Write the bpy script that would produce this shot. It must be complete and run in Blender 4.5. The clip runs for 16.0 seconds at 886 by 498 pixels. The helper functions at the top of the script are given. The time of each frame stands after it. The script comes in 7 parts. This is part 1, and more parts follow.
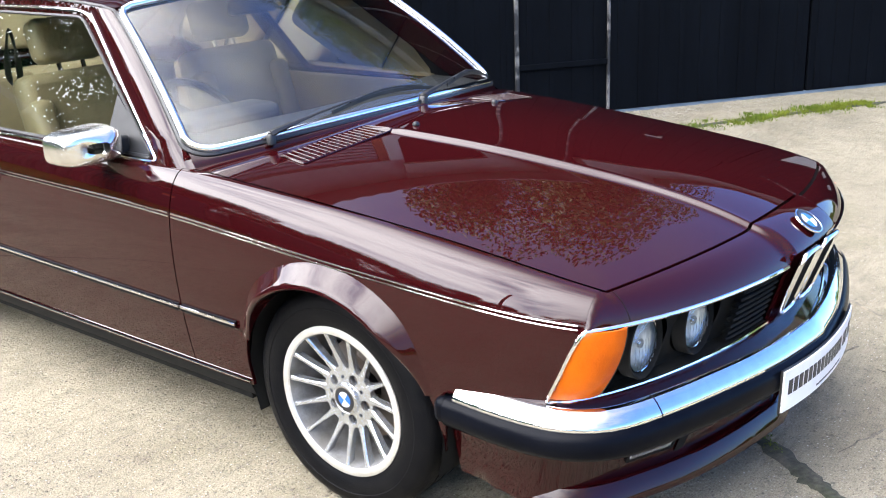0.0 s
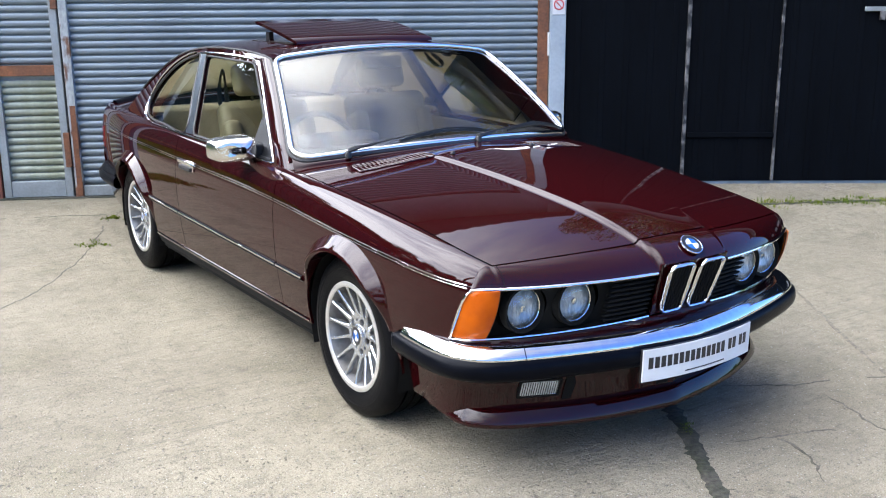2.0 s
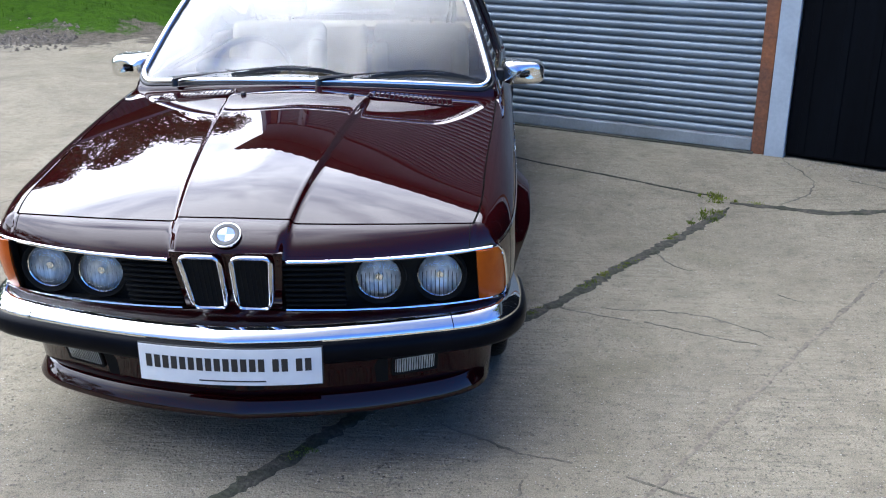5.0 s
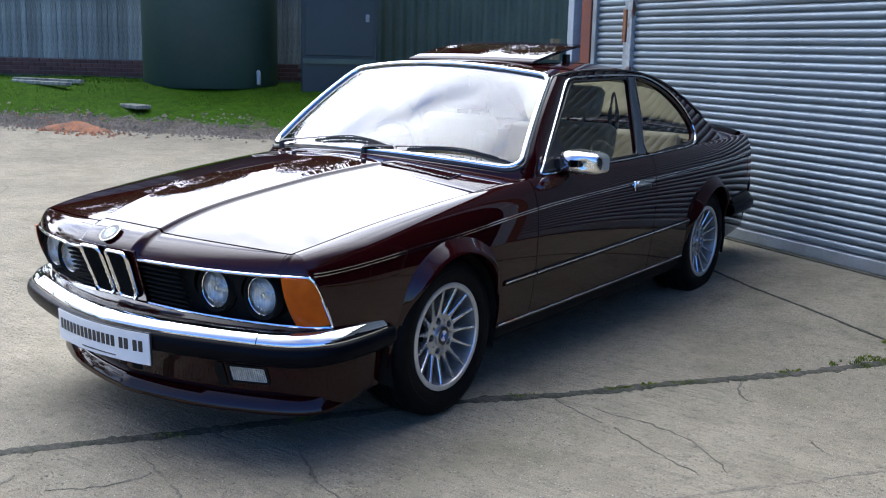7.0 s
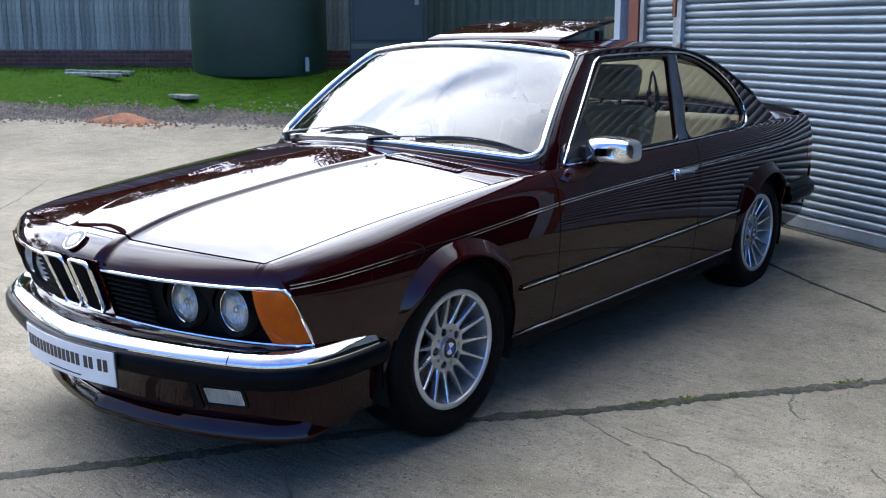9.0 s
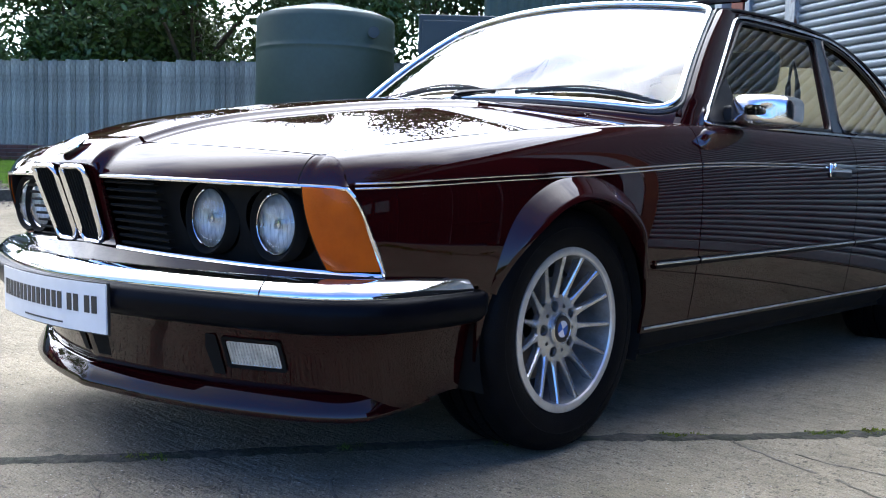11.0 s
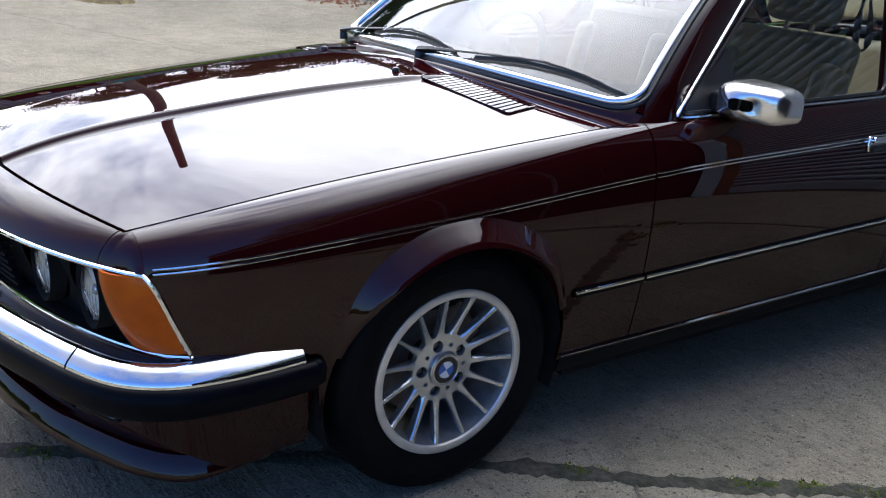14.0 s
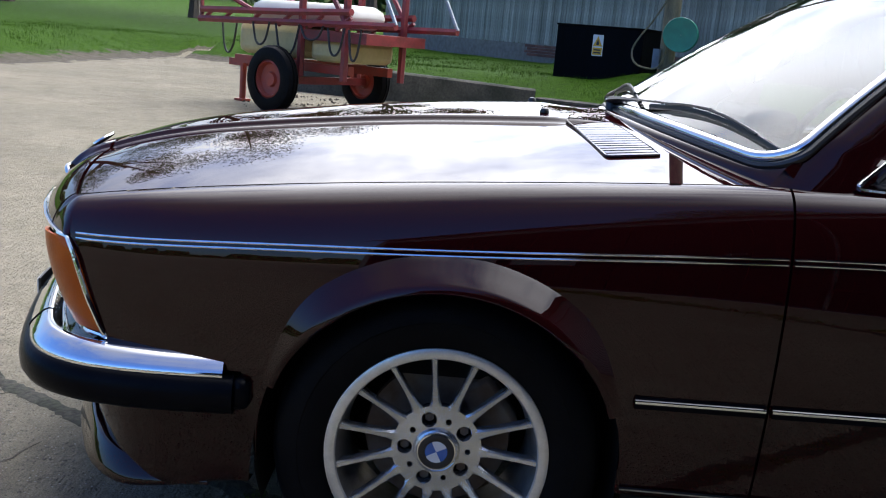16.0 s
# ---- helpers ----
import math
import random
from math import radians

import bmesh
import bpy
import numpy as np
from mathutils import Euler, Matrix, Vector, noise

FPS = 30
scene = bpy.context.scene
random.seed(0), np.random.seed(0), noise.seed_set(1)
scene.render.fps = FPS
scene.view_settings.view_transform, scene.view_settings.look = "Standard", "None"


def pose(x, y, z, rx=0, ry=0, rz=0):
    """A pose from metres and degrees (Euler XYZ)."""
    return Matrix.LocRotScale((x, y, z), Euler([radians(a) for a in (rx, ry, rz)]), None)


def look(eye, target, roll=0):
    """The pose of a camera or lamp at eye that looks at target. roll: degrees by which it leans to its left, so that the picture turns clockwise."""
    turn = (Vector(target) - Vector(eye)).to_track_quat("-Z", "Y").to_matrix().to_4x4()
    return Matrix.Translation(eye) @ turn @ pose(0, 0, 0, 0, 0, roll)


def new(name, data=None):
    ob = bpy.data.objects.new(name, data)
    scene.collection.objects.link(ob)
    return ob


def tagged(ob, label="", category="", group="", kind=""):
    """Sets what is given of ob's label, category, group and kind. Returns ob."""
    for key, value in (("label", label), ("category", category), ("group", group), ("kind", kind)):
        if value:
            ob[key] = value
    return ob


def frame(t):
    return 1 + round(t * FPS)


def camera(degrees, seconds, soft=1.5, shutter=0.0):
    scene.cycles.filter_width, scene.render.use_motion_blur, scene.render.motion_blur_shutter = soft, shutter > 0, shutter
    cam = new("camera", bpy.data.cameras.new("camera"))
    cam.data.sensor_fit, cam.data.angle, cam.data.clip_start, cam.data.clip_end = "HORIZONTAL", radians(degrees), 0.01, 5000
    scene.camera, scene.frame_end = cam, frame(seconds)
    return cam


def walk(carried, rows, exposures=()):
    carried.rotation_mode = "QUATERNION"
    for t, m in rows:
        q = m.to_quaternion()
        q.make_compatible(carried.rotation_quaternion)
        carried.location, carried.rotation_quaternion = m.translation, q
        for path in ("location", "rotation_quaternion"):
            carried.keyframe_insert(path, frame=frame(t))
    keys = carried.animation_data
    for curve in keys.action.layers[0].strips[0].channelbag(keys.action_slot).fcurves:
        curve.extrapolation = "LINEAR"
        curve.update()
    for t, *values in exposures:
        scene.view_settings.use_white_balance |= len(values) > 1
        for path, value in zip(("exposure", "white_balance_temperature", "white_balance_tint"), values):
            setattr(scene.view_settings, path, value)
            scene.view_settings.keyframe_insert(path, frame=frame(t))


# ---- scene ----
cam = camera(48.5, 16.0, soft=1.1)
PATH = [
    (0, (-2.443, -1.701, 1.508), (-0.966, -0.508, 0.879), -2.5),
    (0.5, (-2.699, -2.253, 1.54), (-1.32, -0.902, 1.017), -0.3),
    (1, (-2.831, -2.638, 1.546), (-1.557, -1.18, 1.043), 0.4),
    (1.5, (-2.709, -2.957, 1.554), (-1.528, -1.423, 1.053), 0.9),
    (2, (-2.459, -3.127, 1.55), (-1.387, -1.512, 1.058), -0.4),
    (2.5, (-2.047, -3.242, 1.564), (-1.051, -1.586, 1.049), -0.1),
    (3, (-1.532, -3.409, 1.573), (-0.694, -1.689, 0.989), 1.7),
    (3.5, (-0.988, -3.491, 1.574), (-0.332, -1.712, 0.937), 2.3),
    (4, (-0.455, -3.632, 1.595), (-0.071, -1.76, 1.007), 3.3),
    (4.5, (0.115, -3.615, 1.594), (0.21, -1.719, 0.964), 1.7),
    (4.7, (0.344, -3.571, 1.615), (0.391, -1.684, 0.953), 1.1),
    (6.8, (2.755, -2.986, 1.426), (1.61, -1.406, 0.986), 1.8),
    (7, (2.921, -2.987, 1.406), (1.775, -1.397, 1.008), 1.4),
    (7.5, (3.193, -3.015, 1.386), (1.99, -1.461, 1.015), 1.2),
    (8, (3.236, -3.009, 1.382), (2.038, -1.45, 1.013), 1.0),
    (8.5, (3.121, -2.851, 1.375), (1.907, -1.312, 0.979), 0.9),
    (9, (2.853, -2.526, 1.393), (1.603, -1.025, 0.961), -0.1),
    (9.2, (2.743, -2.372, 1.375), (1.465, -0.891, 0.962), -0.3),
    (11.3, (2.252, -2.022, 0.669), (0.890, -0.562, 0.529), 1.7),
    (11.5, (2.292, -2.003, 0.674), (0.956, -0.519, 0.529), 1.1),
    (12, (2.334, -1.969, 0.671), (1.142, -0.370, 0.524), 0.3),
    (12.5, (2.323, -1.946, 0.699), (1.195, -0.310, 0.517), 0.0),
    (13, (2.406, -1.847, 1.072), (1.173, -0.358, 0.559), 1.2),
    (13.5, (2.461, -1.669, 1.321), (1.119, -0.338, 0.669), 4.7),
    (14, (2.498, -1.294, 1.363), (0.974, -0.174, 0.712), 3.7),
    (14.5, (2.580, -0.861, 1.352), (0.820, -0.149, 0.722), 3.9),
    (15, (2.589, -0.473, 1.336), (0.726, -0.083, 0.722), 4.6),
    (15.5, (2.591, -0.128, 1.306), (0.671, -0.044, 0.753), 6.6),
    (16, (2.533, -0.021, 1.091), (0.578, -0.020, 0.668), 4.9),
]
EXPOSURES = [
    (0.0, -0.83, 6850, 10), (1.0, -1.11, 6700, 10), (2.5, -1.41, 6350, 10), (4.7, -1.66, 6120, 10), (7.0, -1.75, 6200, 10), (9.0, -1.65, 6150, 10),
    (11.5, -1.28, 6350, 10), (12.5, -1.36, 6350, 10), (14.0, -1.82, 6450, 10), (16.0, -2.05, 6600, 10),
]
walk(cam, [(t, look(eye, target, roll)) for t, eye, target, roll in PATH], EXPOSURES)

# ---- world and sun ----
SUN_AZ, SUN_EL = 140.0, 42.0            # direction that the sun stands in, from +x towards +y
world = bpy.data.worlds.new("world")
scene.world = world
world.use_nodes = True
wt = world.node_tree
wt.nodes.clear()


def wnode(kind, **values):
    n = wt.nodes.new(kind)
    for k, v in values.items():
        n.inputs[k].default_value = v
    return n


sky = wt.nodes.new("ShaderNodeTexSky")
sky.sky_type, sky.sun_disc = "NISHITA", False
sky.sun_elevation, sky.sun_rotation = radians(SUN_EL), radians(90 - SUN_AZ)
sky.air_density, sky.dust_density, sky.ozone_density = 1.6, 0.6, 3.0
coord = wt.nodes.new("ShaderNodeTexCoord")
stretch = wt.nodes.new("ShaderNodeMapping")
stretch.inputs["Scale"].default_value = (1.0, 1.0, 1.7)
clouds = wnode("ShaderNodeTexNoise", Scale=2.8, Detail=8.0, Roughness=0.58, Distortion=0.4)
cover = wt.nodes.new("ShaderNodeMapRange")
cover.inputs["From Min"].default_value, cover.inputs["From Max"].default_value = 0.30, 0.56
cover.inputs["To Min"].default_value = 0.22
cloud_tone = wt.nodes.new("ShaderNodeRGB")
cloud_tone.outputs[0].default_value = (8.6, 8.9, 9.7, 1)
blend = wt.nodes.new("ShaderNodeMix")
blend.data_type = "RGBA"
back = wnode("ShaderNodeBackground", Strength=0.125)
wout = wt.nodes.new("ShaderNodeOutputWorld")
wt.links.new(coord.outputs["Generated"], stretch.inputs["Vector"])
wt.links.new(stretch.outputs["Vector"], clouds.inputs["Vector"])
wt.links.new(clouds.outputs["Fac"], cover.inputs["Value"])
# blue sky away from the sun
gate = wt.nodes.new("ShaderNodeMapRange")
gate.interpolation_type = "SMOOTHSTEP"
for slot, value in (("From Min", -0.15), ("From Max", 0.62), ("To Min", 0.06), ("To Max", 1.0)):
    gate.inputs[slot].default_value = value
part_cover = wt.nodes.new("ShaderNodeMath")
part_cover.operation = "MULTIPLY"
wt.links.new(cover.outputs["Result"], part_cover.inputs[0])
wt.links.new(gate.outputs["Result"], part_cover.inputs[1])
wt.links.new(part_cover.outputs[0], blend.inputs["Factor"])
clear = wt.nodes.new("ShaderNodeVectorMath")
clear.operation = "MULTIPLY"
clear.inputs[1].default_value = (2.8, 4.7, 9.2)
wt.links.new(sky.outputs["Color"], clear.inputs[0])
wt.links.new(clear.outputs["Vector"], blend.inputs[6])
# clouds are brighter round the sun
nearness = wt.nodes.new("ShaderNodeVectorMath")
nearness.operation = "DOT_PRODUCT"
nearness.inputs[1].default_value = (math.cos(radians(SUN_AZ)) * math.cos(radians(SUN_EL)), math.sin(radians(SUN_AZ)) * math.cos(radians(SUN_EL)), math.sin(radians(SUN_EL)))
glow = wt.nodes.new("ShaderNodeMapRange")
glow.interpolation_type = "SMOOTHSTEP"
for slot, value in (("From Min", 0.32), ("From Max", 1.0), ("To Min", 2.2), ("To Max", 32.0)):
    glow.inputs[slot].default_value = value
bright = wt.nodes.new("ShaderNodeVectorMath")
bright.operation = "SCALE"
wt.links.new(coord.outputs["Generated"], nearness.inputs[0])
wt.links.new(nearness.outputs["Value"], glow.inputs["Value"])
wt.links.new(nearness.outputs["Value"], gate.inputs["Value"])
wt.links.new(cloud_tone.outputs[0], bright.inputs[0])
wt.links.new(glow.outputs["Result"], bright.inputs["Scale"])
wt.links.new(bright.outputs["Vector"], blend.inputs[7])
wt.links.new(blend.outputs[2], back.inputs["Color"])
wt.links.new(back.outputs["Background"], wout.inputs["Surface"])

sun = new("sun", bpy.data.lights.new("sun", "SUN"))
sun.data.energy, sun.data.angle, sun.data.color = 0.8, radians(48.0), (1.0, 0.93, 0.83)
sun_way = Vector((math.cos(radians(SUN_AZ)) * math.cos(radians(SUN_EL)), math.sin(radians(SUN_AZ)) * math.cos(radians(SUN_EL)), math.sin(radians(SUN_EL))))
sun.matrix_world = look(sun_way * 40, (0, 0, 0))


# ---- materials ----
def material(name, color, rough=0.5, metal=0.0, second=None, scale=6.0, fine=0.0, fine_scale=120.0, bump=0.0, bump_scale=80.0,
             coat=0.0, coat_rough=0.03, ramp=(0.35, 0.65), spread=0.0, stretch=None, spec=0.5, object_random=0.0, rough_var=0.0):
    """A principled surface: two colours mixed by large noise, fine grain in the value, bump, coat."""
    m = bpy.data.materials.new(name)
    m.use_nodes = True
    t, n = m.node_tree, m.node_tree.nodes
    p = n["Principled BSDF"]
    p.inputs["Roughness"].default_value, p.inputs["Metallic"].default_value = rough, metal
    p.inputs["Specular IOR Level"].default_value = spec
    p.inputs["Coat Weight"].default_value, p.inputs["Coat Roughness"].default_value = coat, coat_rough
    p.inputs["Base Color"].default_value = (*color, 1)
    tc = n.new("ShaderNodeTexCoord")
    vec = tc.outputs["Object"]
    if stretch:
        mp = n.new("ShaderNodeMapping")
        mp.inputs["Scale"].default_value = stretch
        t.links.new(vec, mp.inputs["Vector"])
        vec = mp.outputs["Vector"]
    last = None
    if second or fine:
        big = n.new("ShaderNodeTexNoise")
        big.inputs["Scale"].default_value, big.inputs["Detail"].default_value = scale, 6
        t.links.new(vec, big.inputs["Vector"])
        mr = n.new("ShaderNodeMapRange")
        mr.inputs["From Min"].default_value, mr.inputs["From Max"].default_value = ramp
        t.links.new(big.outputs["Fac"], mr.inputs["Value"])
        mix = n.new("ShaderNodeMix")
        mix.data_type = "RGBA"
        mix.inputs[6].default_value, mix.inputs[7].default_value = (*color, 1), (*(second or color), 1)
        t.links.new(mr.outputs["Result"], mix.inputs["Factor"])
        last = mix.outputs[2]
        if rough_var:
            rr = n.new("ShaderNodeMapRange")
            rr.inputs["To Min"].default_value, rr.inputs["To Max"].default_value = rough - rough_var, rough + rough_var
            t.links.new(big.outputs["Fac"], rr.inputs["Value"])
            t.links.new(rr.outputs["Result"], p.inputs["Roughness"])
    if fine:
        small = n.new("ShaderNodeTexNoise")
        small.inputs["Scale"].default_value, small.inputs["Detail"].default_value = fine_scale, 4
        t.links.new(vec, small.inputs["Vector"])
        fr = n.new("ShaderNodeMapRange")
        fr.inputs["From Min"].default_value, fr.inputs["From Max"].default_value = 0.3, 0.7
        fr.inputs["To Min"].default_value, fr.inputs["To Max"].default_value = 1 - fine, 1 + fine
        t.links.new(small.outputs["Fac"], fr.inputs["Value"])
        hv = n.new("ShaderNodeHueSaturation")
        t.links.new(fr.outputs["Result"], hv.inputs["Value"])
        t.links.new(last, hv.inputs["Color"])
        last = hv.outputs["Color"]
    if object_random:
        info = n.new("ShaderNodeObjectInfo")
        orr = n.new("ShaderNodeMapRange")
        orr.inputs["To Min"].default_value, orr.inputs["To Max"].default_value = 1 - object_random, 1 + object_random
        t.links.new(info.outputs["Random"], orr.inputs["Value"])
        oh = n.new("ShaderNodeHueSaturation")
        t.links.new(orr.outputs["Result"], oh.inputs["Value"])
        if last is None:
            oh.inputs["Color"].default_value = (*color, 1)
        else:
            t.links.new(last, oh.inputs["Color"])
        last = oh.outputs["Color"]
    if last is not None:
        t.links.new(last, p.inputs["Base Color"])
    if bump:
        bn = n.new("ShaderNodeTexNoise")
        bn.inputs["Scale"].default_value, bn.inputs["Detail"].default_value = bump_scale, 5
        t.links.new(vec, bn.inputs["Vector"])
        bp = n.new("ShaderNodeBump")
        bp.inputs["Strength"].default_value, bp.inputs["Distance"].default_value = bump, 0.01
        t.links.new(bn.outputs["Fac"], bp.inputs["Height"])
        t.links.new(bp.outputs["Normal"], p.inputs["Normal"])
    return m


def glass(name, tint, rough=0.0, mix=0.0):
    m = bpy.data.materials.new(name)
    m.use_nodes = True
    t, n = m.node_tree, m.node_tree.nodes
    n.remove(n["Principled BSDF"])
    clear, shine, lw, mx = n.new("ShaderNodeBsdfTransparent"), n.new("ShaderNodeBsdfGlossy"), n.new("ShaderNodeFresnel"), n.new("ShaderNodeMixShader")
    clear.inputs["Color"].default_value = (*tint, 1)
    shine.inputs["Roughness"].default_value = rough
    lw.inputs["IOR"].default_value = 1.52 + mix
    t.links.new(lw.outputs["Fac"], mx.inputs["Fac"])
    t.links.new(clear.outputs[0], mx.inputs[1])
    t.links.new(shine.outputs[0], mx.inputs[2])
    t.links.new(mx.outputs[0], n["Material Output"].inputs["Surface"])
    return m


PAINT = material("maroon_paint", (0.0165, 0.00138, 0.00190), rough=0.5, metal=0.0, second=(0.0136, 0.00115, 0.00155), scale=900, fine=0.10, fine_scale=2500, coat=1.0, coat_rough=0.01, spec=0.0)
PAINT.node_tree.nodes["Principled BSDF"].inputs["Coat IOR"].default_value = 1.40
CHROME = material("chrome", (0.80, 0.80, 0.80), rough=0.07, metal=1.0, second=(0.74, 0.74, 0.75), scale=30, rough_var=0.03)
SATIN_CHROME = material("worn_chrome", (0.80, 0.79, 0.77), rough=0.2, metal=1.0, second=(0.70, 0.69, 0.67), scale=18)
RUBBER = material("black_rubber", (0.0012, 0.0016, 0.0032), rough=0.30, spec=0.11, second=(0.0022, 0.0027, 0.0045), scale=14, bump=0.08, bump_scale=260)
RUBBER.node_tree.nodes["Principled BSDF"].inputs["IOR"].default_value = 1.33
TRIM = material("black_trim", (0.006, 0.006, 0.007), rough=0.42, second=(0.010, 0.010, 0.011), scale=25)
MATT = material("matt_black", (0.004, 0.004, 0.004), rough=0.9, second=(0.007, 0.007, 0.006), scale=9, spec=0.2)
TYRE = material("tyre_rubber", (0.0026, 0.0028, 0.0036), rough=0.42, second=(0.005, 0.005, 0.0055), scale=22, spec=0.11, bump=0.2, bump_scale=300)
TYRE.node_tree.nodes["Principled BSDF"].inputs["IOR"].default_value = 1.33
ALLOY = material("silver_alloy", (0.528, 0.5456, 0.5676), rough=0.27, metal=0.85, second=(0.4664, 0.484, 0.506), scale=25, fine=0.06, fine_scale=500, coat=0.4)
ALLOY_LIP = material("machined_lip", (0.6512, 0.6336, 0.5984), rough=0.36, metal=0.7, second=(0.5808, 0.5632, 0.528), scale=40, fine=0.06, fine_scale=300)
# duller than the spokes: the shade inside the rim is put into this grey
BARREL = material("shaded_rim_barrel", (0.264, 0.264, 0.264), rough=0.42, metal=0.6, second=(0.1672, 0.1584, 0.1452), scale=18, fine=0.1, fine_scale=200)
BRAKE = material("brake_iron", (0.16, 0.14, 0.12), rough=0.6, metal=0.5, second=(0.10, 0.07, 0.05), scale=20)
AMBER = material("amber_lens", (0.475, 0.090, 0.00077), rough=0.3, second=(0.355, 0.0585, 0.00077), scale=14, coat=0.25, spec=0.1, bump=0.15, bump_scale=220)
PILLAR = material("dark_satin_steel", (0.20, 0.24, 0.28), rough=0.28, metal=1.0, second=(0.17, 0.20, 0.24), scale=20)
RED_LENS = material("red_lens", (0.35, 0.012, 0.01), rough=0.12, second=(0.28, 0.01, 0.01), scale=50, coat=0.8)
LENS = glass("lamp_glass", (0.95, 0.97, 0.98), 0.02)
REFLECTOR = material("lamp_reflector", (0.765, 0.782, 0.7905), rough=0.30, metal=0.55, second=(0.425, 0.459, 0.493), scale=34, bump=0.5, bump_scale=60, stretch=(2, 1, 0.8))
SCREEN = glass("windscreen_glass", (0.80, 0.86, 0.86), 0.0, 0.30)
WINDOW = glass("side_glass", (0.66, 0.74, 0.70), 0.0, 0.18)
LEATHER = material("cream_leather", (0.4004, 0.308, 0.1809), rough=0.5, second=(0.3388, 0.258, 0.1463), scale=7, bump=0.2, bump_scale=160)
DASH = material("dashboard_vinyl", (0.035, 0.034, 0.036), rough=0.6, second=(0.05, 0.048, 0.05), scale=15, bump=0.2, bump_scale=200)
CARPET = material("cabin_carpet", (0.10, 0.075, 0.05), rough=0.95, second=(0.07, 0.05, 0.035), scale=40)
CLOTH = material("headlining", (0.3234, 0.2926, 0.231), rough=0.9, second=(0.2849, 0.2541, 0.2002), scale=12)
WHITE = material("plate_white", (0.68, 0.68, 0.663), rough=0.35, second=(0.629, 0.629, 0.612), scale=18)
BLACK = material("plate_black", (0.012, 0.012, 0.014), rough=0.4)
BLUE = material("emblem_blue", (0.0154, 0.0924, 0.3234), rough=0.2, coat=0.6)
PLAINWHITE = material("emblem_white", (0.6006, 0.616, 0.6314), rough=0.25, coat=0.6)


# ---- mesh helpers ----
def part(name, bm, mat, parent=None, label="", flat=False, solid=0.0, angle=38, bevel=0.0):
    """One mesh object from a bmesh, under a thing or a part."""
    bmesh.ops.remove_doubles(bm, verts=bm.verts, dist=1e-5)
    bmesh.ops.recalc_face_normals(bm, faces=bm.faces)
    me = bpy.data.meshes.new(name)
    bm.to_mesh(me)
    bm.free()
    me.materials.append(mat)
    if not flat:
        me.shade_smooth()
        me.set_sharp_from_angle(angle=radians(angle))
    ob = new(name, me)
    ob.parent = parent
    if label:
        tagged(ob, label)
    if solid:
        s = ob.modifiers.new("thickness", "SOLIDIFY")
        s.thickness, s.offset = solid, -1
        e = ob.modifiers.new("crisp", "EDGE_SPLIT")
        e.split_angle = radians(max(angle, 40))
    if bevel:
        b = ob.modifiers.new("edges", "BEVEL")
        b.width, b.segments, b.limit_method = bevel, 2, "ANGLE"
    return ob


def thing(name, label, category, group="", kind="", at=None):
    ob = new(name)
    ob.empty_display_size = 0.1
    if at is not None:
        ob.matrix_basis = at
    return tagged(ob, label, category, group, kind)


def spline(*knots):
    """A natural cubic spline through (x, y) knots, straight beyond its ends."""
    x, y = np.array(knots, float).T
    n, h = len(x), np.diff(x)
    a, b = np.zeros((n, n)), np.zeros(n)
    a[0, 0] = a[-1, -1] = 1
    for i in range(1, n - 1):
        a[i, i - 1 : i + 2] = h[i - 1], 2 * (h[i - 1] + h[i]), h[i]
        b[i] = 6 * ((y[i + 1] - y[i]) / h[i] - (y[i] - y[i - 1]) / h[i - 1])
    c = np.linalg.solve(a, b)

    def at(v):
        i = int(np.clip(np.searchsorted(x, v) - 1, 0, n - 2))
        if v < x[0] or v > x[-1]:
            i, e = (0, 0) if v < x[0] else (n - 2, n - 1)
            s = (y[i + 1] - y[i]) / h[i] + (-h[i] / 6 * (2 * c[i] + c[i + 1]) if e == 0 else h[i] / 6 * (c[i] + 2 * c[i + 1]))
            return float(y[e] + s * (v - x[e]))
        p, q = x[i + 1] - v, v - x[i]
        return float(c[i] * p**3 / (6 * h[i]) + c[i + 1] * q**3 / (6 * h[i]) + (y[i] / h[i] - c[i] * h[i] / 6) * p + (y[i + 1] / h[i] - c[i + 1] * h[i] / 6) * q)

    return at


def sheet(rows, bm=None, closed=False):
    """Quads over rows of points of equal length."""
    bm = bm or bmesh.new()
    vs = [[bm.verts.new(p) for p in row] for row in rows]
    for a, b in zip(vs, vs[1:]):
        n = len(a)
        for i in range(n if closed else n - 1):
            j = (i + 1) % n
            bm.faces.new((a[i], a[j], b[j], b[i]))
    return bm


def tidy(bm):
    bmesh.ops.remove_doubles(bm, verts=bm.verts, dist=1e-4)
    bmesh.ops.dissolve_degenerate(bm, edges=bm.edges, dist=1e-5)
    return bm


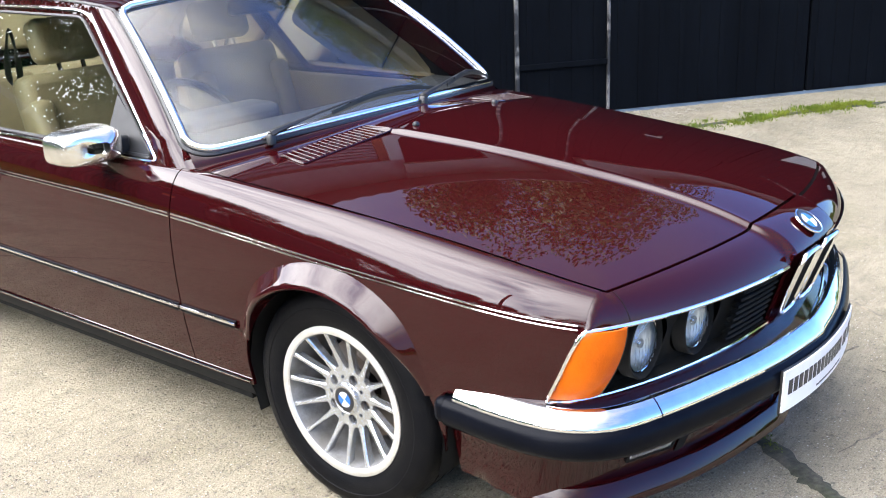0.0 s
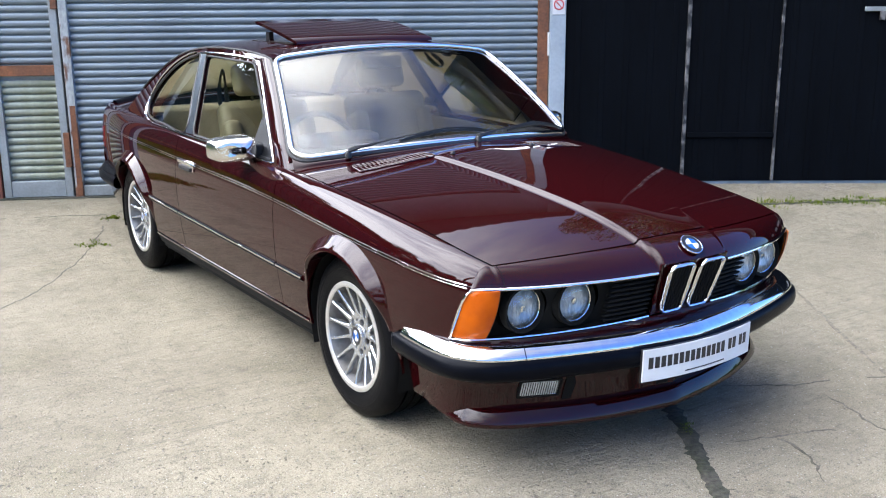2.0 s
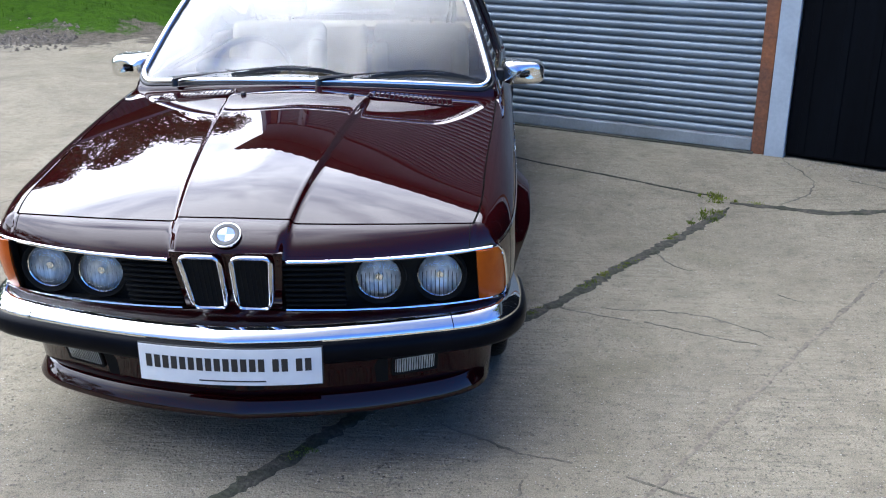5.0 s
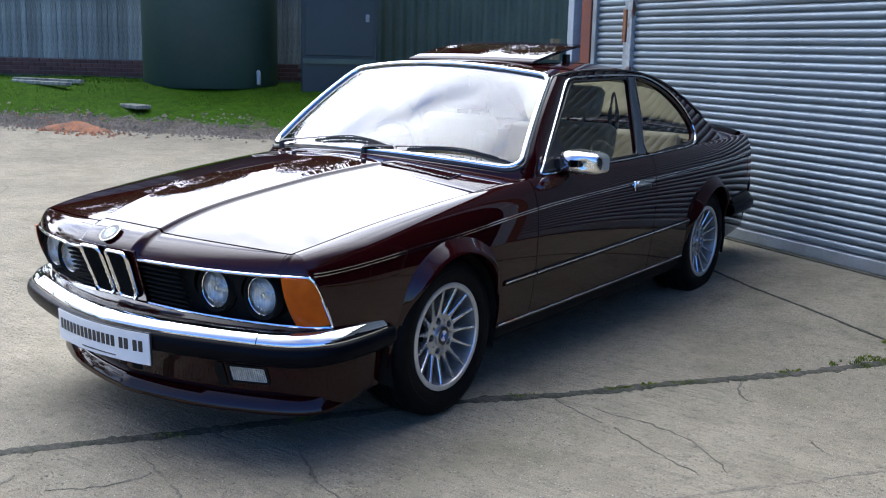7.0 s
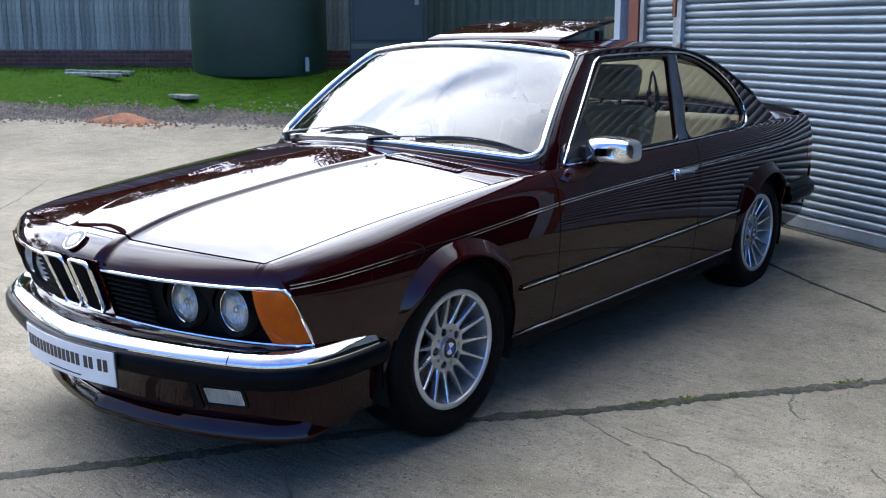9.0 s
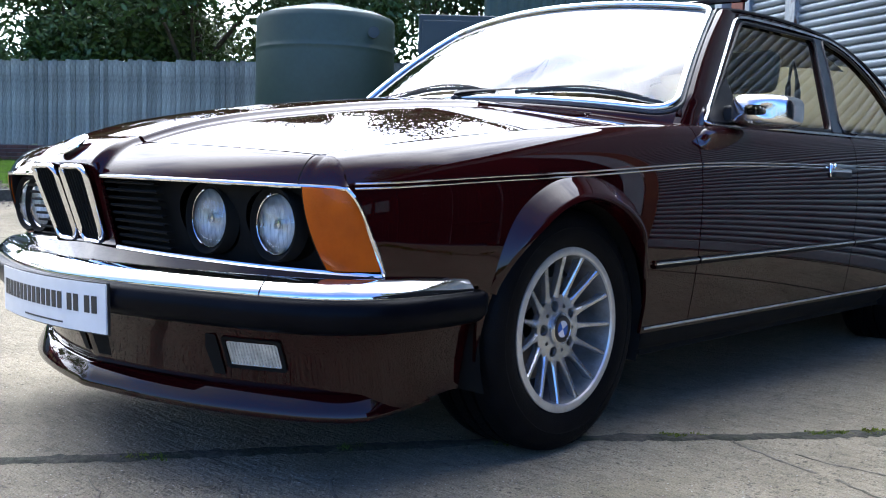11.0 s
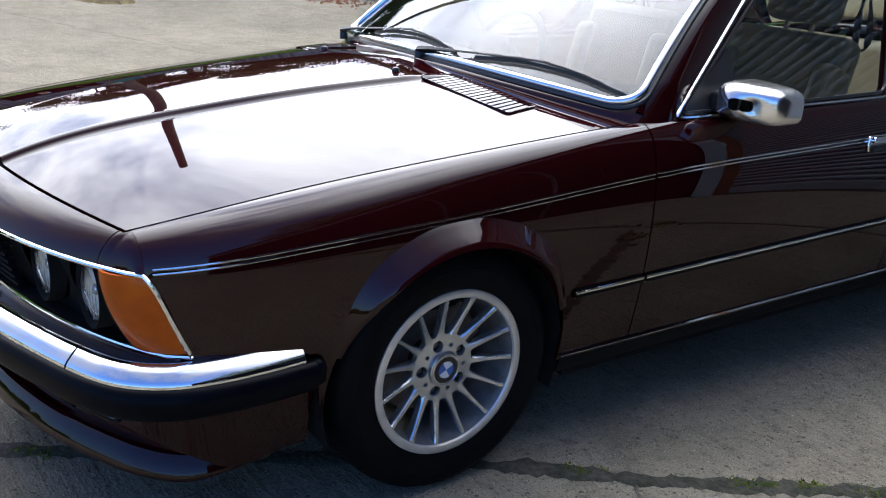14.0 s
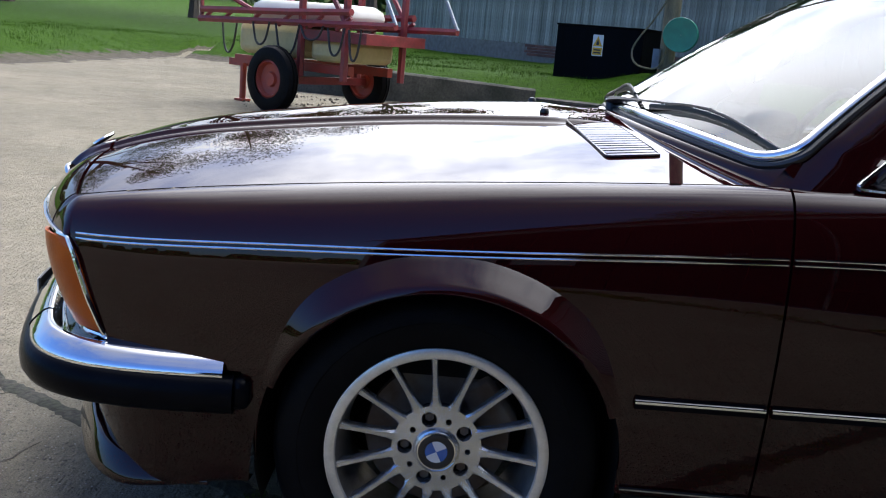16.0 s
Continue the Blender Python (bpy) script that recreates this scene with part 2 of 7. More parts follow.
def tube(path, r, bm=None, sides=8, r2=None, closed=False, taper=None):
    """A round or oval rod along points; r2: its half height where it differs."""
    path = [Vector(p) for p in path]
    n, rows = len(path), []
    for i, p in enumerate(path):
        if closed:
            d = (path[(i + 1) % n] - path[i - 1]).normalized()
        else:
            d = (path[min(i + 1, n - 1)] - path[max(i - 1, 0)]).normalized()
        side = d.cross(Vector((0, 0, 1)))
        side = side.normalized() if side.length > 1e-3 else Vector((1, 0, 0))
        up = side.cross(d)
        k = taper(i / (n - 1)) if taper else 1
        rows.append([p + side * r * k * math.cos(2 * math.pi * j / sides) + up * (r2 or r) * k * math.sin(2 * math.pi * j / sides) for j in range(sides)])
    bm = bm or bmesh.new()
    if closed:
        rows.append(rows[0])
    start = len(bm.verts)
    sheet(rows, bm, closed=True)
    if not closed:
        for row in (rows[0], rows[-1]):
            c = bm.verts.new(sum(row, Vector()) / sides)
            ring = [bm.verts.new(p) for p in row]
            for a, b in zip(ring, ring[1:] + ring[:1]):
                bm.faces.new((a, b, c))
    bmesh.ops.remove_doubles(bm, verts=list(bm.verts)[start:], dist=1e-6)
    return bm


def box(lo, hi, bm=None, m=None):
    bm = bm or bmesh.new()
    v = [bm.verts.new((m or Matrix()) @ Vector((x, y, z))) for x in (lo[0], hi[0]) for y in (lo[1], hi[1]) for z in (lo[2], hi[2])]
    for f in ((0, 1, 3, 2), (4, 6, 7, 5), (0, 4, 5, 1), (2, 3, 7, 6), (0, 2, 6, 4), (1, 5, 7, 3)):
        bm.faces.new([v[i] for i in f])
    return bm


def lathe(profile, sides=64, axis="x", bm=None, centre=(0, 0, 0)):
    """Turns (along, radius) pairs about an axis through centre."""
    c = Vector(centre)
    rows = []
    for a, r in profile:
        row = []
        for j in range(sides):
            s, k = math.sin(2 * math.pi * j / sides) * r, math.cos(2 * math.pi * j / sides) * r
            row.append(c + Vector({"x": (a, k, s), "y": (k, a, s), "z": (k, s, a)}[axis]))
        rows.append(row)
    return sheet(rows, bm, closed=True)


def plate(outline, holes, place, bm=None):
    """A flat or bent panel with holes: 2D outlines, laid out by place(u, v)."""
    bm = bm or bmesh.new()
    edges = []
    for loop in (outline, *holes):
        vs = [bm.verts.new((u, v, 0)) for u, v in loop]
        edges += [bm.edges.new((a, b)) for a, b in zip(vs, vs[1:] + vs[:1])]
    bmesh.ops.triangle_fill(bm, use_beauty=True, use_dissolve=False, edges=edges)
    for v in bm.verts:
        v.co = place(v.co.x, v.co.y)
    return bm


def smooth_loop(points, steps=5, closed=True):
    """Catmull-Rom through points of any dimension."""
    p = [Vector(q) for q in points]
    n, out = len(p), []
    for i in range(n if closed else n - 1):
        if closed:
            a, b, c, d = p[i - 1], p[i], p[(i + 1) % n], p[(i + 2) % n]
        else:
            a, b, c, d = p[max(i - 1, 0)], p[i], p[i + 1], p[min(i + 2, n - 1)]
        for s in range(steps):
            t = s / steps
            out.append(0.5 * ((2 * b) + (c - a) * t + (2 * a - 5 * b + 4 * c - d) * t * t + (3 * b - a - 3 * c + d) * t**3))
    if not closed:
        out.append(p[-1])
    return out


def rounded(corners, r, steps=4):
    """A closed 2D outline with its corners rounded."""
    out, n = [], len(corners)
    for i in range(n):
        a, b, c = (Vector(corners[k % n]) for k in (i - 1, i, i + 1))
        u, w = (a - b).normalized(), (c - b).normalized()
        p, q = b + u * min(r, (a - b).length * 0.45), b + w * min(r, (c - b).length * 0.45)
        for s in range(steps + 1):
            t = s / steps
            out.append(tuple(p * (1 - t) ** 2 + b * 2 * t * (1 - t) + q * t * t))
    return out

# ---- yard: materials ----
def concrete(name):
    """Worn yard concrete: pale cement, exposed pebbles, dark stains, brushed lines."""
    m = material(name, (0.40, 0.37, 0.32), rough=0.85)
    t, n = m.node_tree, m.node_tree.nodes
    p = n["Principled BSDF"]
    tc = n.new("ShaderNodeTexCoord")

    def noise_at(scale, detail=5, rough=0.6, vec=tc.outputs["Object"]):
        k = n.new("ShaderNodeTexNoise")
        k.inputs["Scale"].default_value, k.inputs["Detail"].default_value, k.inputs["Roughness"].default_value = scale, detail, rough
        t.links.new(vec, k.inputs["Vector"])
        return k.outputs["Fac"]

    def span(src, a, b, lo=0.0, hi=1.0):
        k = n.new("ShaderNodeMapRange")
        k.inputs["From Min"].default_value, k.inputs["From Max"].default_value = a, b
        k.inputs["To Min"].default_value, k.inputs["To Max"].default_value = lo, hi
        t.links.new(src, k.inputs["Value"])
        return k.outputs["Result"]

    def mixed(fac, a, b):
        k = n.new("ShaderNodeMix")
        k.data_type = "RGBA"
        t.links.new(fac, k.inputs["Factor"])
        for slot, c in ((6, a), (7, b)):
            if isinstance(c, tuple):
                k.inputs[slot].default_value = (*c, 1)
            else:
                t.links.new(c, k.inputs[slot])
        return k.outputs[2]

    sh = n.new("ShaderNodeMapping")
    sh.inputs["Location"].default_value = (13.0, 7.0, 3.0)
    t.links.new(tc.outputs["Object"], sh.inputs["Vector"])
    stones = sh.outputs["Vector"]
    col = mixed(span(noise_at(0.55), 0.36, 0.66), (0.368, 0.324, 0.234), (0.286, 0.252, 0.184))
    col = mixed(span(noise_at(2.6, 7, 0.75), 0.47, 0.66, 0, 0.55), col, (0.185, 0.157, 0.112))
    col = mixed(span(noise_at(1.25, 7, 0.72), 0.55, 0.70, 0, 0.32), col, (0.190, 0.176, 0.098))
    # brushed lines
    br = n.new("ShaderNodeMapping")
    br.inputs["Rotation"].default_value = (0, 0, radians(33))
    br.inputs["Scale"].default_value = (3.0, 46.0, 1.0)
    t.links.new(tc.outputs["Object"], br.inputs["Vector"])
    brushed = noise_at(1.0, 4, 0.6, vec=br.outputs["Vector"])
    worn = span(noise_at(0.8, 3), 0.42, 0.58)
    lines = n.new("ShaderNodeMath")
    lines.operation = "MULTIPLY"
    t.links.new(span(brushed, 0.50, 0.70, 0, 0.6), lines.inputs[0])
    t.links.new(worn, lines.inputs[1])
    col = mixed(lines.outputs[0], col, (0.185, 0.160, 0.122))
    col = mixed(span(noise_at(15.0, 8, 0.8), 0.50, 0.66, 0, 0.6), col, (0.150, 0.128, 0.096))

    def pebbles(size, density, src):
        """Exposed stones of one size: a mask and a random tone."""
        vo = n.new("ShaderNodeTexVoronoi")
        vo.inputs["Scale"].default_value = size
        t.links.new(src, vo.inputs["Vector"])
        pick = span(vo.outputs["Color"], 1 - density, 1 - density + 0.02)
        edge = span(vo.outputs["Distance"], 0.22, 0.36, 1.0, 0.0)
        k = n.new("ShaderNodeMath")
        k.operation = "MULTIPLY"
        t.links.new(pick, k.inputs[0])
        t.links.new(edge, k.inputs[1])
        sep = n.new("ShaderNodeSeparateColor")
        t.links.new(vo.outputs["Color"], sep.inputs[0])
        return k.outputs[0], sep.outputs["Green"]

    mask_a, tone_a = pebbles(58.0, 0.22, tc.outputs["Object"])
    mask_b, tone_b = pebbles(105.0, 0.55, stones)
    col = mixed(mask_b, col, mixed(span(tone_b, 0.25, 0.75), (0.66, 0.61, 0.52), (0.185, 0.160, 0.125)))
    col = mixed(mask_a, col, mixed(span(tone_a, 0.35, 0.85), (0.64, 0.59, 0.50), (0.19, 0.166, 0.130)))
    both = n.new("ShaderNodeMath")
    t.links.new(mask_a, both.inputs[0])
    t.links.new(mask_b, both.inputs[1])
    col = mixed(span(noise_at(38.0, 4, 0.7), 0.58, 0.70, 0, 0.4), col, (0.17, 0.145, 0.11))
    grain = span(noise_at(210.0, 3), 0.3, 0.7, 0.50, 1.02)
    hv = n.new("ShaderNodeHueSaturation")
    t.links.new(grain, hv.inputs["Value"])
    t.links.new(col, hv.inputs["Color"])
    # earth and turf beyond the ragged edge of the slab
    edge = n.new("ShaderNodeAttribute")
    edge.attribute_name = "bank"
    ragged = n.new("ShaderNodeMath")
    t.links.new(edge.outputs["Fac"], ragged.inputs[0])
    t.links.new(span(noise_at(2.2, 8, 0.7), 0.25, 0.75, -0.5, 0.5), ragged.inputs[1])
    soil = mixed(span(noise_at(9.0, 7, 0.8), 0.36, 0.62), (0.1424, 0.1217, 0.09394), (0.05775, 0.04928, 0.03696))
    soil = mixed(mask_b, soil, mixed(span(tone_b, 0.25, 0.75), (0.2618, 0.2464, 0.2156), (0.077, 0.0693, 0.05775)))
    grass = mixed(span(noise_at(7.0, 7, 0.8), 0.36, 0.64), (0.04312, 0.1001, 0.00308), (0.01848, 0.04774, 0.00231))
    whole_col = mixed(span(ragged.outputs[0], -0.15, 0.0), hv.outputs["Color"], soil)
    whole_col = mixed(span(ragged.outputs[0], 0.62, 0.80), whole_col, grass)
    t.links.new(whole_col, p.inputs["Base Color"])
    p.inputs["Specular IOR Level"].default_value = 0.06
    b = n.new("ShaderNodeBump")
    b.inputs["Strength"].default_value, b.inputs["Distance"].default_value = 1.0, 0.010
    addh = n.new("ShaderNodeMath")
    t.links.new(noise_at(75.0, 5), addh.inputs[0])
    t.links.new(both.outputs[0], addh.inputs[1])
    rough_up = n.new("ShaderNodeMath")
    t.links.new(addh.outputs[0], rough_up.inputs[0])
    t.links.new(span(brushed, 0.35, 0.70, 0.0, -0.35), rough_up.inputs[1])
    uneven = n.new("ShaderNodeMath")
    t.links.new(rough_up.outputs[0], uneven.inputs[0])
    t.links.new(span(noise_at(14.0, 6, 0.7), 0.3, 0.7, 0.0, 0.55), uneven.inputs[1])
    t.links.new(uneven.outputs[0], b.inputs["Height"])
    t.links.new(b.outputs["Normal"], p.inputs["Normal"])
    return m


CONCRETE = concrete("yard_concrete")
EARTH = material("earth_gravel", (0.154, 0.127, 0.09625), rough=0.95, second=(0.0847, 0.07315, 0.05775), scale=3.5, fine=0.35, fine_scale=45, bump=0.9, bump_scale=30)
CRUMBS = material("concrete_crumbs", (0.2618, 0.231, 0.1809), rough=0.95, second=(0.1694, 0.1463, 0.1116), scale=20, fine=0.3, fine_scale=90)
MUD = material("dark_mud", (0.04774, 0.0385, 0.02772), rough=0.95, second=(0.0231, 0.02002, 0.01386), scale=12, fine=0.3, fine_scale=60)
DIRT = material("joint_dirt", (0.06006, 0.05236, 0.0385), rough=0.95, second=(0.02002, 0.02387, 0.01001), scale=11, fine=0.5, fine_scale=60, bump=0.8, bump_scale=60)
CRACK = material("crack_dirt", (0.127, 0.1101, 0.08162), rough=0.95, second=(0.06545, 0.06006, 0.0385), scale=7, fine=0.4, fine_scale=70)
SCAR = material("patched_joint_mortar", (0.175, 0.148, 0.105), rough=0.95, second=(0.115, 0.098, 0.070), scale=9, fine=0.4, fine_scale=60)
BLADE = material("grass_blade", (0.0385, 0.08855, 0.00462), rough=0.7, spec=0.05, second=(0.02464, 0.05775, 0.00385), scale=2.5, fine=0.25, fine_scale=20)
LEAF = material("tree_leaf", (0.04004, 0.08855, 0.0154), rough=0.5, second=(0.08085, 0.1232, 0.02464), scale=1.2, fine=0.4, fine_scale=9)
BARK = material("bark", (0.077, 0.05775, 0.04235), rough=0.9, second=(0.05005, 0.0385, 0.0308), scale=8, bump=0.6, bump_scale=25, stretch=(1, 1, 0.25))
GALV = material("galvanised_slat", (0.2082, 0.2465, 0.272), rough=0.5, metal=0.25, second=(0.17, 0.2014, 0.2227), scale=2.2, fine=0.06, fine_scale=70, object_random=0.05, rough_var=0.08)
GALV_FRAME = material("galvanised_frame", (0.2772, 0.308, 0.3234), rough=0.5, metal=0.3, second=(0.2156, 0.231, 0.231), scale=5, fine=0.08, fine_scale=60)
RUST = material("rusty_steel", (0.2002, 0.07315, 0.02695), rough=0.75, second=(0.1155, 0.0462, 0.0231), scale=6, fine=0.25, fine_scale=50, bump=0.3, bump_scale=50)
RED_POST = material("red_oxide_post", (0.154, 0.04235, 0.02156), rough=0.7, second=(0.1078, 0.03465, 0.0231), scale=4, fine=0.15, fine_scale=60)
GREY_POST = material("grey_painted_post", (0.3388, 0.385, 0.4158), rough=0.6, second=(0.2849, 0.3234, 0.3465), scale=4, fine=0.06, fine_scale=40)
BLACK_DOOR = material("black_sheet_door", (0.000616, 0.001155, 0.002233), rough=0.7, spec=0.06, second=(0.001386, 0.002233, 0.00385), scale=1.7, fine=0.25, fine_scale=14, bump=0.2, bump_scale=9, stretch=(3, 3, 0.5))
BARE = material("worn_edge", (0.00924, 0.01001, 0.01232), rough=0.7, second=(0.1232, 0.1193, 0.1155), scale=13, fine=0.3, fine_scale=40, ramp=(0.48, 0.62))
PEEL = material("peeling_paint", (0.3234, 0.3388, 0.3311), rough=0.8, second=(0.1309, 0.06545, 0.0385), scale=11, fine=0.25, fine_scale=50, ramp=(0.52, 0.60), stretch=(1, 1, 0.45), bump=0.4, bump_scale=40)
MOSSY = material("algae_stained_slat", (0.2772, 0.3003, 0.2541), rough=0.6, second=(0.2079, 0.2233, 0.154), scale=5, fine=0.12, fine_scale=40, object_random=0.08)
BLUE_STRIP = material("blue_grey_strip", (0.1232, 0.1617, 0.2079), rough=0.6, second=(0.077, 0.1001, 0.1309), scale=6)
CLADDING = material("grey_cladding", (0.231, 0.2464, 0.2464), rough=0.65, second=(0.1848, 0.1925, 0.1925), scale=2, fine=0.1, fine_scale=30)
FENCE = material("weathered_board", (0.300, 0.300, 0.250), rough=0.9, spec=0.1, second=(0.125, 0.128, 0.110), scale=4.0, ramp=(0.40, 0.72), fine=0.3, fine_scale=26, stretch=(3, 3, 0.45), object_random=0.30, bump=0.4, bump_scale=30)
BRICK = material("red_brick", (0.154, 0.06545, 0.0462), rough=0.9, second=(0.1001, 0.0462, 0.0385), scale=9, fine=0.2, fine_scale=60, object_random=0.25)
MORTAR = material("mortar", (0.1925, 0.1771, 0.154), rough=0.95, second=(0.1386, 0.1232, 0.1078), scale=9)
TANK_GREEN = material("green_tank_plastic", (0.01925, 0.04312, 0.03388), rough=0.55, second=(0.02772, 0.05544, 0.04312), scale=1.2, fine=0.08, fine_scale=14)
# dome, paler and greyer than the tank's side
TANK_TOP = material("pale_tank_plastic", (0.1925, 0.2233, 0.2041), rough=0.65, second=(0.1001, 0.1309, 0.1116), scale=3, fine=0.15, fine_scale=20)
DARK_GREEN = material("dark_green_steel", (0.01386, 0.02772, 0.0308), rough=0.5, second=(0.02002, 0.03542, 0.03696), scale=1.5)
SHED_GREEN = material("green_profiled_sheet", (0.06545, 0.09625, 0.07084), rough=0.55, second=(0.05005, 0.077, 0.05775), scale=1.5, fine=0.08, fine_scale=20)
CREAM = material("cream_tank", (0.4774, 0.4004, 0.1848), rough=0.5, second=(0.4004, 0.3311, 0.1386), scale=2.5, fine=0.08, fine_scale=20)
PALE = material("white_tank", (0.539, 0.5236, 0.462), rough=0.5, second=(0.462, 0.4389, 0.3696), scale=2.5)
SPRAY_RED = material("red_machine_paint", (0.231, 0.02695, 0.02695), rough=0.5, second=(0.154, 0.0231, 0.01925), scale=5, fine=0.12, fine_scale=30)
ORANGE_RED = material("orange_red_paint", (0.3234, 0.04235, 0.01925), rough=0.5, second=(0.231, 0.0385, 0.0231), scale=6)
HOSE = material("black_hose", (0.012, 0.012, 0.012), rough=0.5)
REEL_GREEN = material("green_reel_plastic", (0.0154, 0.2156, 0.1309), rough=0.4, second=(0.01386, 0.1694, 0.1078), scale=6)
POLE_WOOD = material("weathered_pole", (0.1771, 0.154, 0.0924), rough=0.85, second=(0.1232, 0.1078, 0.0693), scale=6, stretch=(3, 3, 0.4), fine=0.2, fine_scale=40)
SIGN_YELLOW = material("sign_yellow", (0.616, 0.3234, 0.0154), rough=0.4)
SIGN_WHITE = material("sign_white", (0.6006, 0.6006, 0.5852), rough=0.4)
SIGN_RED = material("sign_red", (0.55, 0.03, 0.03), rough=0.4)
STRAW = material("straw_heap", (0.231, 0.1694, 0.0693), rough=0.95, second=(0.1386, 0.1001, 0.0462), scale=8, fine=0.4, fine_scale=60, bump=1.0, bump_scale=40)
ORANGE_HEAP = material("rust_heap", (0.2618, 0.1001, 0.0385), rough=0.95, second=(0.154, 0.0693, 0.0385), scale=9, fine=0.4, fine_scale=50, bump=1.0, bump_scale=40)
WALLSTONE = material("kerb_concrete", (0.06545, 0.06006, 0.04466), rough=0.9, second=(0.02156, 0.02464, 0.01386), scale=2.5, fine=0.3, fine_scale=30, bump=0.6, bump_scale=20)

# ---- plan of the buildings' front ----
FRONT = Vector((2.48, 2.97, 0))
UA, UB = Vector((0.891, -0.454, 0)), Vector((0.82, -0.572, 0))
NA, NB = Vector((-0.454, -0.891, 0)), Vector((-0.572, -0.82, 0))


def on_a(s, d, z):
    """Along the shutter front (s), out towards the yard (d), height z."""
    return FRONT + UA * s + NA * d + Vector((0, 0, z))


def frame_of(u, nrm, s=0.0, d=0.0, z=0.0):
    m = Matrix((u, -nrm, Vector((0, 0, 1)))).transposed().to_4x4()
    m.translation = FRONT + u * s + nrm * d + Vector((0, 0, z))
    return m


def smoothstep(a, b, v):
    t = min(max((v - a) / (b - a), 0.0), 1.0)
    return t * t * (3 - 2 * t)


BANK = [(-13.0, -60), (-14.5, -7.7), (-22.5, -7.2), (-22.0, -5.5), (-14.0, -3.0), (-13.3, -1.2), (-13.8, 0), (-14.15, 1.3), (-13.6, 2.3), (-12.6, 3.1), (-11.4, 4.0), (-10.5, 4.8), (-9.5, 5.5), (-7.7, 6.8), (-3.5, 7.8), (-2.2, 9.6), (3, 12.5), (30, 26)]


def bank_side(x, y):
    """Distance from the edge of the grass bank, positive on the bank."""
    best, sign = 1e9, -1.0
    for (ax, ay), (bx, by) in zip(BANK, BANK[1:]):
        dx, dy = bx - ax, by - ay
        t = min(max(((x - ax) * dx + (y - ay) * dy) / (dx * dx + dy * dy), 0.0), 1.0)
        px, py = ax + dx * t, ay + dy * t
        d = math.hypot(x - px, y - py)
        if d < best - 1e-9:
            best, sign = d, 1.0 if dx * (y - ay) - dy * (x - ax) > 0 else -1.0
    return best * sign


def ground_z(x, y):
    p = Vector((x, y, 0)) - FRONT
    d = p.dot(NA) if p.dot(UA) < 0 else p.dot(NB)
    z = 0.10 * smoothstep(1.7, 0.25, d) if d > -6 else 0.10
    q = max(-x - 1.5, 0) * 0.9 * smoothstep(1.5, 4.5, y) + max(y - 5, 0) * 0.6 if x < 1 else 0.0
    z = max(z * (1 if d > -3 else 0), 0.25 * smoothstep(3.0, 10.5, q))
    b = bank_side(x, y)
    return z + 0.48 * smoothstep(0.0, 2.6, b) + (0.045 * min(max(b - 4.5, 0.0), 60.0) if x < -18 or b > 8 else 0.0) + 0.03 * smoothstep(0.5, 2, b) * noise.noise((x * 0.7, y * 0.7, 0))


def graded():
    """Coordinates that are close together near the car and far apart at the horizon."""
    fine = [round(-8 + 0.25 * i, 3) for i in range(65)]
    mid = [8.5, 9, 9.5, 10, 11, 12, 13, 14, 16, 18, 20, 23, 26, 30, 36, 45, 60, 90, 150, 300, 700]
    left = [-8.12 - 0.12 * i for i in range(120)]
    far = [-23.5, -24.5, -26, -28, -31, -35, -42, -60, -90, -150, -300, -700]
    return sorted(fine + mid + left + far)


xs, ys = graded(), sorted([-v for v in graded() if v > 8 or v < -23] + [v for v in graded() if v >= 8 and v > 8] + [round(-8 + 0.125 * i, 3) for i in range(129)])
bm = bmesh.new()
grid = [[bm.verts.new((x, y, ground_z(x, y))) for x in xs] for y in ys]
for j in range(len(ys) - 1):
    for i in range(len(xs) - 1):
        bm.faces.new((grid[j][i], grid[j][i + 1], grid[j + 1][i + 1], grid[j + 1][i]))
ground = part("ground", bm, CONCRETE, None, angle=180)
bank = ground.data.attributes.new("bank", "FLOAT", "POINT")
for v in ground.data.vertices:
    bank.data[v.index].value = 5.0 if max(abs(v.co.x), abs(v.co.y)) > 40 else bank_side(v.co.x, v.co.y)
tagged(ground, "worn pale concrete yard with grass bank beyond", "ground", kind="structure")


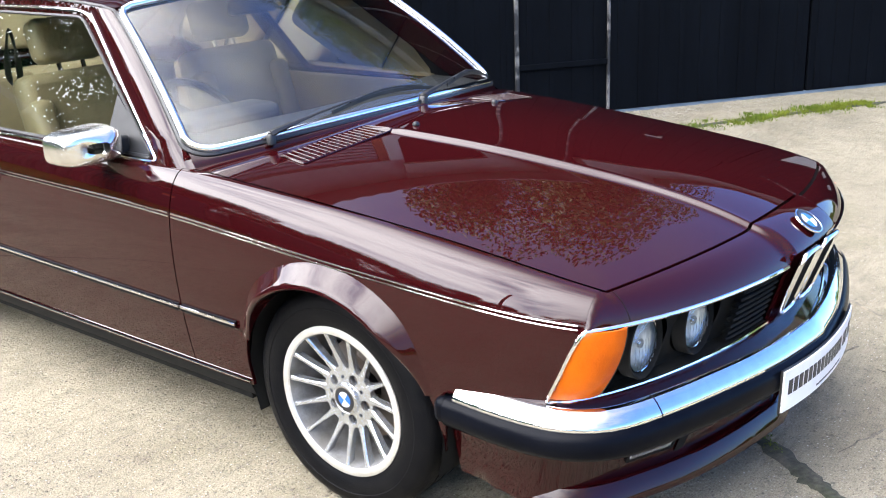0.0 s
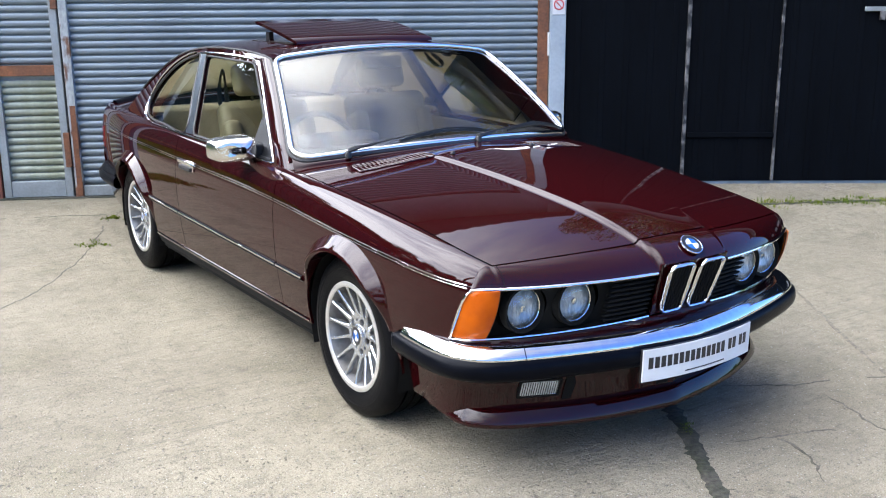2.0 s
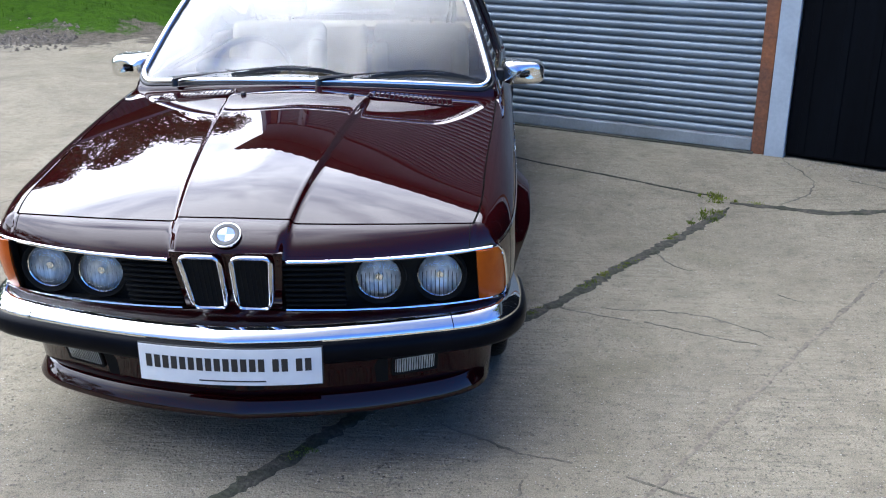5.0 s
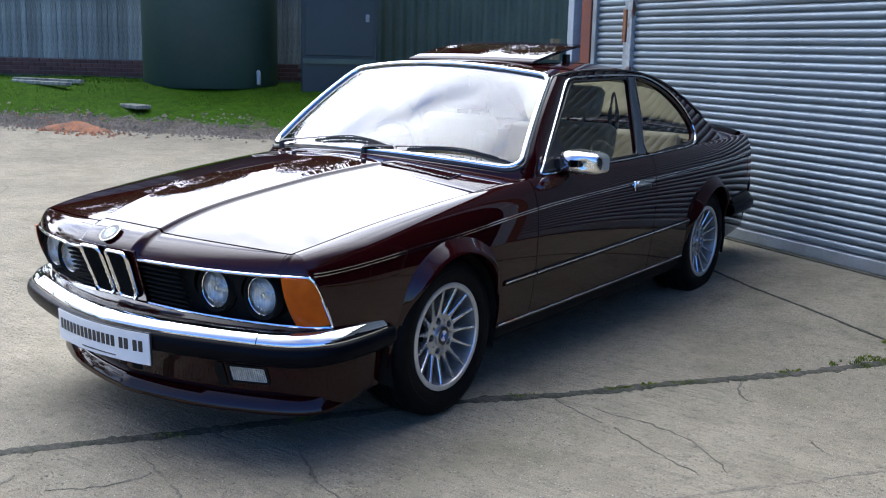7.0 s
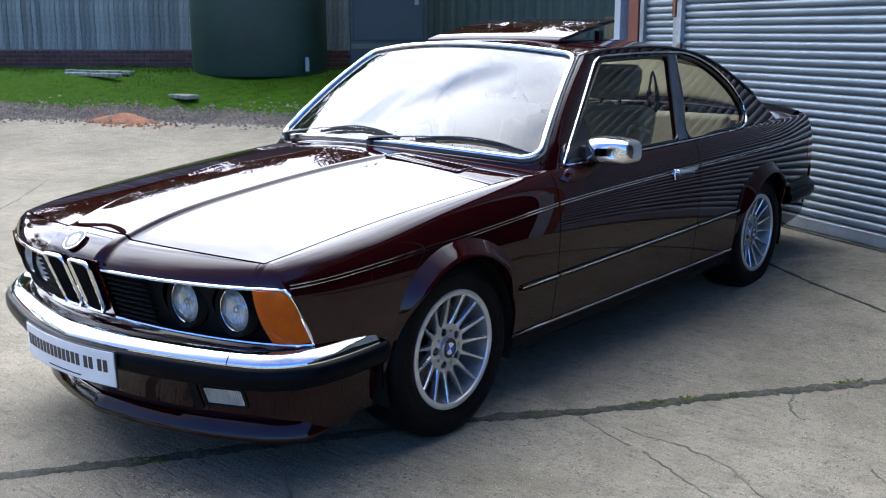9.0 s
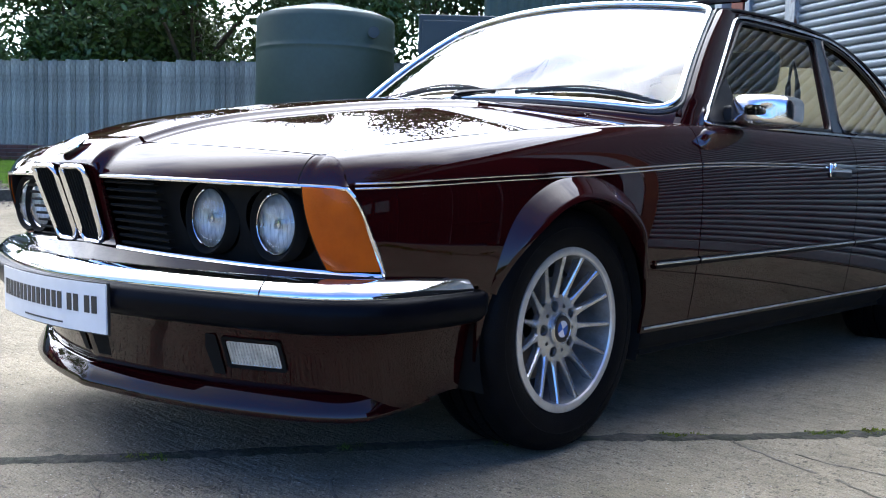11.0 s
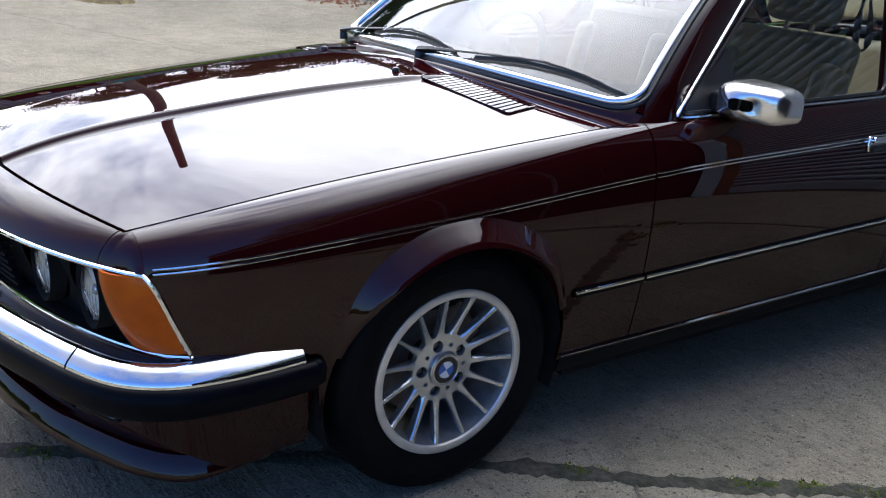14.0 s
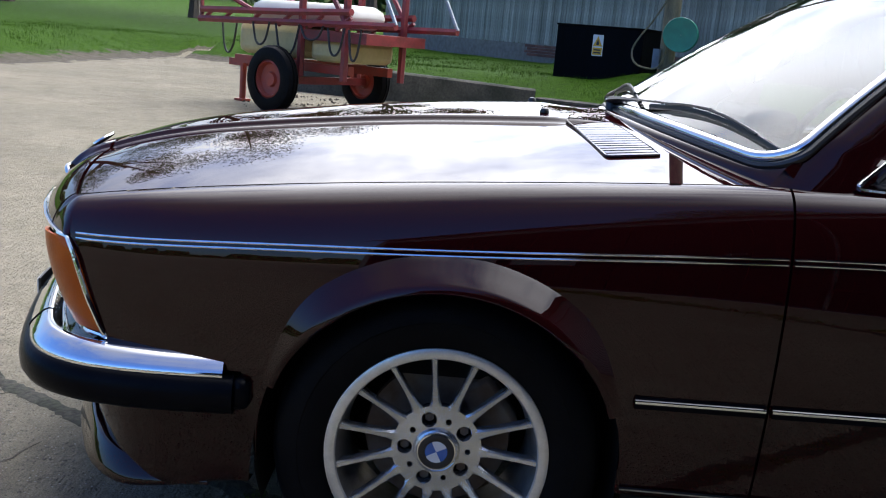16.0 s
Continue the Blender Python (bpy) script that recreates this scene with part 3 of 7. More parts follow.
def ribbon(points, w, name, mat, parent, lift=0.004, seed=0, wander=1.0, broken=0.0):
    """A ragged strip of dirt lying in a joint or crack, wandering about its line, missing in places."""
    rnd = random.Random(seed)
    line = smooth_loop([Vector((x, y, 0)) for x, y in points], 12, False)
    pts = [line[0]]
    for p in line[1:]:
        n = max(1, int((p - pts[-1]).length / 0.016))
        q = pts[-1]
        pts += [q.lerp(p, (k + 1) / n) for k in range(n)]
    bm, rows, run = bmesh.new(), [], 0.0
    for i, p in enumerate(pts):
        a, b = pts[max(i - 3, 0)], pts[min(i + 3, len(pts) - 1)]
        d = (b - a).normalized()
        run += (p - pts[i - 1]).length if i else 0.0
        side = Vector((-d.y, d.x, 0))
        off = wander * (0.020 * noise.noise((run * 6, seed * 3.1, 0)) + 0.010 * noise.noise((run * 21, seed, 4)) + 0.005 * noise.noise((run * 60, seed, 9)))
        end = min(1.0, (min(i, len(pts) - 1 - i) + 0.5) / 8)
        thick = w * end * (0.75 + 0.65 * noise.noise((run * 9, seed, 2)) + 0.4 * noise.noise((run * 35, seed, 6)))
        thick = max(thick, 0.45 * w * end) if not broken else thick
        if thick < w * 0.08 or (broken and noise.noise((run * 4.3, seed * 1.7, 8)) < broken - 0.6):
            if len(rows) > 2:
                sheet(rows, bm)
            rows = []
            continue
        c = p + side * off
        l, r = thick * rnd.uniform(0.75, 1.25), thick * rnd.uniform(0.75, 1.25)
        row = []
        for t, lf in ((-l, 0.0), (-l * 0.6, lift), (r * 0.6, lift), (r, 0.0)):
            q = c + side * t
            row.append((q.x, q.y, ground_z(q.x, q.y) + lf + 0.0008))
        rows.append(row)
    if len(rows) > 2:
        sheet(rows, bm)
    return part(name, bm, mat, parent)


JOINTS = [
    ([(-0.9, -2.4), (-0.5, -1.8), (-0.13, -1.22), (0.03, -0.98), (0.15, -0.81), (0.28, -0.60), (0.78, 0.17), (1.05, 0.49), (1.32, 0.88), (1.60, 1.25), (1.89, 1.63), (2.10, 1.88)], 0.042),
    ([(0.35, 3.25), (0.73, 2.98), (1.09, 2.71), (1.52, 2.42), (1.83, 2.20), (2.10, 2.02)], 0.012),
    ([(2.10, 1.95), (2.35, 1.85), (2.62, 1.74), (2.95, 1.74), (3.10, 1.64), (3.80, 1.25), (4.5, 0.85), (5.5, 0.2)], 0.036),
]
CRACKS_NEAR = [
    [(1.02, 0.46), (1.10, 0.40), (1.30, 0.32), (1.49, 0.24), (1.66, 0.15), (1.82, 0.09)],
    [(1.22, 1.06), (1.30, 0.98), (1.36, 0.95)],
    [(1.57, 1.22), (1.60, 1.05), (1.71, 0.91)],
    [(1.88, 0.77), (2.00, 0.66), (2.13, 0.54)],
    [(1.12, -1.10), (1.25, -0.92), (1.62, -0.40), (2.00, 0.12), (2.45, 0.74), (2.90, 1.37)],
    [(0.20, -0.98), (0.52, -1.11), (0.75, -1.25)],
    [(0.72, -1.41), (0.93, -1.27), (1.18, -1.18)],
    [(0.57, -0.57), (0.72, -0.69), (0.87, -0.78), (1.12, -0.88), (1.56, -1.10)],
    [(0.84, -0.78), (0.83, -0.98), (0.77, -1.15), (0.75, -1.30)],
    [(1.21, 0.44), (1.45, 0.41), (1.66, 0.36), (1.90, 0.16)],
]
CRACKS_ROUND = [
    [(-2.4, 1.3), (-2.05, 1.75), (-1.80, 2.10), (-1.48, 2.42), (-1.28, 2.70), (-0.95, 3.25), (-0.69, 3.76), (-0.50, 3.95)],
    [(-1.60, 4.30), (-1.31, 4.18), (-0.95, 4.02), (-0.69, 3.90), (-0.40, 3.85), (0.35, 3.30)],
    [(2.62, 2.85), (2.66, 2.45), (2.62, 2.10), (2.35, 1.86)],
    [(2.75, 2.45), (3.05, 2.10), (3.25, 1.95), (3.5, 1.85)],
    [(2.95, 2.30), (3.30, 2.10), (3.55, 1.95)],
    [(0.15, -0.85), (0.28, -0.93), (0.36, -1.05), (0.33, -1.22), (0.20, -1.36)],
]
CRACKS_FAR = [
    [(-0.12, -1.22), (0.02, -1.30), (0.12, -1.48), (0.40, -1.62)],
    [(2.9, -0.4), (3.4, -1.3), (3.6, -2.4)],
    [(-6, 2.2), (-4.5, 0.8), (-3.6, -0.5), (-3.2, -2.0)],
    [(-12, -3), (-9, -2.2), (-6.5, -2.4), (-4.5, -1.6)],
    [(-13, 2.0), (-10, 1.2), (-8, 1.6), (-6, 2.2)],
]
CRACKS = CRACKS_NEAR + CRACKS_ROUND + CRACKS_FAR
for i, (pts, w) in enumerate(JOINTS):
    ribbon(pts, w, "slab_joint", DIRT, ground, seed=i, wander=0.35)
for i, pts in enumerate(CRACKS):
    long = i == 4
    ribbon(pts, 0.013 if long else 0.0070 if i < 17 else 0.012, "surface_crack", SCAR if long else CRACK, ground, lift=0.0015, seed=20 + i, wander=0.5 if long else 1.3, broken=0.12 if long else 0.40)


def blades(name, label, spots, mat=BLADE, parent=None, seed=1):
    """Tufts of thin curved blades: (x, y, radius, count, height)."""
    rnd = random.Random(seed)
    verts, faces = [], []
    for x0, y0, r, count, h in spots:
        f1, f2, thin = rnd.uniform(0, 6.283), rnd.uniform(0, 6.283), 1.6 if r < 0.2 else 1.0
        for _ in range(count):
            a = rnd.uniform(0, 6.283)
            q = r * rnd.random() ** (0.5 * thin) * (1 + 0.45 * (thin > 1) * (math.sin(2 * a + f1) + math.sin(5 * a + f2)))
            x, y = x0 + q * math.cos(a), y0 + q * math.sin(a)
            z, hh = ground_z(x, y), h * rnd.uniform(0.4, 1.15)
            b, lean_d = rnd.uniform(0, 6.283), hh * rnd.uniform(0.1, 0.8)
            w = max(0.0025, 0.035 * hh) * rnd.uniform(0.7, 1.4)
            dx, dy = math.cos(b), math.sin(b)
            n = len(verts)
            verts += [(x - dy * w, y + dx * w, z), (x + dy * w, y - dx * w, z), (x + dx * lean_d * 0.35 + dy * w * 0.7, y + dy * lean_d * 0.35 - dx * w * 0.7, z + hh * 0.65), (x + dx * lean_d * 0.35 - dy * w * 0.7, y + dy * lean_d * 0.35 + dx * w * 0.7, z + hh * 0.65), (x + dx * lean_d, y + dy * lean_d, z + hh)]
            faces += [(n, n + 1, n + 2, n + 3), (n + 3, n + 2, n + 4)]
    me = bpy.data.meshes.new(name)
    me.from_pydata(verts, [], faces)
    me.materials.append(mat)
    ob = new(name, me)
    ob.parent = parent
    return tagged(ob, label, "grass", kind="stuff")


rnd = random.Random(12)
weeds = []
for _ in range(95):                     # strip before the black doors, thickest at its far end
    k = rnd.random() ** 0.6 * 2.2
    weeds.append((3.1 + k, 1.66 - 0.58 * k + rnd.gauss(0, 0.045), rnd.uniform(0.04, 0.09), int(20 + 34 * k), rnd.uniform(0.014, 0.030)))
for _ in range(46):                     # ragged patch beside the corner post
    k = rnd.random()
    weeds.append((-1.95 + 0.75 * k + rnd.gauss(0, 0.10), 4.78 + 0.42 * k + rnd.gauss(0, 0.09), rnd.uniform(0.06, 0.14), rnd.randint(110, 260), rnd.uniform(0.018, 0.042)))
for x, y in ((1.93, 1.70), (1.98, 1.80), (2.02, 2.05), (2.12, 1.95), (3.05, 1.78), (-0.66, 3.77), (-0.92, 3.29)):
    weeds += [(x + rnd.gauss(0, 0.05), y + rnd.gauss(0, 0.03), rnd.uniform(0.02, 0.05), 45, 0.014) for _ in range(5)]
for x, y, n in ((1.19, 0.70, 7), (1.29, 0.84, 6), (1.40, 0.99, 6), (1.70, 1.42, 5), (0.92, 0.36, 5), (0.66, -0.02, 4), (0.15, -0.82, 4), (0.40, -0.42, 4)):
    weeds += [(x + k * 0.55 + rnd.gauss(0, 0.008), y + k * 0.80 + rnd.gauss(0, 0.008), 0.020, 42, 0.009) for k in [rnd.gauss(0, 0.04) for _ in range(n)]]
WEED = material("weed_leaf", (0.1309, 0.154, 0.01694), rough=0.7, spec=0.1, second=(0.06545, 0.1001, 0.01078), scale=3.0, fine=0.3, fine_scale=25)
blades("weed_tufts", "small green weeds growing in the concrete joints", weeds, WEED, seed=3)

spots = []
rnd = random.Random(8)
for _ in range(5200):
    x, y = rnd.uniform(-27, 3), rnd.uniform(-12, 13)
    b = bank_side(x, y)
    if 0.7 < b < 6.5 and not (x > -3 and y < 7.0):
        spots.append((x, y, 0.30, 22, 0.065 if b > 1.4 else 0.05))
blades("bank_grass", "rough green grass on the bank", spots, seed=9)

# heaps by the bank
def heap(name, label, x, y, rx, ry, h, mat, seed, turn=25):
    """A low ragged pile with a lumpy top."""
    rows, ca, sa = [], math.cos(radians(turn)), math.sin(radians(turn))
    for k in lin_(0, 1, 18):
        row = []
        for j in range(60):
            a = 2 * math.pi * j / 60
            ragged = 1 + 0.28 * noise.noise((math.cos(a) * 2.2, math.sin(a) * 2.2, seed)) + 0.10 * noise.noise((math.cos(a) * 7, math.sin(a) * 7, seed))
            r = (1 - k) * ragged
            u, v = rx * r * math.cos(a), ry * r * math.sin(a)
            px, py = x + u * ca - v * sa, y + u * sa + v * ca
            lump = 0.5 * noise.noise((px * 3, py * 3, seed)) + 0.2 * noise.noise((px * 7, py * 7, seed))
            up = max(h * math.sin(k * math.pi / 2) ** 1.6 * (1 + lump), 0.0)
            row.append((px, py, ground_z(px, py) - 0.03 * (1 - k) + up))
        rows.append(row)
    return tagged(part(name, sheet(rows, closed=True), mat), label, "heap")


lin_ = lambda a, b, n: [a + (b - a) * i / (n - 1) for i in range(n)]  # noqa: E731
heap("muck_heap", "small heap of straw and muck beside the kerb", -10.5, 2.65, 0.50, 0.36, 0.30, STRAW, 4)
heap("soil_heap", "low heap of rust-brown soil on the bank edge", -9.6, 5.35, 0.70, 0.36, 0.10, ORANGE_HEAP, 5)


def stones(name, label, spots, mat, seed=1):
    """Loose angular stones: (x, y, size) each."""
    rnd = random.Random(seed)
    verts, faces = [], []
    for x, y, size in spots:
        z, n = ground_z(x, y) + size * 0.25, len(verts)
        turn = rnd.uniform(0, 6.283)
        for k in range(5):
            a, r = turn + 6.283 * k / 5, size * rnd.uniform(0.6, 1.2)
            verts.append((x + r * math.cos(a), y + r * math.sin(a), z - size * rnd.uniform(0.2, 0.5)))
        verts.append((x + size * rnd.uniform(-0.4, 0.4), y + size * rnd.uniform(-0.4, 0.4), z + size * rnd.uniform(0.3, 0.8)))
        faces += [(n + k, n + (k + 1) % 5, n + 5) for k in range(5)]
    me = bpy.data.meshes.new(name)
    me.from_pydata(verts, [], faces)
    me.materials.append(mat)
    return tagged(new(name, me), label, "stones", kind="stuff")


rnd = random.Random(31)
EDGE = [Vector((x, y, 0)) for x, y in BANK[9:15]]
spots = []
for _ in range(5200):
    k = rnd.randrange(len(EDGE) - 1)
    p = EDGE[k].lerp(EDGE[k + 1], rnd.random())
    q = max(rnd.gauss(0.25, 0.30), -0.6)
    d = (EDGE[k + 1] - EDGE[k]).normalized()
    if noise.noise((p.x * 1.1, p.y * 1.1, 5)) > -0.25:
        spots.append((p.x - d.y * q, p.y + d.x * q, rnd.uniform(0.012, 0.040) * (1.6 if rnd.random() < 0.06 else 1)))
stones("gravel_scatter", "grey gravel and rubble strewn along the bank edge", spots, EARTH, 4)
spots = [(-9.6 + rnd.gauss(0, 0.42), 5.35 + rnd.gauss(0, 0.22), rnd.uniform(0.012, 0.04)) for _ in range(420)]
stones("brick_rubble", "rust-orange rubble crumbs round the soil heap", spots, ORANGE_HEAP, 5)
spots = []
for _ in range(1500):
    a, q = rnd.uniform(0, 6.283), rnd.random() ** 0.8
    x, y = -11.2 + 2.6 * q * math.cos(a), -0.7 + 2.2 * q * math.sin(a)
    if noise.noise((x * 0.9, y * 0.9, 2)) > -0.05 and bank_side(x, y) < -0.15:
        spots.append((x, y, rnd.uniform(0.010, 0.035)))
stones("mud_crumbs", "dark mud and crumbs strewn on the concrete near the sprayer", spots, MUD, 7)
spots = []
for _ in range(700):
    p = FRONT + UB * rnd.uniform(0.25, 3.4) + NB * abs(rnd.gauss(0.10, 0.14))
    spots.append((p.x, p.y, rnd.uniform(0.004, 0.014)))
stones("door_rubble", "crumbled concrete and grit before the black doors", spots, CRUMBS, 6)

# fallen timber on the bank
for x, y, a, l, w in ((-12.2, 6.6, 12, 1.5, 0.10), (-12.0, 6.35, 8, 1.3, 0.12), (-9.9, 6.6, -10, 0.55, 0.25)):
    m = Matrix.Translation((x, y, ground_z(x, y) + 0.035)) @ Matrix.Rotation(radians(a), 4, "Z")
    tagged(part("timber_board", box((-l / 2, -w / 2, -0.03), (l / 2, w / 2, 0.03), m=m), FENCE, bevel=0.01), "grey weathered board lying in the grass", "board")

# retaining kerb at the foot of the bank
KERB = [(-14.0, -3.0), (-13.4, -1.2), (-13.8, 0.0), (-14.15, 1.3)]
pts = smooth_loop([Vector((x, y, 0)) for x, y in KERB], 6, False)
rows = []
for p in pts:
    z = 0.48 - 0.055 * (p.y + 1.2)
    rows.append([(p.x + 0.12, p.y, -0.1), (p.x + 0.10, p.y, z - 0.03), (p.x + 0.06, p.y, z), (p.x - 0.14, p.y, z), (p.x - 0.2, p.y, -0.1)])
tagged(part("retaining_wall", sheet(rows), WALLSTONE), "mossy concrete retaining wall below the grass", "retaining wall", kind="structure")
pts = smooth_loop([Vector((x, y, 0)) for x, y in ((-14.15, 1.35), (-13.6, 2.3), (-12.6, 3.1), (-11.4, 4.0))], 6, False)
rows = []
for p in pts:
    z = ground_z(p.x + 0.3, p.y - 0.3)
    rows.append([(p.x + 0.10, p.y - 0.10, z - 0.05), (p.x + 0.09, p.y - 0.09, z + 0.20), (p.x - 0.05, p.y + 0.05, z + 0.22), (p.x - 0.08, p.y + 0.08, z - 0.05)])
tagged(part("bank_kerb", sheet(rows), WALLSTONE), "low mossy concrete kerb along the grass bank", "kerb", kind="structure")


# ---- shutter building ----
WALL_H = 3.85
building = thing("workshop_building", "farm workshop with galvanised roller shutters and black sheet doors", "building", kind="structure")


def slab_a(name, s0, s1, d0, d1, z0, z1, mat, label="", bevel=0.004):
    return part(name, box((s0, -d1, z0), (s1, -d0, z1), m=frame_of(UA, NA)), mat, building, label, bevel=bevel)


def slab_b(name, s0, s1, d0, d1, z0, z1, mat, label="", bevel=0.004, parent=None):
    return part(name, box((s0, -d1, z0), (s1, -d0, z1), m=frame_of(UB, NB)), mat, parent or building, label, bevel=bevel)


def slat_mesh(width, pitch, mat=GALV):
    """One curved roller-shutter slat."""
    prof = []
    for k in range(9):
        a = math.pi * k / 8
        prof.append((-0.017 * math.sin(a) ** 0.55 * (1 - 0.25 * k / 8), pitch * (0.99 - 0.83 * k / 8)))
    prof.append((0.011, pitch * 0.14))
    prof.append((0.011, 0.0))
    rows = [[(x, y, z) for y, z in prof] for x in (0.0, width)]
    bm = sheet(rows)
    bmesh.ops.recalc_face_normals(bm, faces=bm.faces)
    me = bpy.data.meshes.new("slat")
    bm.to_mesh(me)
    bm.free()
    me.materials.append(mat)
    me.shade_smooth()
    me.set_sharp_from_angle(angle=radians(40))
    return me


PITCH = 0.0535


def shutter(s0, s1, z0, z1, d, label, mat=GALV):
    root = part("roller_shutter", box((s0, -d + 0.012, z0), (s1, -d + 0.02, z1), m=frame_of(UA, NA)), GALV_FRAME, building, label)
    me = slat_mesh(s1 - s0, PITCH, mat)
    for k in range(int((z1 - z0) / PITCH)):
        ob = new("slat", me)
        ob.parent = root
        ob.matrix_basis = frame_of(UA, NA, s0, d, z0 + PITCH * k)
    return root


shutter(-3.50, 0.0, 0.20, 3.4, 0.0, "large galvanised roller shutter, closed")
slab_a("shutter_bottom_rail", -3.50, 0.0, -0.03, 0.035, 0.115, 0.195, GALV_FRAME, "flat steel bottom rail")
shutter(-4.03, -3.63, 0.24, 1.02, -0.02, "small shuttered wicket door, lower panel", MOSSY)
shutter(-4.03, -3.63, 1.10, 3.4, -0.02, "small shuttered wicket door, upper panel")
slab_a("door_rail", -4.06, -3.60, -0.03, 0.015, 1.022, 1.098, RUST, "rusty cross rail")
for s0, s1, d1, mat, name in ((-4.085, -4.03, 0.02, GALV_FRAME, "wicket_frame"), (-3.635, -3.580, 0.02, GALV_FRAME, "wicket_frame"), (-3.580, -3.560, -0.01, MATT, "door_gap"), (-3.560, -3.50, 0.045, PEEL, "shutter_guide")):
    slab_a(name, s0, s1, -0.04, d1, 0.11, 3.4, mat)
slab_a("wicket_bottom", -4.03, -3.635, -0.04, 0.018, 0.114, 0.235, GALV_FRAME)
slab_a("hinge", -3.61, -3.565, 0.018, 0.055, 0.34, 0.60, RUST, "rust-edged hinge")
slab_a("hinge", -3.61, -3.565, 0.018, 0.055, 1.50, 1.76, RUST, "rust-edged hinge")
slab_a("rust_streak", -3.545, -3.505, 0.0452, 0.0475, 0.12, 0.80, RUST)
slab_a("threshold", -4.24, 0.02, -0.05, 0.06, 0.0, 0.112, WALLSTONE, "concrete threshold under the shutters")
slab_a("red_post", -4.235, -4.095, -0.12, 0.03, 0.05, 3.6, RED_POST, "red-brown steel post")
slab_a("corner_post", -4.40, -4.31, -0.12, 0.06, 0.05, 3.6, GREY_POST, "pale grey corner post")
slab_a("post_gap", -4.31, -4.235, -0.14, -0.06, 0.05, 3.6, MATT)
slab_a("rust_post", 0.0, 0.085, -0.12, 0.03, 0.09, 3.6, RUST, "rusty orange-brown steel post")
slab_a("grey_post", 0.09, 0.215, -0.12, 0.05, 0.07, 3.6, GREY_POST, "pale grey steel post")
slab_a("lintel", -4.40, 0.215, -0.15, 0.05, 3.4, WALL_H, CLADDING, "grey cladding above the shutters")
sign = slab_a("no_smoking_sign", 0.105, 0.205, 0.050, 0.054, 1.43, 1.56, SIGN_WHITE, "small white prohibition sign with a red ring")
c = on_a(0.155, 0.056, 1.505)
part("sign_ring", tube([c + UA * 0.036 * math.cos(2 * math.pi * k / 24) + Vector((0, 0, 0.036 * math.sin(2 * math.pi * k / 24))) for k in range(24)], 0.005, sides=5, closed=True), SIGN_RED, sign)
part("sign_bar", tube([c + UA * 0.026 + Vector((0, 0, -0.026)), c, c - UA * 0.026 + Vector((0, 0, 0.026))], 0.004, sides=5), SIGN_RED, sign)
slab_a("torn_notice", 0.075, 0.10, 0.031, 0.034, 1.12, 1.30, SIGN_WHITE, "torn paper scrap")
# return wall, back and roof
slab_a("side_wall", -4.40, -4.25, -9.0, -0.12, 0.0, WALL_H, CLADDING, "grey end wall")
m = frame_of(UA, NA)
rows = []
for s in [-4.7 + 0.09 * i for i in range(56)]:
    rows.append([m @ Vector((s, y, z + 0.018 * math.sin(s / 0.09 * math.pi))) for y, z in ((-0.35, WALL_H + 0.0), (9.0, WALL_H + 1.3))])
part("roof", sheet(rows), CLADDING, building, "corrugated sheet roof", solid=0.01)

# black sheet doors
for s0, s1 in ((0.225, 1.165), (1.185, 1.88), (1.90, 3.6), (3.62, 7.25)):
    leaf = slab_b("black_door", s0, s1, -0.05, 0.0, 0.125, 3.5, BLACK_DOOR, "black corrugated sheet door leaf", bevel=0.006)
    n = int((s1 - s0) / 0.16)
    for k in range(n):
        s = s0 + (k + 0.5) * (s1 - s0) / n
        slab_b("sheet_rib", s - 0.022, s + 0.022, 0.0, 0.004, 0.14, 3.48, BLACK_DOOR, bevel=0.005, parent=leaf)
slab_b("door_edge", 1.155, 1.185, 0.0, 0.022, 0.13, 3.5, BARE, "bare worn door edge")
slab_b("door_edge", 1.876, 1.898, 0.0, 0.022, 0.13, 3.5, BARE, "bare worn door edge")
slab_b("wicket_joint", 1.19, 1.88, 0.0, 0.020, 0.475, 0.515, BLACK_DOOR, "black cross rail of the wicket")
slab_b("door_gap_backing", 0.2, 7.25, -0.12, -0.06, 0.0, 3.6, MATT)
slab_b("bottom_strip", 1.30, 7.25, -0.055, -0.008, 0.045, 0.128, BLUE_STRIP, "blue-grey board under the doors")
slab_b("lintel", 0.2, 7.25, -0.15, 0.05, 3.5, WALL_H, CLADDING)
for s0, s1 in ((4.0, 4.75), (4.95, 5.35), (5.9, 6.3)):
    slab_b("pale_window", s0, s1, 0.004, 0.012, 0.95, 1.35, CLADDING, "small pale window in the black wall")
slab_b("latch", 2.50, 2.66, 0.010, 0.030, 1.44, 1.475, GALV_FRAME, "steel hasp and padlock")
slab_b("padlock", 2.615, 2.655, 0.012, 0.034, 1.375, 1.44, BARE)
mb = frame_of(UB, NB)
rows = []
for s in [0.1 + 0.09 * i for i in range(82)]:
    rows.append([mb @ Vector((s, y, z + 0.018 * math.sin(s / 0.09 * math.pi))) for y, z in ((-0.3, WALL_H), (8.0, WALL_H + 1.2))])
part("roof", sheet(rows), CLADDING, building, solid=0.01)
slab_b("end_wall", 7.25, 7.40, -8.0, 0.0, 0.0, WALL_H, CLADDING)

# white bin behind the corner post
m = frame_of(UA, NA, -4.52, -0.55, 0.12)
tagged(part("white_bin", box((-0.16, -0.2, 0.14), (0.14, 0.16, 0.46), m=m), SIGN_WHITE, bevel=0.03), "white plastic crate standing behind the corner post", "crate")


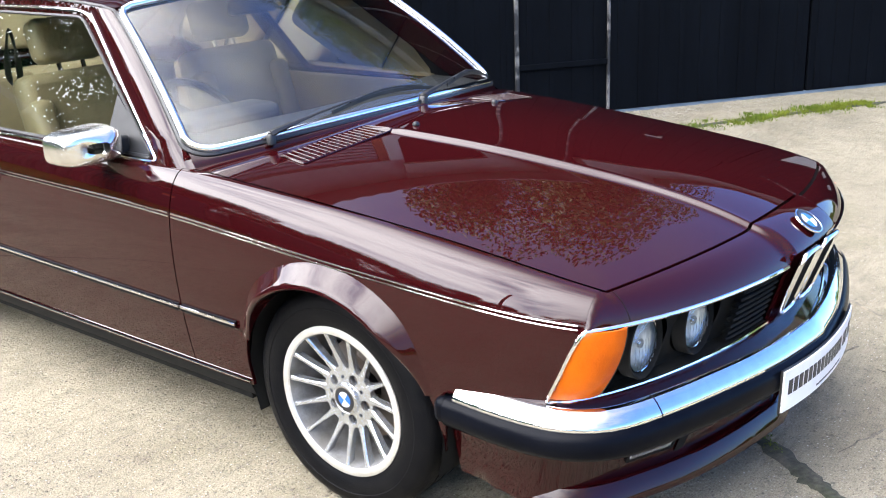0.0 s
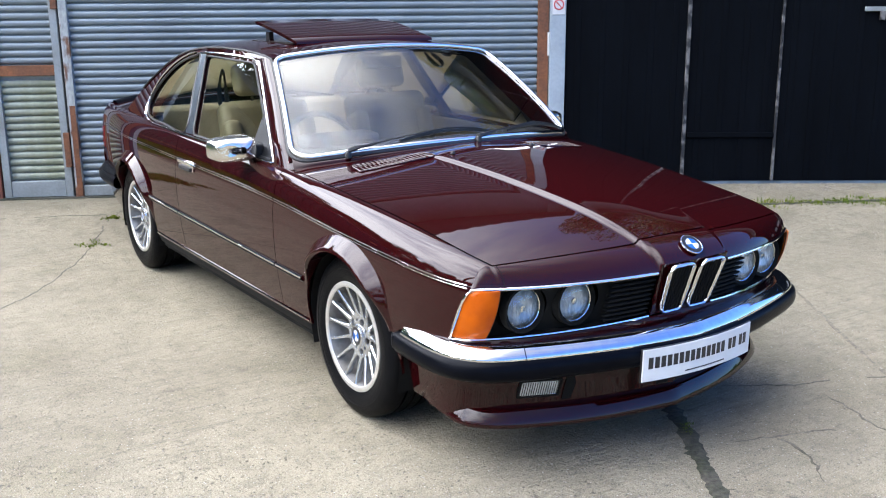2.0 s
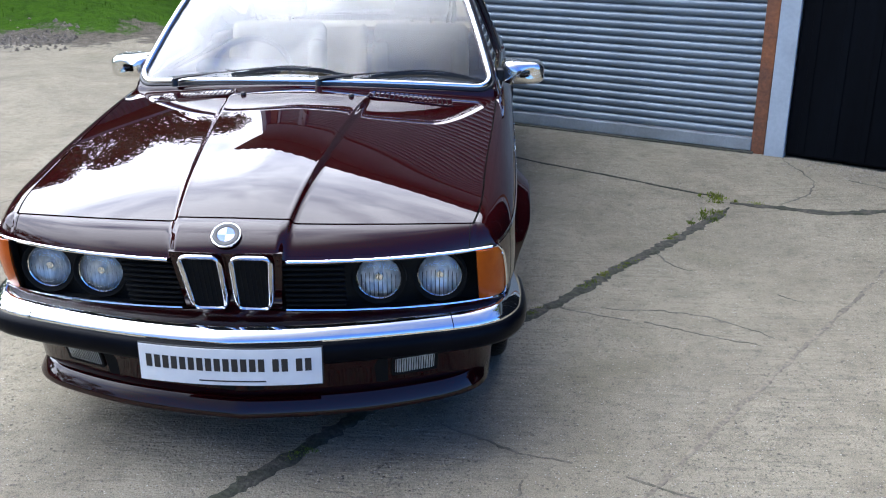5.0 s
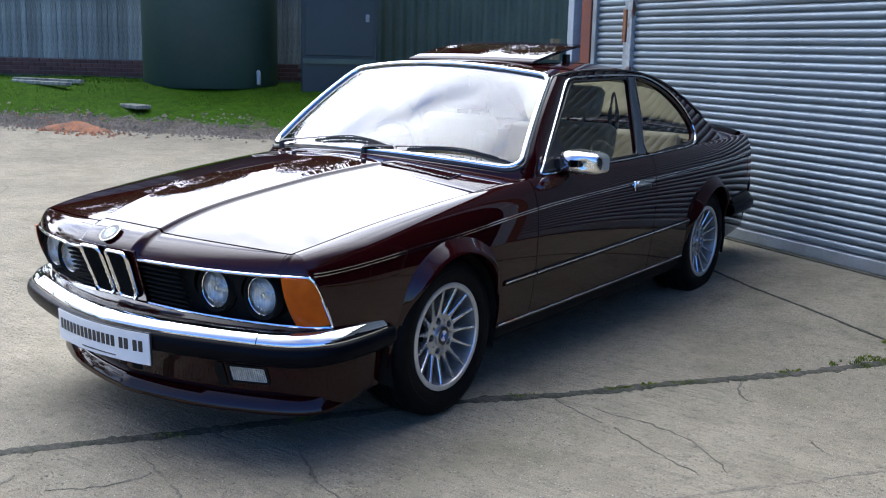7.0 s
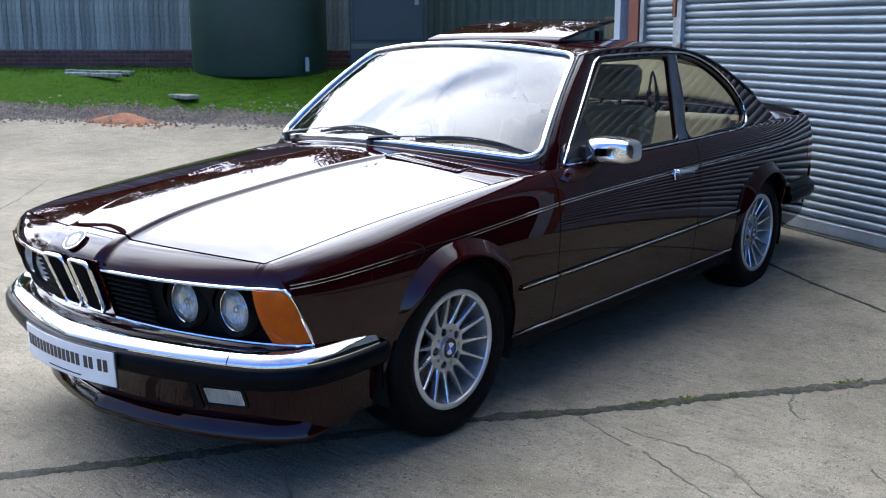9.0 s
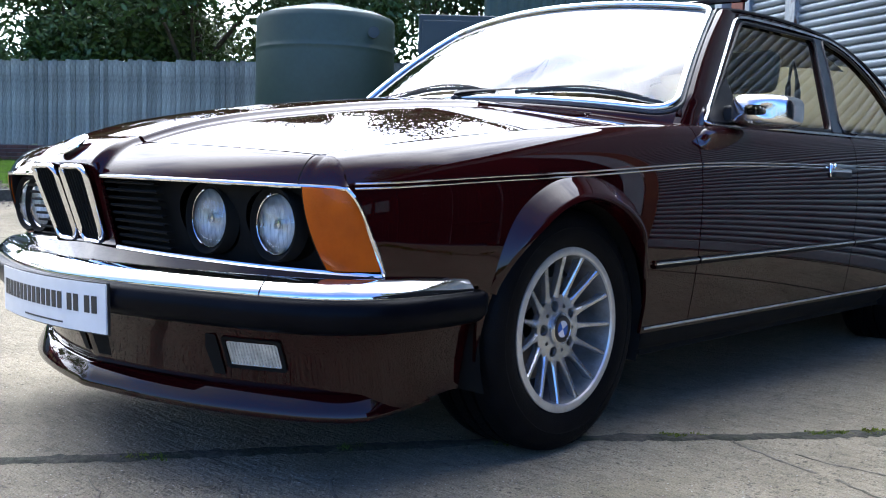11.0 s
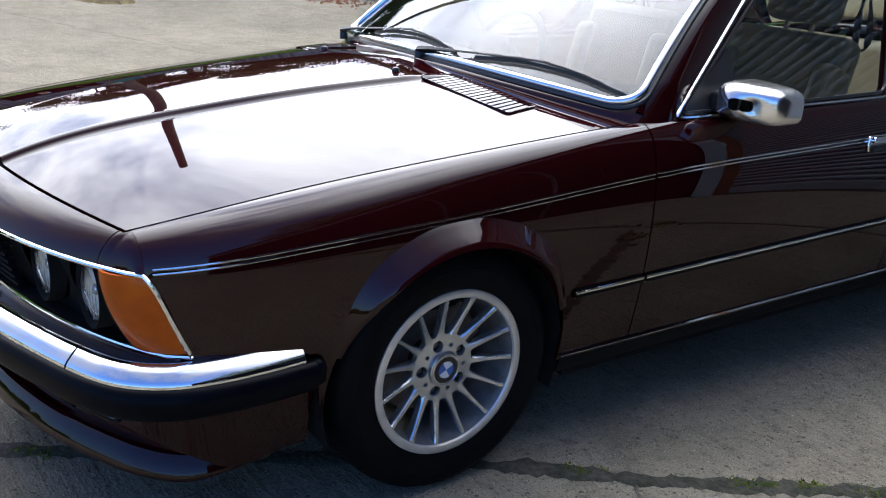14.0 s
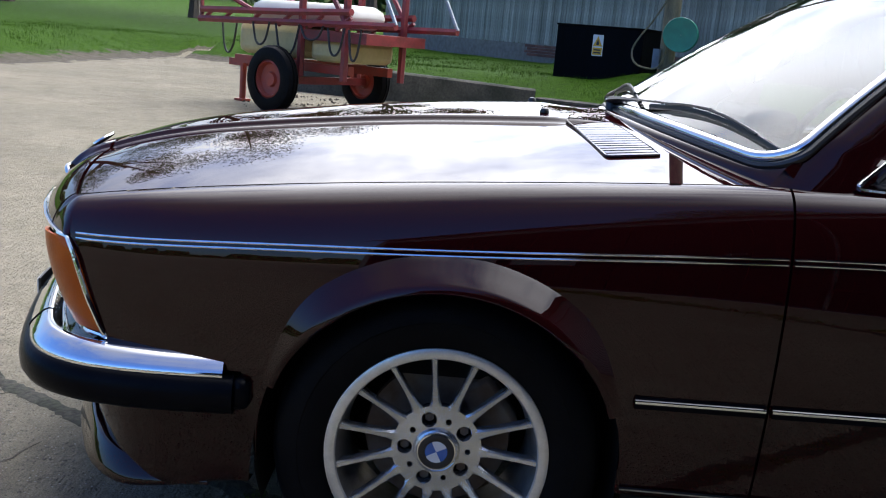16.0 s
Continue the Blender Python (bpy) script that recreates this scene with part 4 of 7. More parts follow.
# ---- far side of the yard ----
FA, FB = Vector((-30.87, -2.55, 0)), Vector((-9.5, 11.1, 0))
fdir = (FB - FA).normalized()
fnorm = Vector((fdir.y, -fdir.x, 0))
fence = thing("board_fence", "tall weathered grey board fence on a brick plinth", "fence")
length = (FB - FA).length
board = box((-0.051, -0.012, 0.0), (0.051, 0.012, 1.64))
bmesh.ops.recalc_face_normals(board, faces=board.faces)
board_me = bpy.data.meshes.new("fence_board")
board.to_mesh(board_me)
board.free()
board_me.materials.append(FENCE)
rot = Matrix((fdir, -fnorm, Vector((0, 0, 1)))).transposed().to_4x4()
rnd = random.Random(5)
for k in range(int(length / 0.098)):
    p = FA + fdir * (0.098 * k + 0.049)
    m = rot.copy()
    m.translation = (p.x, p.y, 1.05 + rnd.uniform(-0.02, 0.03))
    m = m @ Matrix.Rotation(radians(rnd.uniform(-0.25, 0.25)), 4, "Y") @ Matrix.Translation((0, rnd.choice((0.0, 0.012)), 0))
    ob = new("fence_board", board_me)
    ob.parent, ob.matrix_basis = fence, m
plinth = part("brick_plinth", sheet([[Matrix.Translation(FA) @ rot @ Vector((s, y, z)) for y, z in ((-0.05, 0.3), (-0.05, 1.07), (0.10, 1.07), (0.10, 0.3))] for s in [length * k / 40 for k in range(41)]]), MORTAR, fence, "red brick plinth")
brick = box((-0.108, -0.015, -0.032), (0.108, 0.015, 0.032))
bmesh.ops.recalc_face_normals(brick, faces=brick.faces)
brick_me = bpy.data.meshes.new("brick")
brick.to_mesh(brick_me)
brick.free()
brick_me.materials.append(BRICK)
for row in range(4):
    for k in range(int(length / 0.225)):
        s = 0.225 * k + (0.11 if row % 2 else 0.0) + 0.11
        if 8.0 < s < 24.5:
            m = Matrix.Translation(FA + fdir * s + fnorm * 0.055 + Vector((0, 0, 0.795 + 0.075 * row))) @ rot
            ob = new("brick", brick_me)
            ob.parent, ob.matrix_basis = plinth, m

# big green tank
tank_at = Vector((-10.45, 8.6, 0))
tz = ground_z(tank_at.x, tank_at.y) - 0.06
tank = thing("storage_tank", "large dark green plastic storage tank standing on the grass", "tank")
part("tank_body", lathe([(tz, 0.02), (tz, 1.10), (tz + 0.04, 1.13), (tz + 1.90, 1.133), (tz + 1.96, 1.134), (tz + 1.97, 1.139), (tz + 1.99, 1.139), (tz + 2.00, 1.134), (tz + 2.06, 1.133), (tz + 2.42, 1.132), (tz + 2.47, 1.13), (tz + 2.52, 1.10)], 72, "z", centre=tank_at), TANK_GREEN, tank)
part("tank_top", lathe([(tz + 2.52, 1.10), (tz + 2.60, 0.9), (tz + 2.68, 0.55), (tz + 2.71, 0.30), (tz + 2.75, 0.28), (tz + 2.75, 0.001)], 48, "z", centre=tank_at), TANK_TOP, tank, "pale domed top")
to_cam = (Vector((2.4, -2.4, 0)) - tank_at).normalized()
right = Vector((-to_cam.y, to_cam.x, 0))
p = tank_at + (to_cam * 0.75 + right * 0.66).normalized() * 1.14
part("outlet_valve", tube([p + Vector((0, 0, tz + 0.28)), p + to_cam * 0.12 + Vector((0, 0, tz + 0.28)), p + to_cam * 0.16 + Vector((0, 0, tz + 0.08))], 0.035, sides=8), GALV_FRAME, tank, "grey outlet valve")
part("filler_port", tube([p + Vector((0, 0, tz + 2.22)), p + to_cam * 0.08 + Vector((0, 0, tz + 2.22))], 0.09, sides=14), DARK_GREEN, tank)

# dark green cabinet and green profiled shed
cab_at = Vector((-8.4, 9.6, 0))
mcab = Matrix.Translation((cab_at.x, cab_at.y, ground_z(cab_at.x, cab_at.y))) @ Matrix.Rotation(radians(43), 4, "Z")
cabinet = thing("steel_cabinet", "dark green steel cabinet with a padlocked door", "cabinet")
part("cabinet_body", box((-0.62, -0.45, -0.1), (0.62, 0.45, 2.45), m=mcab), DARK_GREEN, cabinet, bevel=0.02)
part("cabinet_door", box((-0.56, -0.475, 0.55), (0.56, -0.452, 2.36), m=mcab), DARK_GREEN, cabinet, bevel=0.008)
part("door_ledge", box((-0.60, -0.50, 0.42), (0.60, -0.452, 0.50), m=mcab), SHED_GREEN, cabinet)
part("padlock", box((0.42, -0.50, 1.10), (0.48, -0.476, 1.22), m=mcab), GALV_FRAME, cabinet)
part("warning_label", box((-0.05, -0.482, 1.62), (0.20, -0.476, 1.86), m=mcab), SIGN_YELLOW, cabinet, "yellow and white warning label")
part("label_panel", box((-0.05, -0.485, 1.54), (0.20, -0.478, 1.62), m=mcab), SIGN_WHITE, cabinet)

shed = thing("green_shed", "green profiled-sheet shed with white corner trim", "shed")
SA, SB = Vector((-9.1, 11.03, 0)), Vector((-3.3, 13.3, 0))
sdir = (SB - SA).normalized()
snorm = Vector((sdir.y, -sdir.x, 0))
slen = (SB - SA).length
rows = []
n = int(slen / 0.05)
for k in range(n + 1):
    s = slen * k / n
    off = 0.03 if (k % 4) in (1, 2) else 0.0
    p = SA + sdir * s + snorm * off
    rows.append([(p.x, p.y, 0.4), (p.x, p.y, 3.9)])
part("shed_wall", sheet(rows), SHED_GREEN, shed, solid=0.02, angle=20)
part("corner_trim", box((slen - 0.02, -0.12, 0.4), (slen + 0.14, 0.05, 4.2), m=Matrix.Translation(SA) @ Matrix((sdir, -snorm, Vector((0, 0, 1)))).transposed().to_4x4()), SIGN_WHITE, shed, "white corner trim")
part("shed_side", box((slen, 0.05, 0.4), (slen + 0.1, 5.0, 4.2), m=Matrix.Translation(SA) @ Matrix((sdir, -snorm, Vector((0, 0, 1)))).transposed().to_4x4()), SHED_GREEN, shed)
part("shed_roof", box((-0.2, -0.3, 4.2), (slen + 0.3, 5.2, 4.3), m=Matrix.Translation(SA) @ Matrix((sdir, -snorm, Vector((0, 0, 1)))).transposed().to_4x4()), CLADDING, shed)

# post and rail on the grass
rail = thing("timber_rail", "rough timber post and rail at the grass edge", "rail fence")
for x, y in ((-4.6, 10.2), (-2.0, 11.3)):
    part("post", tube([(x, y, 0.2), (x, y, 1.6)], 0.075, sides=8), POLE_WOOD, rail)
for z in (0.95,):
    part("rail", tube([(-4.7, 10.15, z), (-3.3, 10.75, z - 0.02), (-1.9, 11.35, z)], 0.06, sides=8), POLE_WOOD, rail)

# fuel box, pole and hose reel
def place_at(x, y, turn):
    return Matrix.Translation((x, y, ground_z(x, y))) @ Matrix.Rotation(radians(turn), 4, "Z")


mf = place_at(-17.0, 2.83, 54) @ Matrix.Scale(0.86, 4)
fuel = thing("fuel_box", "black steel fuel box with a yellow flammable warning sign", "fuel tank")
part("box_body", box((-1.08, -0.45, -0.16), (1.08, 0.45, 1.09), m=mf), BLACK_DOOR, fuel, bevel=0.02)
part("box_lid", box((-1.10, -0.47, 1.08), (1.10, 0.47, 1.12), m=mf), BLACK_DOOR, fuel, bevel=0.01)
sg = part("warning_sign", box((-0.13, -0.462, 0.46), (0.13, -0.456, 0.92), m=mf), SIGN_WHITE, fuel, "white sign with yellow warning triangle")
part("sign_panel", box((-0.115, -0.467, 0.48), (0.115, -0.462, 0.64), m=mf), SIGN_YELLOW, sg)
part("sign_triangle", plate([(-0.115, 0.67), (0.115, 0.67), (0.0, 0.89)], [], lambda x, z: mf @ Vector((x, -0.4655, z))), SIGN_YELLOW, sg)
part("sign_mark", plate([(-0.04, 0.695), (0.04, 0.695), (0.03, 0.76), (0.0, 0.82), (-0.03, 0.75)], [], lambda x, z: mf @ Vector((x, -0.4672, z))), BLACK, sg)
for z in (0.515, 0.575):
    part("writing_bar", box((-0.085, -0.4695, z), (0.085, -0.4672, z + 0.03), m=mf), BLACK, sg)
mp = place_at(-15.68, 3.73, 54)
pole = thing("timber_pole", "round timber pole beside the fuel box", "pole")
part("pole_shaft", tube([mp @ Vector((0, 0, -0.3)), mp @ Vector((0, 0, 2.0)), mp @ Vector((0.04, 0, 12.0))], 0.15, sides=14), POLE_WOOD, pole)
part("pole_bracket", box((-0.19, -0.20, 0.10), (-0.06, -0.12, 0.45), m=mp), BLUE_STRIP, pole)
reel = thing("hose_reel", "green plastic hose reel hung on the timber pole", "hose reel")
mr = mp @ Matrix.Translation((0.33, -0.27, 0.72)) @ Matrix.Scale(0.82, 4) @ Matrix.Rotation(radians(90), 4, "X") @ Matrix.Rotation(radians(18), 4, "Y")
for z0, name in ((0.10, "reel_flange"), (-0.13, "reel_flange")):
    bm = lathe([(z0 - 0.012, 0.02), (z0 - 0.012, 0.34), (z0, 0.37), (z0 + 0.02, 0.36), (z0 + 0.012, 0.30), (z0 + 0.012, 0.02)], 36, "z")
    bm.transform(mr)
    part(name, bm, REEL_GREEN, reel)
bm = lathe([(-0.12, 0.19), (0.10, 0.19)], 24, "z")
bm.transform(mr)
part("reel_drum", bm, REEL_GREEN, reel)
hose = smooth_loop([mp @ Vector(v) for v in ((0.12, -0.3, 0.8), (0.10, -0.28, 0.5), (-0.05, -0.25, 0.12), (-0.45, -0.3, 0.15), (-0.55, -0.28, 0.45), (-0.25, -0.2, 0.95), (0.0, -0.16, 1.4))], 6, False)
part("hose", tube(hose, 0.018, sides=6), POLE_WOOD, reel, "pale garden hose")

# long dark shed far off across the lawn
farm = thing("farm_shed", "long dark farm shed far off across the lawn", "shed")
mfar = Matrix.Translation((-50.0, -24.0, ground_z(-50, -24) - 0.6)) @ Matrix.Rotation(radians(150), 4, "Z")
part("shed_wall", box((0, 0, 0), (16, 6, 3.2), m=mfar), DARK_GREEN, farm)
part("shed_roof", sheet([[mfar @ Vector((x, y, z)) for y, z in ((-0.3, 3.15), (3.0, 4.3), (6.3, 3.15))] for x in (-0.3, 16.3)]), CLADDING, farm, solid=0.08)

# crop sprayer trailer
sp = thing("crop_sprayer", "red farm sprayer trailer with cream tanks and folded booms", "sprayer")
ms = place_at(-10.12, -1.74, 52) @ Matrix.Scale(0.77, 4)
bmx = lambda lo, hi: box(lo, hi, m=ms)  # noqa: E731


def rod(points, r, name, mat, parent=sp, sides=6):
    return part(name, tube([ms @ Vector(p) for p in points], r, sides=sides), mat, parent)


for y in (-1.06, 1.06):
    bm = lathe([(-0.11, 0.30), (-0.12, 0.40), (-0.10, 0.49), (-0.05, 0.525), (-0.048, 0.51), (-0.02, 0.51), (-0.018, 0.525), (0.018, 0.525), (0.02, 0.51), (0.048, 0.51), (0.05, 0.525), (0.10, 0.49), (0.12, 0.40), (0.11, 0.30)], 40, "y")
    bm.transform(ms @ Matrix.Translation((0, y, 0.525)))
    tw = part("trailer_wheel", bm, TYRE, sp, "ribbed trailer tyre on a red rim")
    bm = lathe([(-0.08, 0.31), (-0.10, 0.27), (-0.03, 0.24), (-0.02, 0.12), (-0.06, 0.10), (-0.06, 0.001)], 30, "y")
    bm.transform(ms @ Matrix.Translation((0, y, 0.525)))
    part("trailer_rim", bm, ORANGE_RED, tw)
part("axle", bmx((-0.06, -1.06, 0.46), (0.06, 1.06, 0.58)), SPRAY_RED, sp)
for y in (-0.45, 0.45):
    part("chassis_rail", bmx((-1.6, y - 0.06, 0.68), (1.1, y + 0.06, 0.82)), ORANGE_RED, sp)
part("drawbar", bmx((-2.3, -0.06, 0.60), (-1.5, 0.06, 0.72)), ORANGE_RED, sp)
rod([(-1.85, -0.1, 0.75), (-1.85, -0.1, 0.04)], 0.045, "jack_leg", ORANGE_RED)
part("jack_foot", bmx((-1.95, -0.2, 0.0), (-1.75, 0.0, 0.04)), ORANGE_RED, sp)
part("main_tank", bmx((-1.45, -0.60, 0.86), (0.05, 0.60, 1.38)), CREAM, sp, "cream plastic spray tank", bevel=0.10)
part("rear_tank", bmx((0.30, -0.60, 0.86), (1.05, 0.60, 1.22)), CREAM, sp, "yellowed small tank", bevel=0.08)
part("upper_tank", bmx((-1.30, -0.52, 1.38), (0.95, 0.52, 1.76)), PALE, sp, "white upper tank", bevel=0.14)
for x, z1 in ((0.18, 2.1), (1.15, 2.2)):
    for y in (-0.66, 0.66):
        rod([(x, y, 0.6), (x, y, z1)], 0.05, "mast", SPRAY_RED)
for y in (-0.72, 0.72):
    for z, x0, x1 in ((1.36, -2.3, 2.2), (1.52, -2.25, 1.3)):
        rod([(x0, y, z), (0.0, y, z + 0.06), (x1, y, z + 0.12)], 0.045, "boom_rail", SPRAY_RED)
    for x in (-2.2, -1.7, -1.0, -0.3, 0.4, 1.0):
        rod([(x, y, 1.36), (x + 0.30, y, 1.56)], 0.025, "boom_lattice", SPRAY_RED)
    rod([(-2.25, y, 1.36), (-2.25, y, 2.0), (-0.9, y, 1.55)], 0.03, "boom_brace", SPRAY_RED)
    rod([(1.2, y, 1.45), (0.7, y, 2.1)], 0.03, "boom_brace", SPRAY_RED)
    rod([(1.9, y, 2.0), (2.2, y, 1.50)], 0.022, "boom_stay", GALV_FRAME)
part("rear_frame", bmx((0.2, -0.68, 1.18), (1.6, 0.68, 1.34)), SPRAY_RED, sp)
for i, (x0, x1, dip, y) in enumerate(((-0.85, -0.45, 0.35, -0.78), (-0.30, 0.25, 0.50, -0.78), (0.9, 1.25, 0.40, -0.8), (1.35, 1.60, 0.45, -0.8), (-2.1, -1.7, 0.55, -0.4), (0.3, 0.8, 0.2, -0.8))):
    pts = smooth_loop([(x0, y, 1.38), (x0 + (x1 - x0) * 0.2, y, 1.38 - dip * 0.8), ((x0 + x1) / 2, y, 1.38 - dip), (x0 + (x1 - x0) * 0.8, y, 1.38 - dip * 0.7), (x1, y, 1.40)], 5, False)
    rod(pts, 0.014, "spray_hose", HOSE)


# ---- trees ----
def tree(x, y, h, r, seed, leaves=30000, label="leafy green tree behind the board fence"):
    rnd = random.Random(seed)
    z0 = ground_z(x, y) if abs(x) < 40 else 0.3
    root = thing("tree", label, "tree", "trees behind the fence")
    bm = bmesh.new()
    top = Vector((x + rnd.uniform(-0.4, 0.4), y + rnd.uniform(-0.4, 0.4), z0 + h * 0.75))
    tube([(x, y, z0 - 0.2), (x + 0.1, y, z0 + h * 0.3), top], 0.05 * h * 0.5, bm, sides=8, taper=lambda t: 1 - 0.75 * t)
    clumps = []
    for k in range(13):
        a, zz = rnd.uniform(0, 6.283), rnd.uniform(0.28, 0.98)
        q = r * math.sqrt(rnd.random()) * (1.15 - 0.6 * abs(zz - 0.55))
        end = Vector((x + q * math.cos(a), y + q * math.sin(a), z0 + h * zz))
        base = Vector((x, y, z0 + h * max(0.18, zz - 0.35)))
        tube([base, base.lerp(end, 0.5) + Vector((0, 0, 0.15)), end], 0.018 * h * 0.5, bm, sides=5, taper=lambda t: 1 - 0.8 * t)
        clumps.append((end, r * rnd.uniform(0.32, 0.55)))
    part("trunk", bm, BARK, root)
    verts, faces = [], []
    for _ in range(leaves):
        c, cr = rnd.choice(clumps)
        d = Vector((rnd.gauss(0, 1), rnd.gauss(0, 1), rnd.gauss(0, 0.8))).normalized() * cr * rnd.random() ** 0.45
        p = c + d
        a = Vector((rnd.gauss(0, 1), rnd.gauss(0, 1), rnd.gauss(0, 1))).normalized()
        b = a.cross(Vector((rnd.gauss(0, 1), rnd.gauss(0, 1), rnd.gauss(0, 1)))).normalized()
        s = rnd.uniform(0.045, 0.095)
        n = len(verts)
        verts += [p - a * s, p + b * s * 0.5, p + a * s, p - b * s * 0.5]
        faces.append((n, n + 1, n + 2, n + 3))
    me = bpy.data.meshes.new("crown")
    me.from_pydata([tuple(v) for v in verts], [], faces)
    me.materials.append(LEAF)
    ob = new("crown", me)
    ob.parent = root
    return root


for i, (x, y, h, r) in enumerate(((-24, 5.2, 6.6, 2.4), (-21.5, 7.0, 7.2, 2.5), (-19, 8.6, 6.4, 2.3), (-16.8, 10.2, 7.4, 2.5), (-14.6, 11.8, 6.6, 2.3), (-13.0, 13.6, 7.6, 2.6), (-10.2, 15.0, 6.8, 2.4), (-7.5, 17, 7.8, 2.6))):
    tree(x, y, h, r, 40 + i)


for i, (x, y, h, r) in enumerate(((10.8, 5.2, 12.0, 3.6), (14.5, 9.5, 11.5, 3.4))):
    tree(x, y, h, r, 60 + i, 46000, "tall leafy tree behind the workshop roof")


for i, (x, y, h, r) in enumerate(((-36.0, -3.5, 11.5, 3.6), (-37.0, -10.5, 12.5, 4.0), (-35.0, -17.0, 12.5, 4.2))):
    tree(x, y, h, r, 70 + i, 26000, "tall leafy tree far off across the lawn")


def treeline(seed=77):
    """Hedge and trees all round the horizon, one mass of leaf clumps."""
    rnd = random.Random(seed)
    verts, faces = [], []
    for k in range(150):
        a = 2 * math.pi * k / 150 + rnd.uniform(-0.02, 0.02)
        far = rnd.uniform(60, 80)
        x0, y0 = far * math.cos(a) - 4, far * math.sin(a)
        h, r = rnd.uniform(1.8, 5.0), rnd.uniform(2.0, 3.4)
        for _ in range(900):
            q = rnd.random()
            rr = r * math.sqrt(rnd.random()) * (1.1 - 0.5 * q)
            b = rnd.uniform(0, 6.283)
            p = Vector((x0 + rr * math.cos(b), y0 + rr * math.sin(b), ground_z(x0, y0) + h * q))
            u = Vector((rnd.gauss(0, 1), rnd.gauss(0, 1), rnd.gauss(0, 1))).normalized()
            w = u.cross(Vector((rnd.gauss(0, 1), rnd.gauss(0, 1), rnd.gauss(0, 1)))).normalized()
            s = rnd.uniform(0.30, 0.62)
            n = len(verts)
            verts += [tuple(p - u * s), tuple(p + w * s * 0.6), tuple(p + u * s), tuple(p - w * s * 0.6)]
            faces.append((n, n + 1, n + 2, n + 3))
    me = bpy.data.meshes.new("far_treeline")
    me.from_pydata(verts, [], faces)
    me.materials.append(LEAF)
    return tagged(new("far_treeline", me), "far hedge and trees round the fields", "trees", kind="stuff")


treeline()


# ---- the car: nose towards -y, front axle at y = 0, left side at +x ----
car = thing("car", "maroon two-door coupe with chrome trim and tilted sunroof", "car")
FRONT_HUB, REAR_HUB, HUB_Z = 0.0, 2.626, 0.316
ARCH_R = 0.343
lin = lambda a, b, n: [a + (b - a) * i / (n - 1) for i in range(n)]  # noqa: E731

crease_x = spline((-0.80, 0.715), (-0.714, 0.752), (-0.60, 0.786), (-0.39, 0.812), (0, 0.824), (0.58, 0.830), (1.7, 0.832), (2.6, 0.822), (3.1, 0.785), (3.62, 0.705))
crease_z = spline((-0.8, 0.671), (-0.714, 0.674), (-0.39, 0.694), (0, 0.715), (0.58, 0.752), (1.2, 0.768), (2.0, 0.778), (2.8, 0.785), (3.62, 0.778))
belt_x = spline((-0.80, 0.66), (-0.72, 0.683), (-0.39, 0.712), (0, 0.732), (0.58, 0.757), (1.1, 0.772), (1.8, 0.780), (2.4, 0.765), (3.0, 0.712), (3.62, 0.635))
belt_z = spline((-0.80, 0.72), (-0.72, 0.737), (-0.4, 0.786), (0, 0.829), (0.3, 0.855), (0.58, 0.874), (1.2, 0.886), (1.9, 0.897), (2.6, 0.905), (3.1, 0.905), (3.62, 0.895))


def upper(y, th):
    """The shoulder: th from 0 at the crease to 1 at the bonnet seam or belt; leans in, then turns over tightly."""
    cx, cz, bx, bz = crease_x(y), crease_z(y), belt_x(y), belt_z(y)
    w, h, k = cx - bx, bz - cz, 1 - th
    x = cx * k**3 + 3 * k * k * th * (cx - 0.20 * w) + 3 * k * th * th * (bx + 0.42 * w) + th**3 * bx
    z = cz * k**3 + 3 * k * k * th * (cz + 0.72 * h) + 3 * k * th * th * (bz - 0.03 * h) + th**3 * bz
    return x, z


def flank(y, z):
    """Half width of the side below the crease: fullest a hand's width below it, then tucking under."""
    d = max(0.0, crease_z(y) - z)
    t = d / (crease_z(y) - 0.235)
    return crease_x(y) + 0.011 * (1 - math.exp(-d / 0.07)) - 0.048 * t**2.4


def arch_bottom(y, low):
    z = low
    for hub in (FRONT_HUB, REAR_HUB):
        if abs(y - hub) < ARCH_R:
            z = max(z, HUB_Z + math.sqrt(ARCH_R**2 - (y - hub) ** 2))
    return z


def columns(a, b, step=0.03):
    """Stations along y, closer round the wheel openings."""
    out = set(lin(a, b, max(3, int((b - a) / step))))
    for hub in (FRONT_HUB, REAR_HUB):
        for k in range(0, 37):
            y = hub - ARCH_R * math.cos(math.pi * k / 36)
            for e in (y, y - 1e-3 if k == 0 else y, y + 1e-3 if k == 36 else y):
                if a < e < b:
                    out.add(e)
    return sorted(out)


def skew(y, z):
    """The front edge of the wing leans back below the lamp line."""
    k = min(max((0.674 - z) / 0.186, 0.0), 1.0)
    return 0.083 * k * max(0.0, 1 - (y + 0.714) / 0.26)


def side_panel(name, a, b, side, low=0.272, label=""):
    rows = []
    for y in columns(a, b):
        row = []
        for th in lin(1, 0, 13):
            x, z = upper(y, th)
            row.append((side * x, y, z))
        zc, zb = crease_z(y), arch_bottom(y, low)
        if y < -0.36:
            zb = max(zb, 0.455)
        for k in lin(0, 1, 15)[1:]:
            z = max(zc + (low - zc) * k, zb)
            yy = y + skew(y, z)
            row.append((side * flank(yy, z), yy, z))
        rows.append(row)
    return part(name, tidy(sheet(rows)), PAINT, car, label, solid=0.010, angle=50)


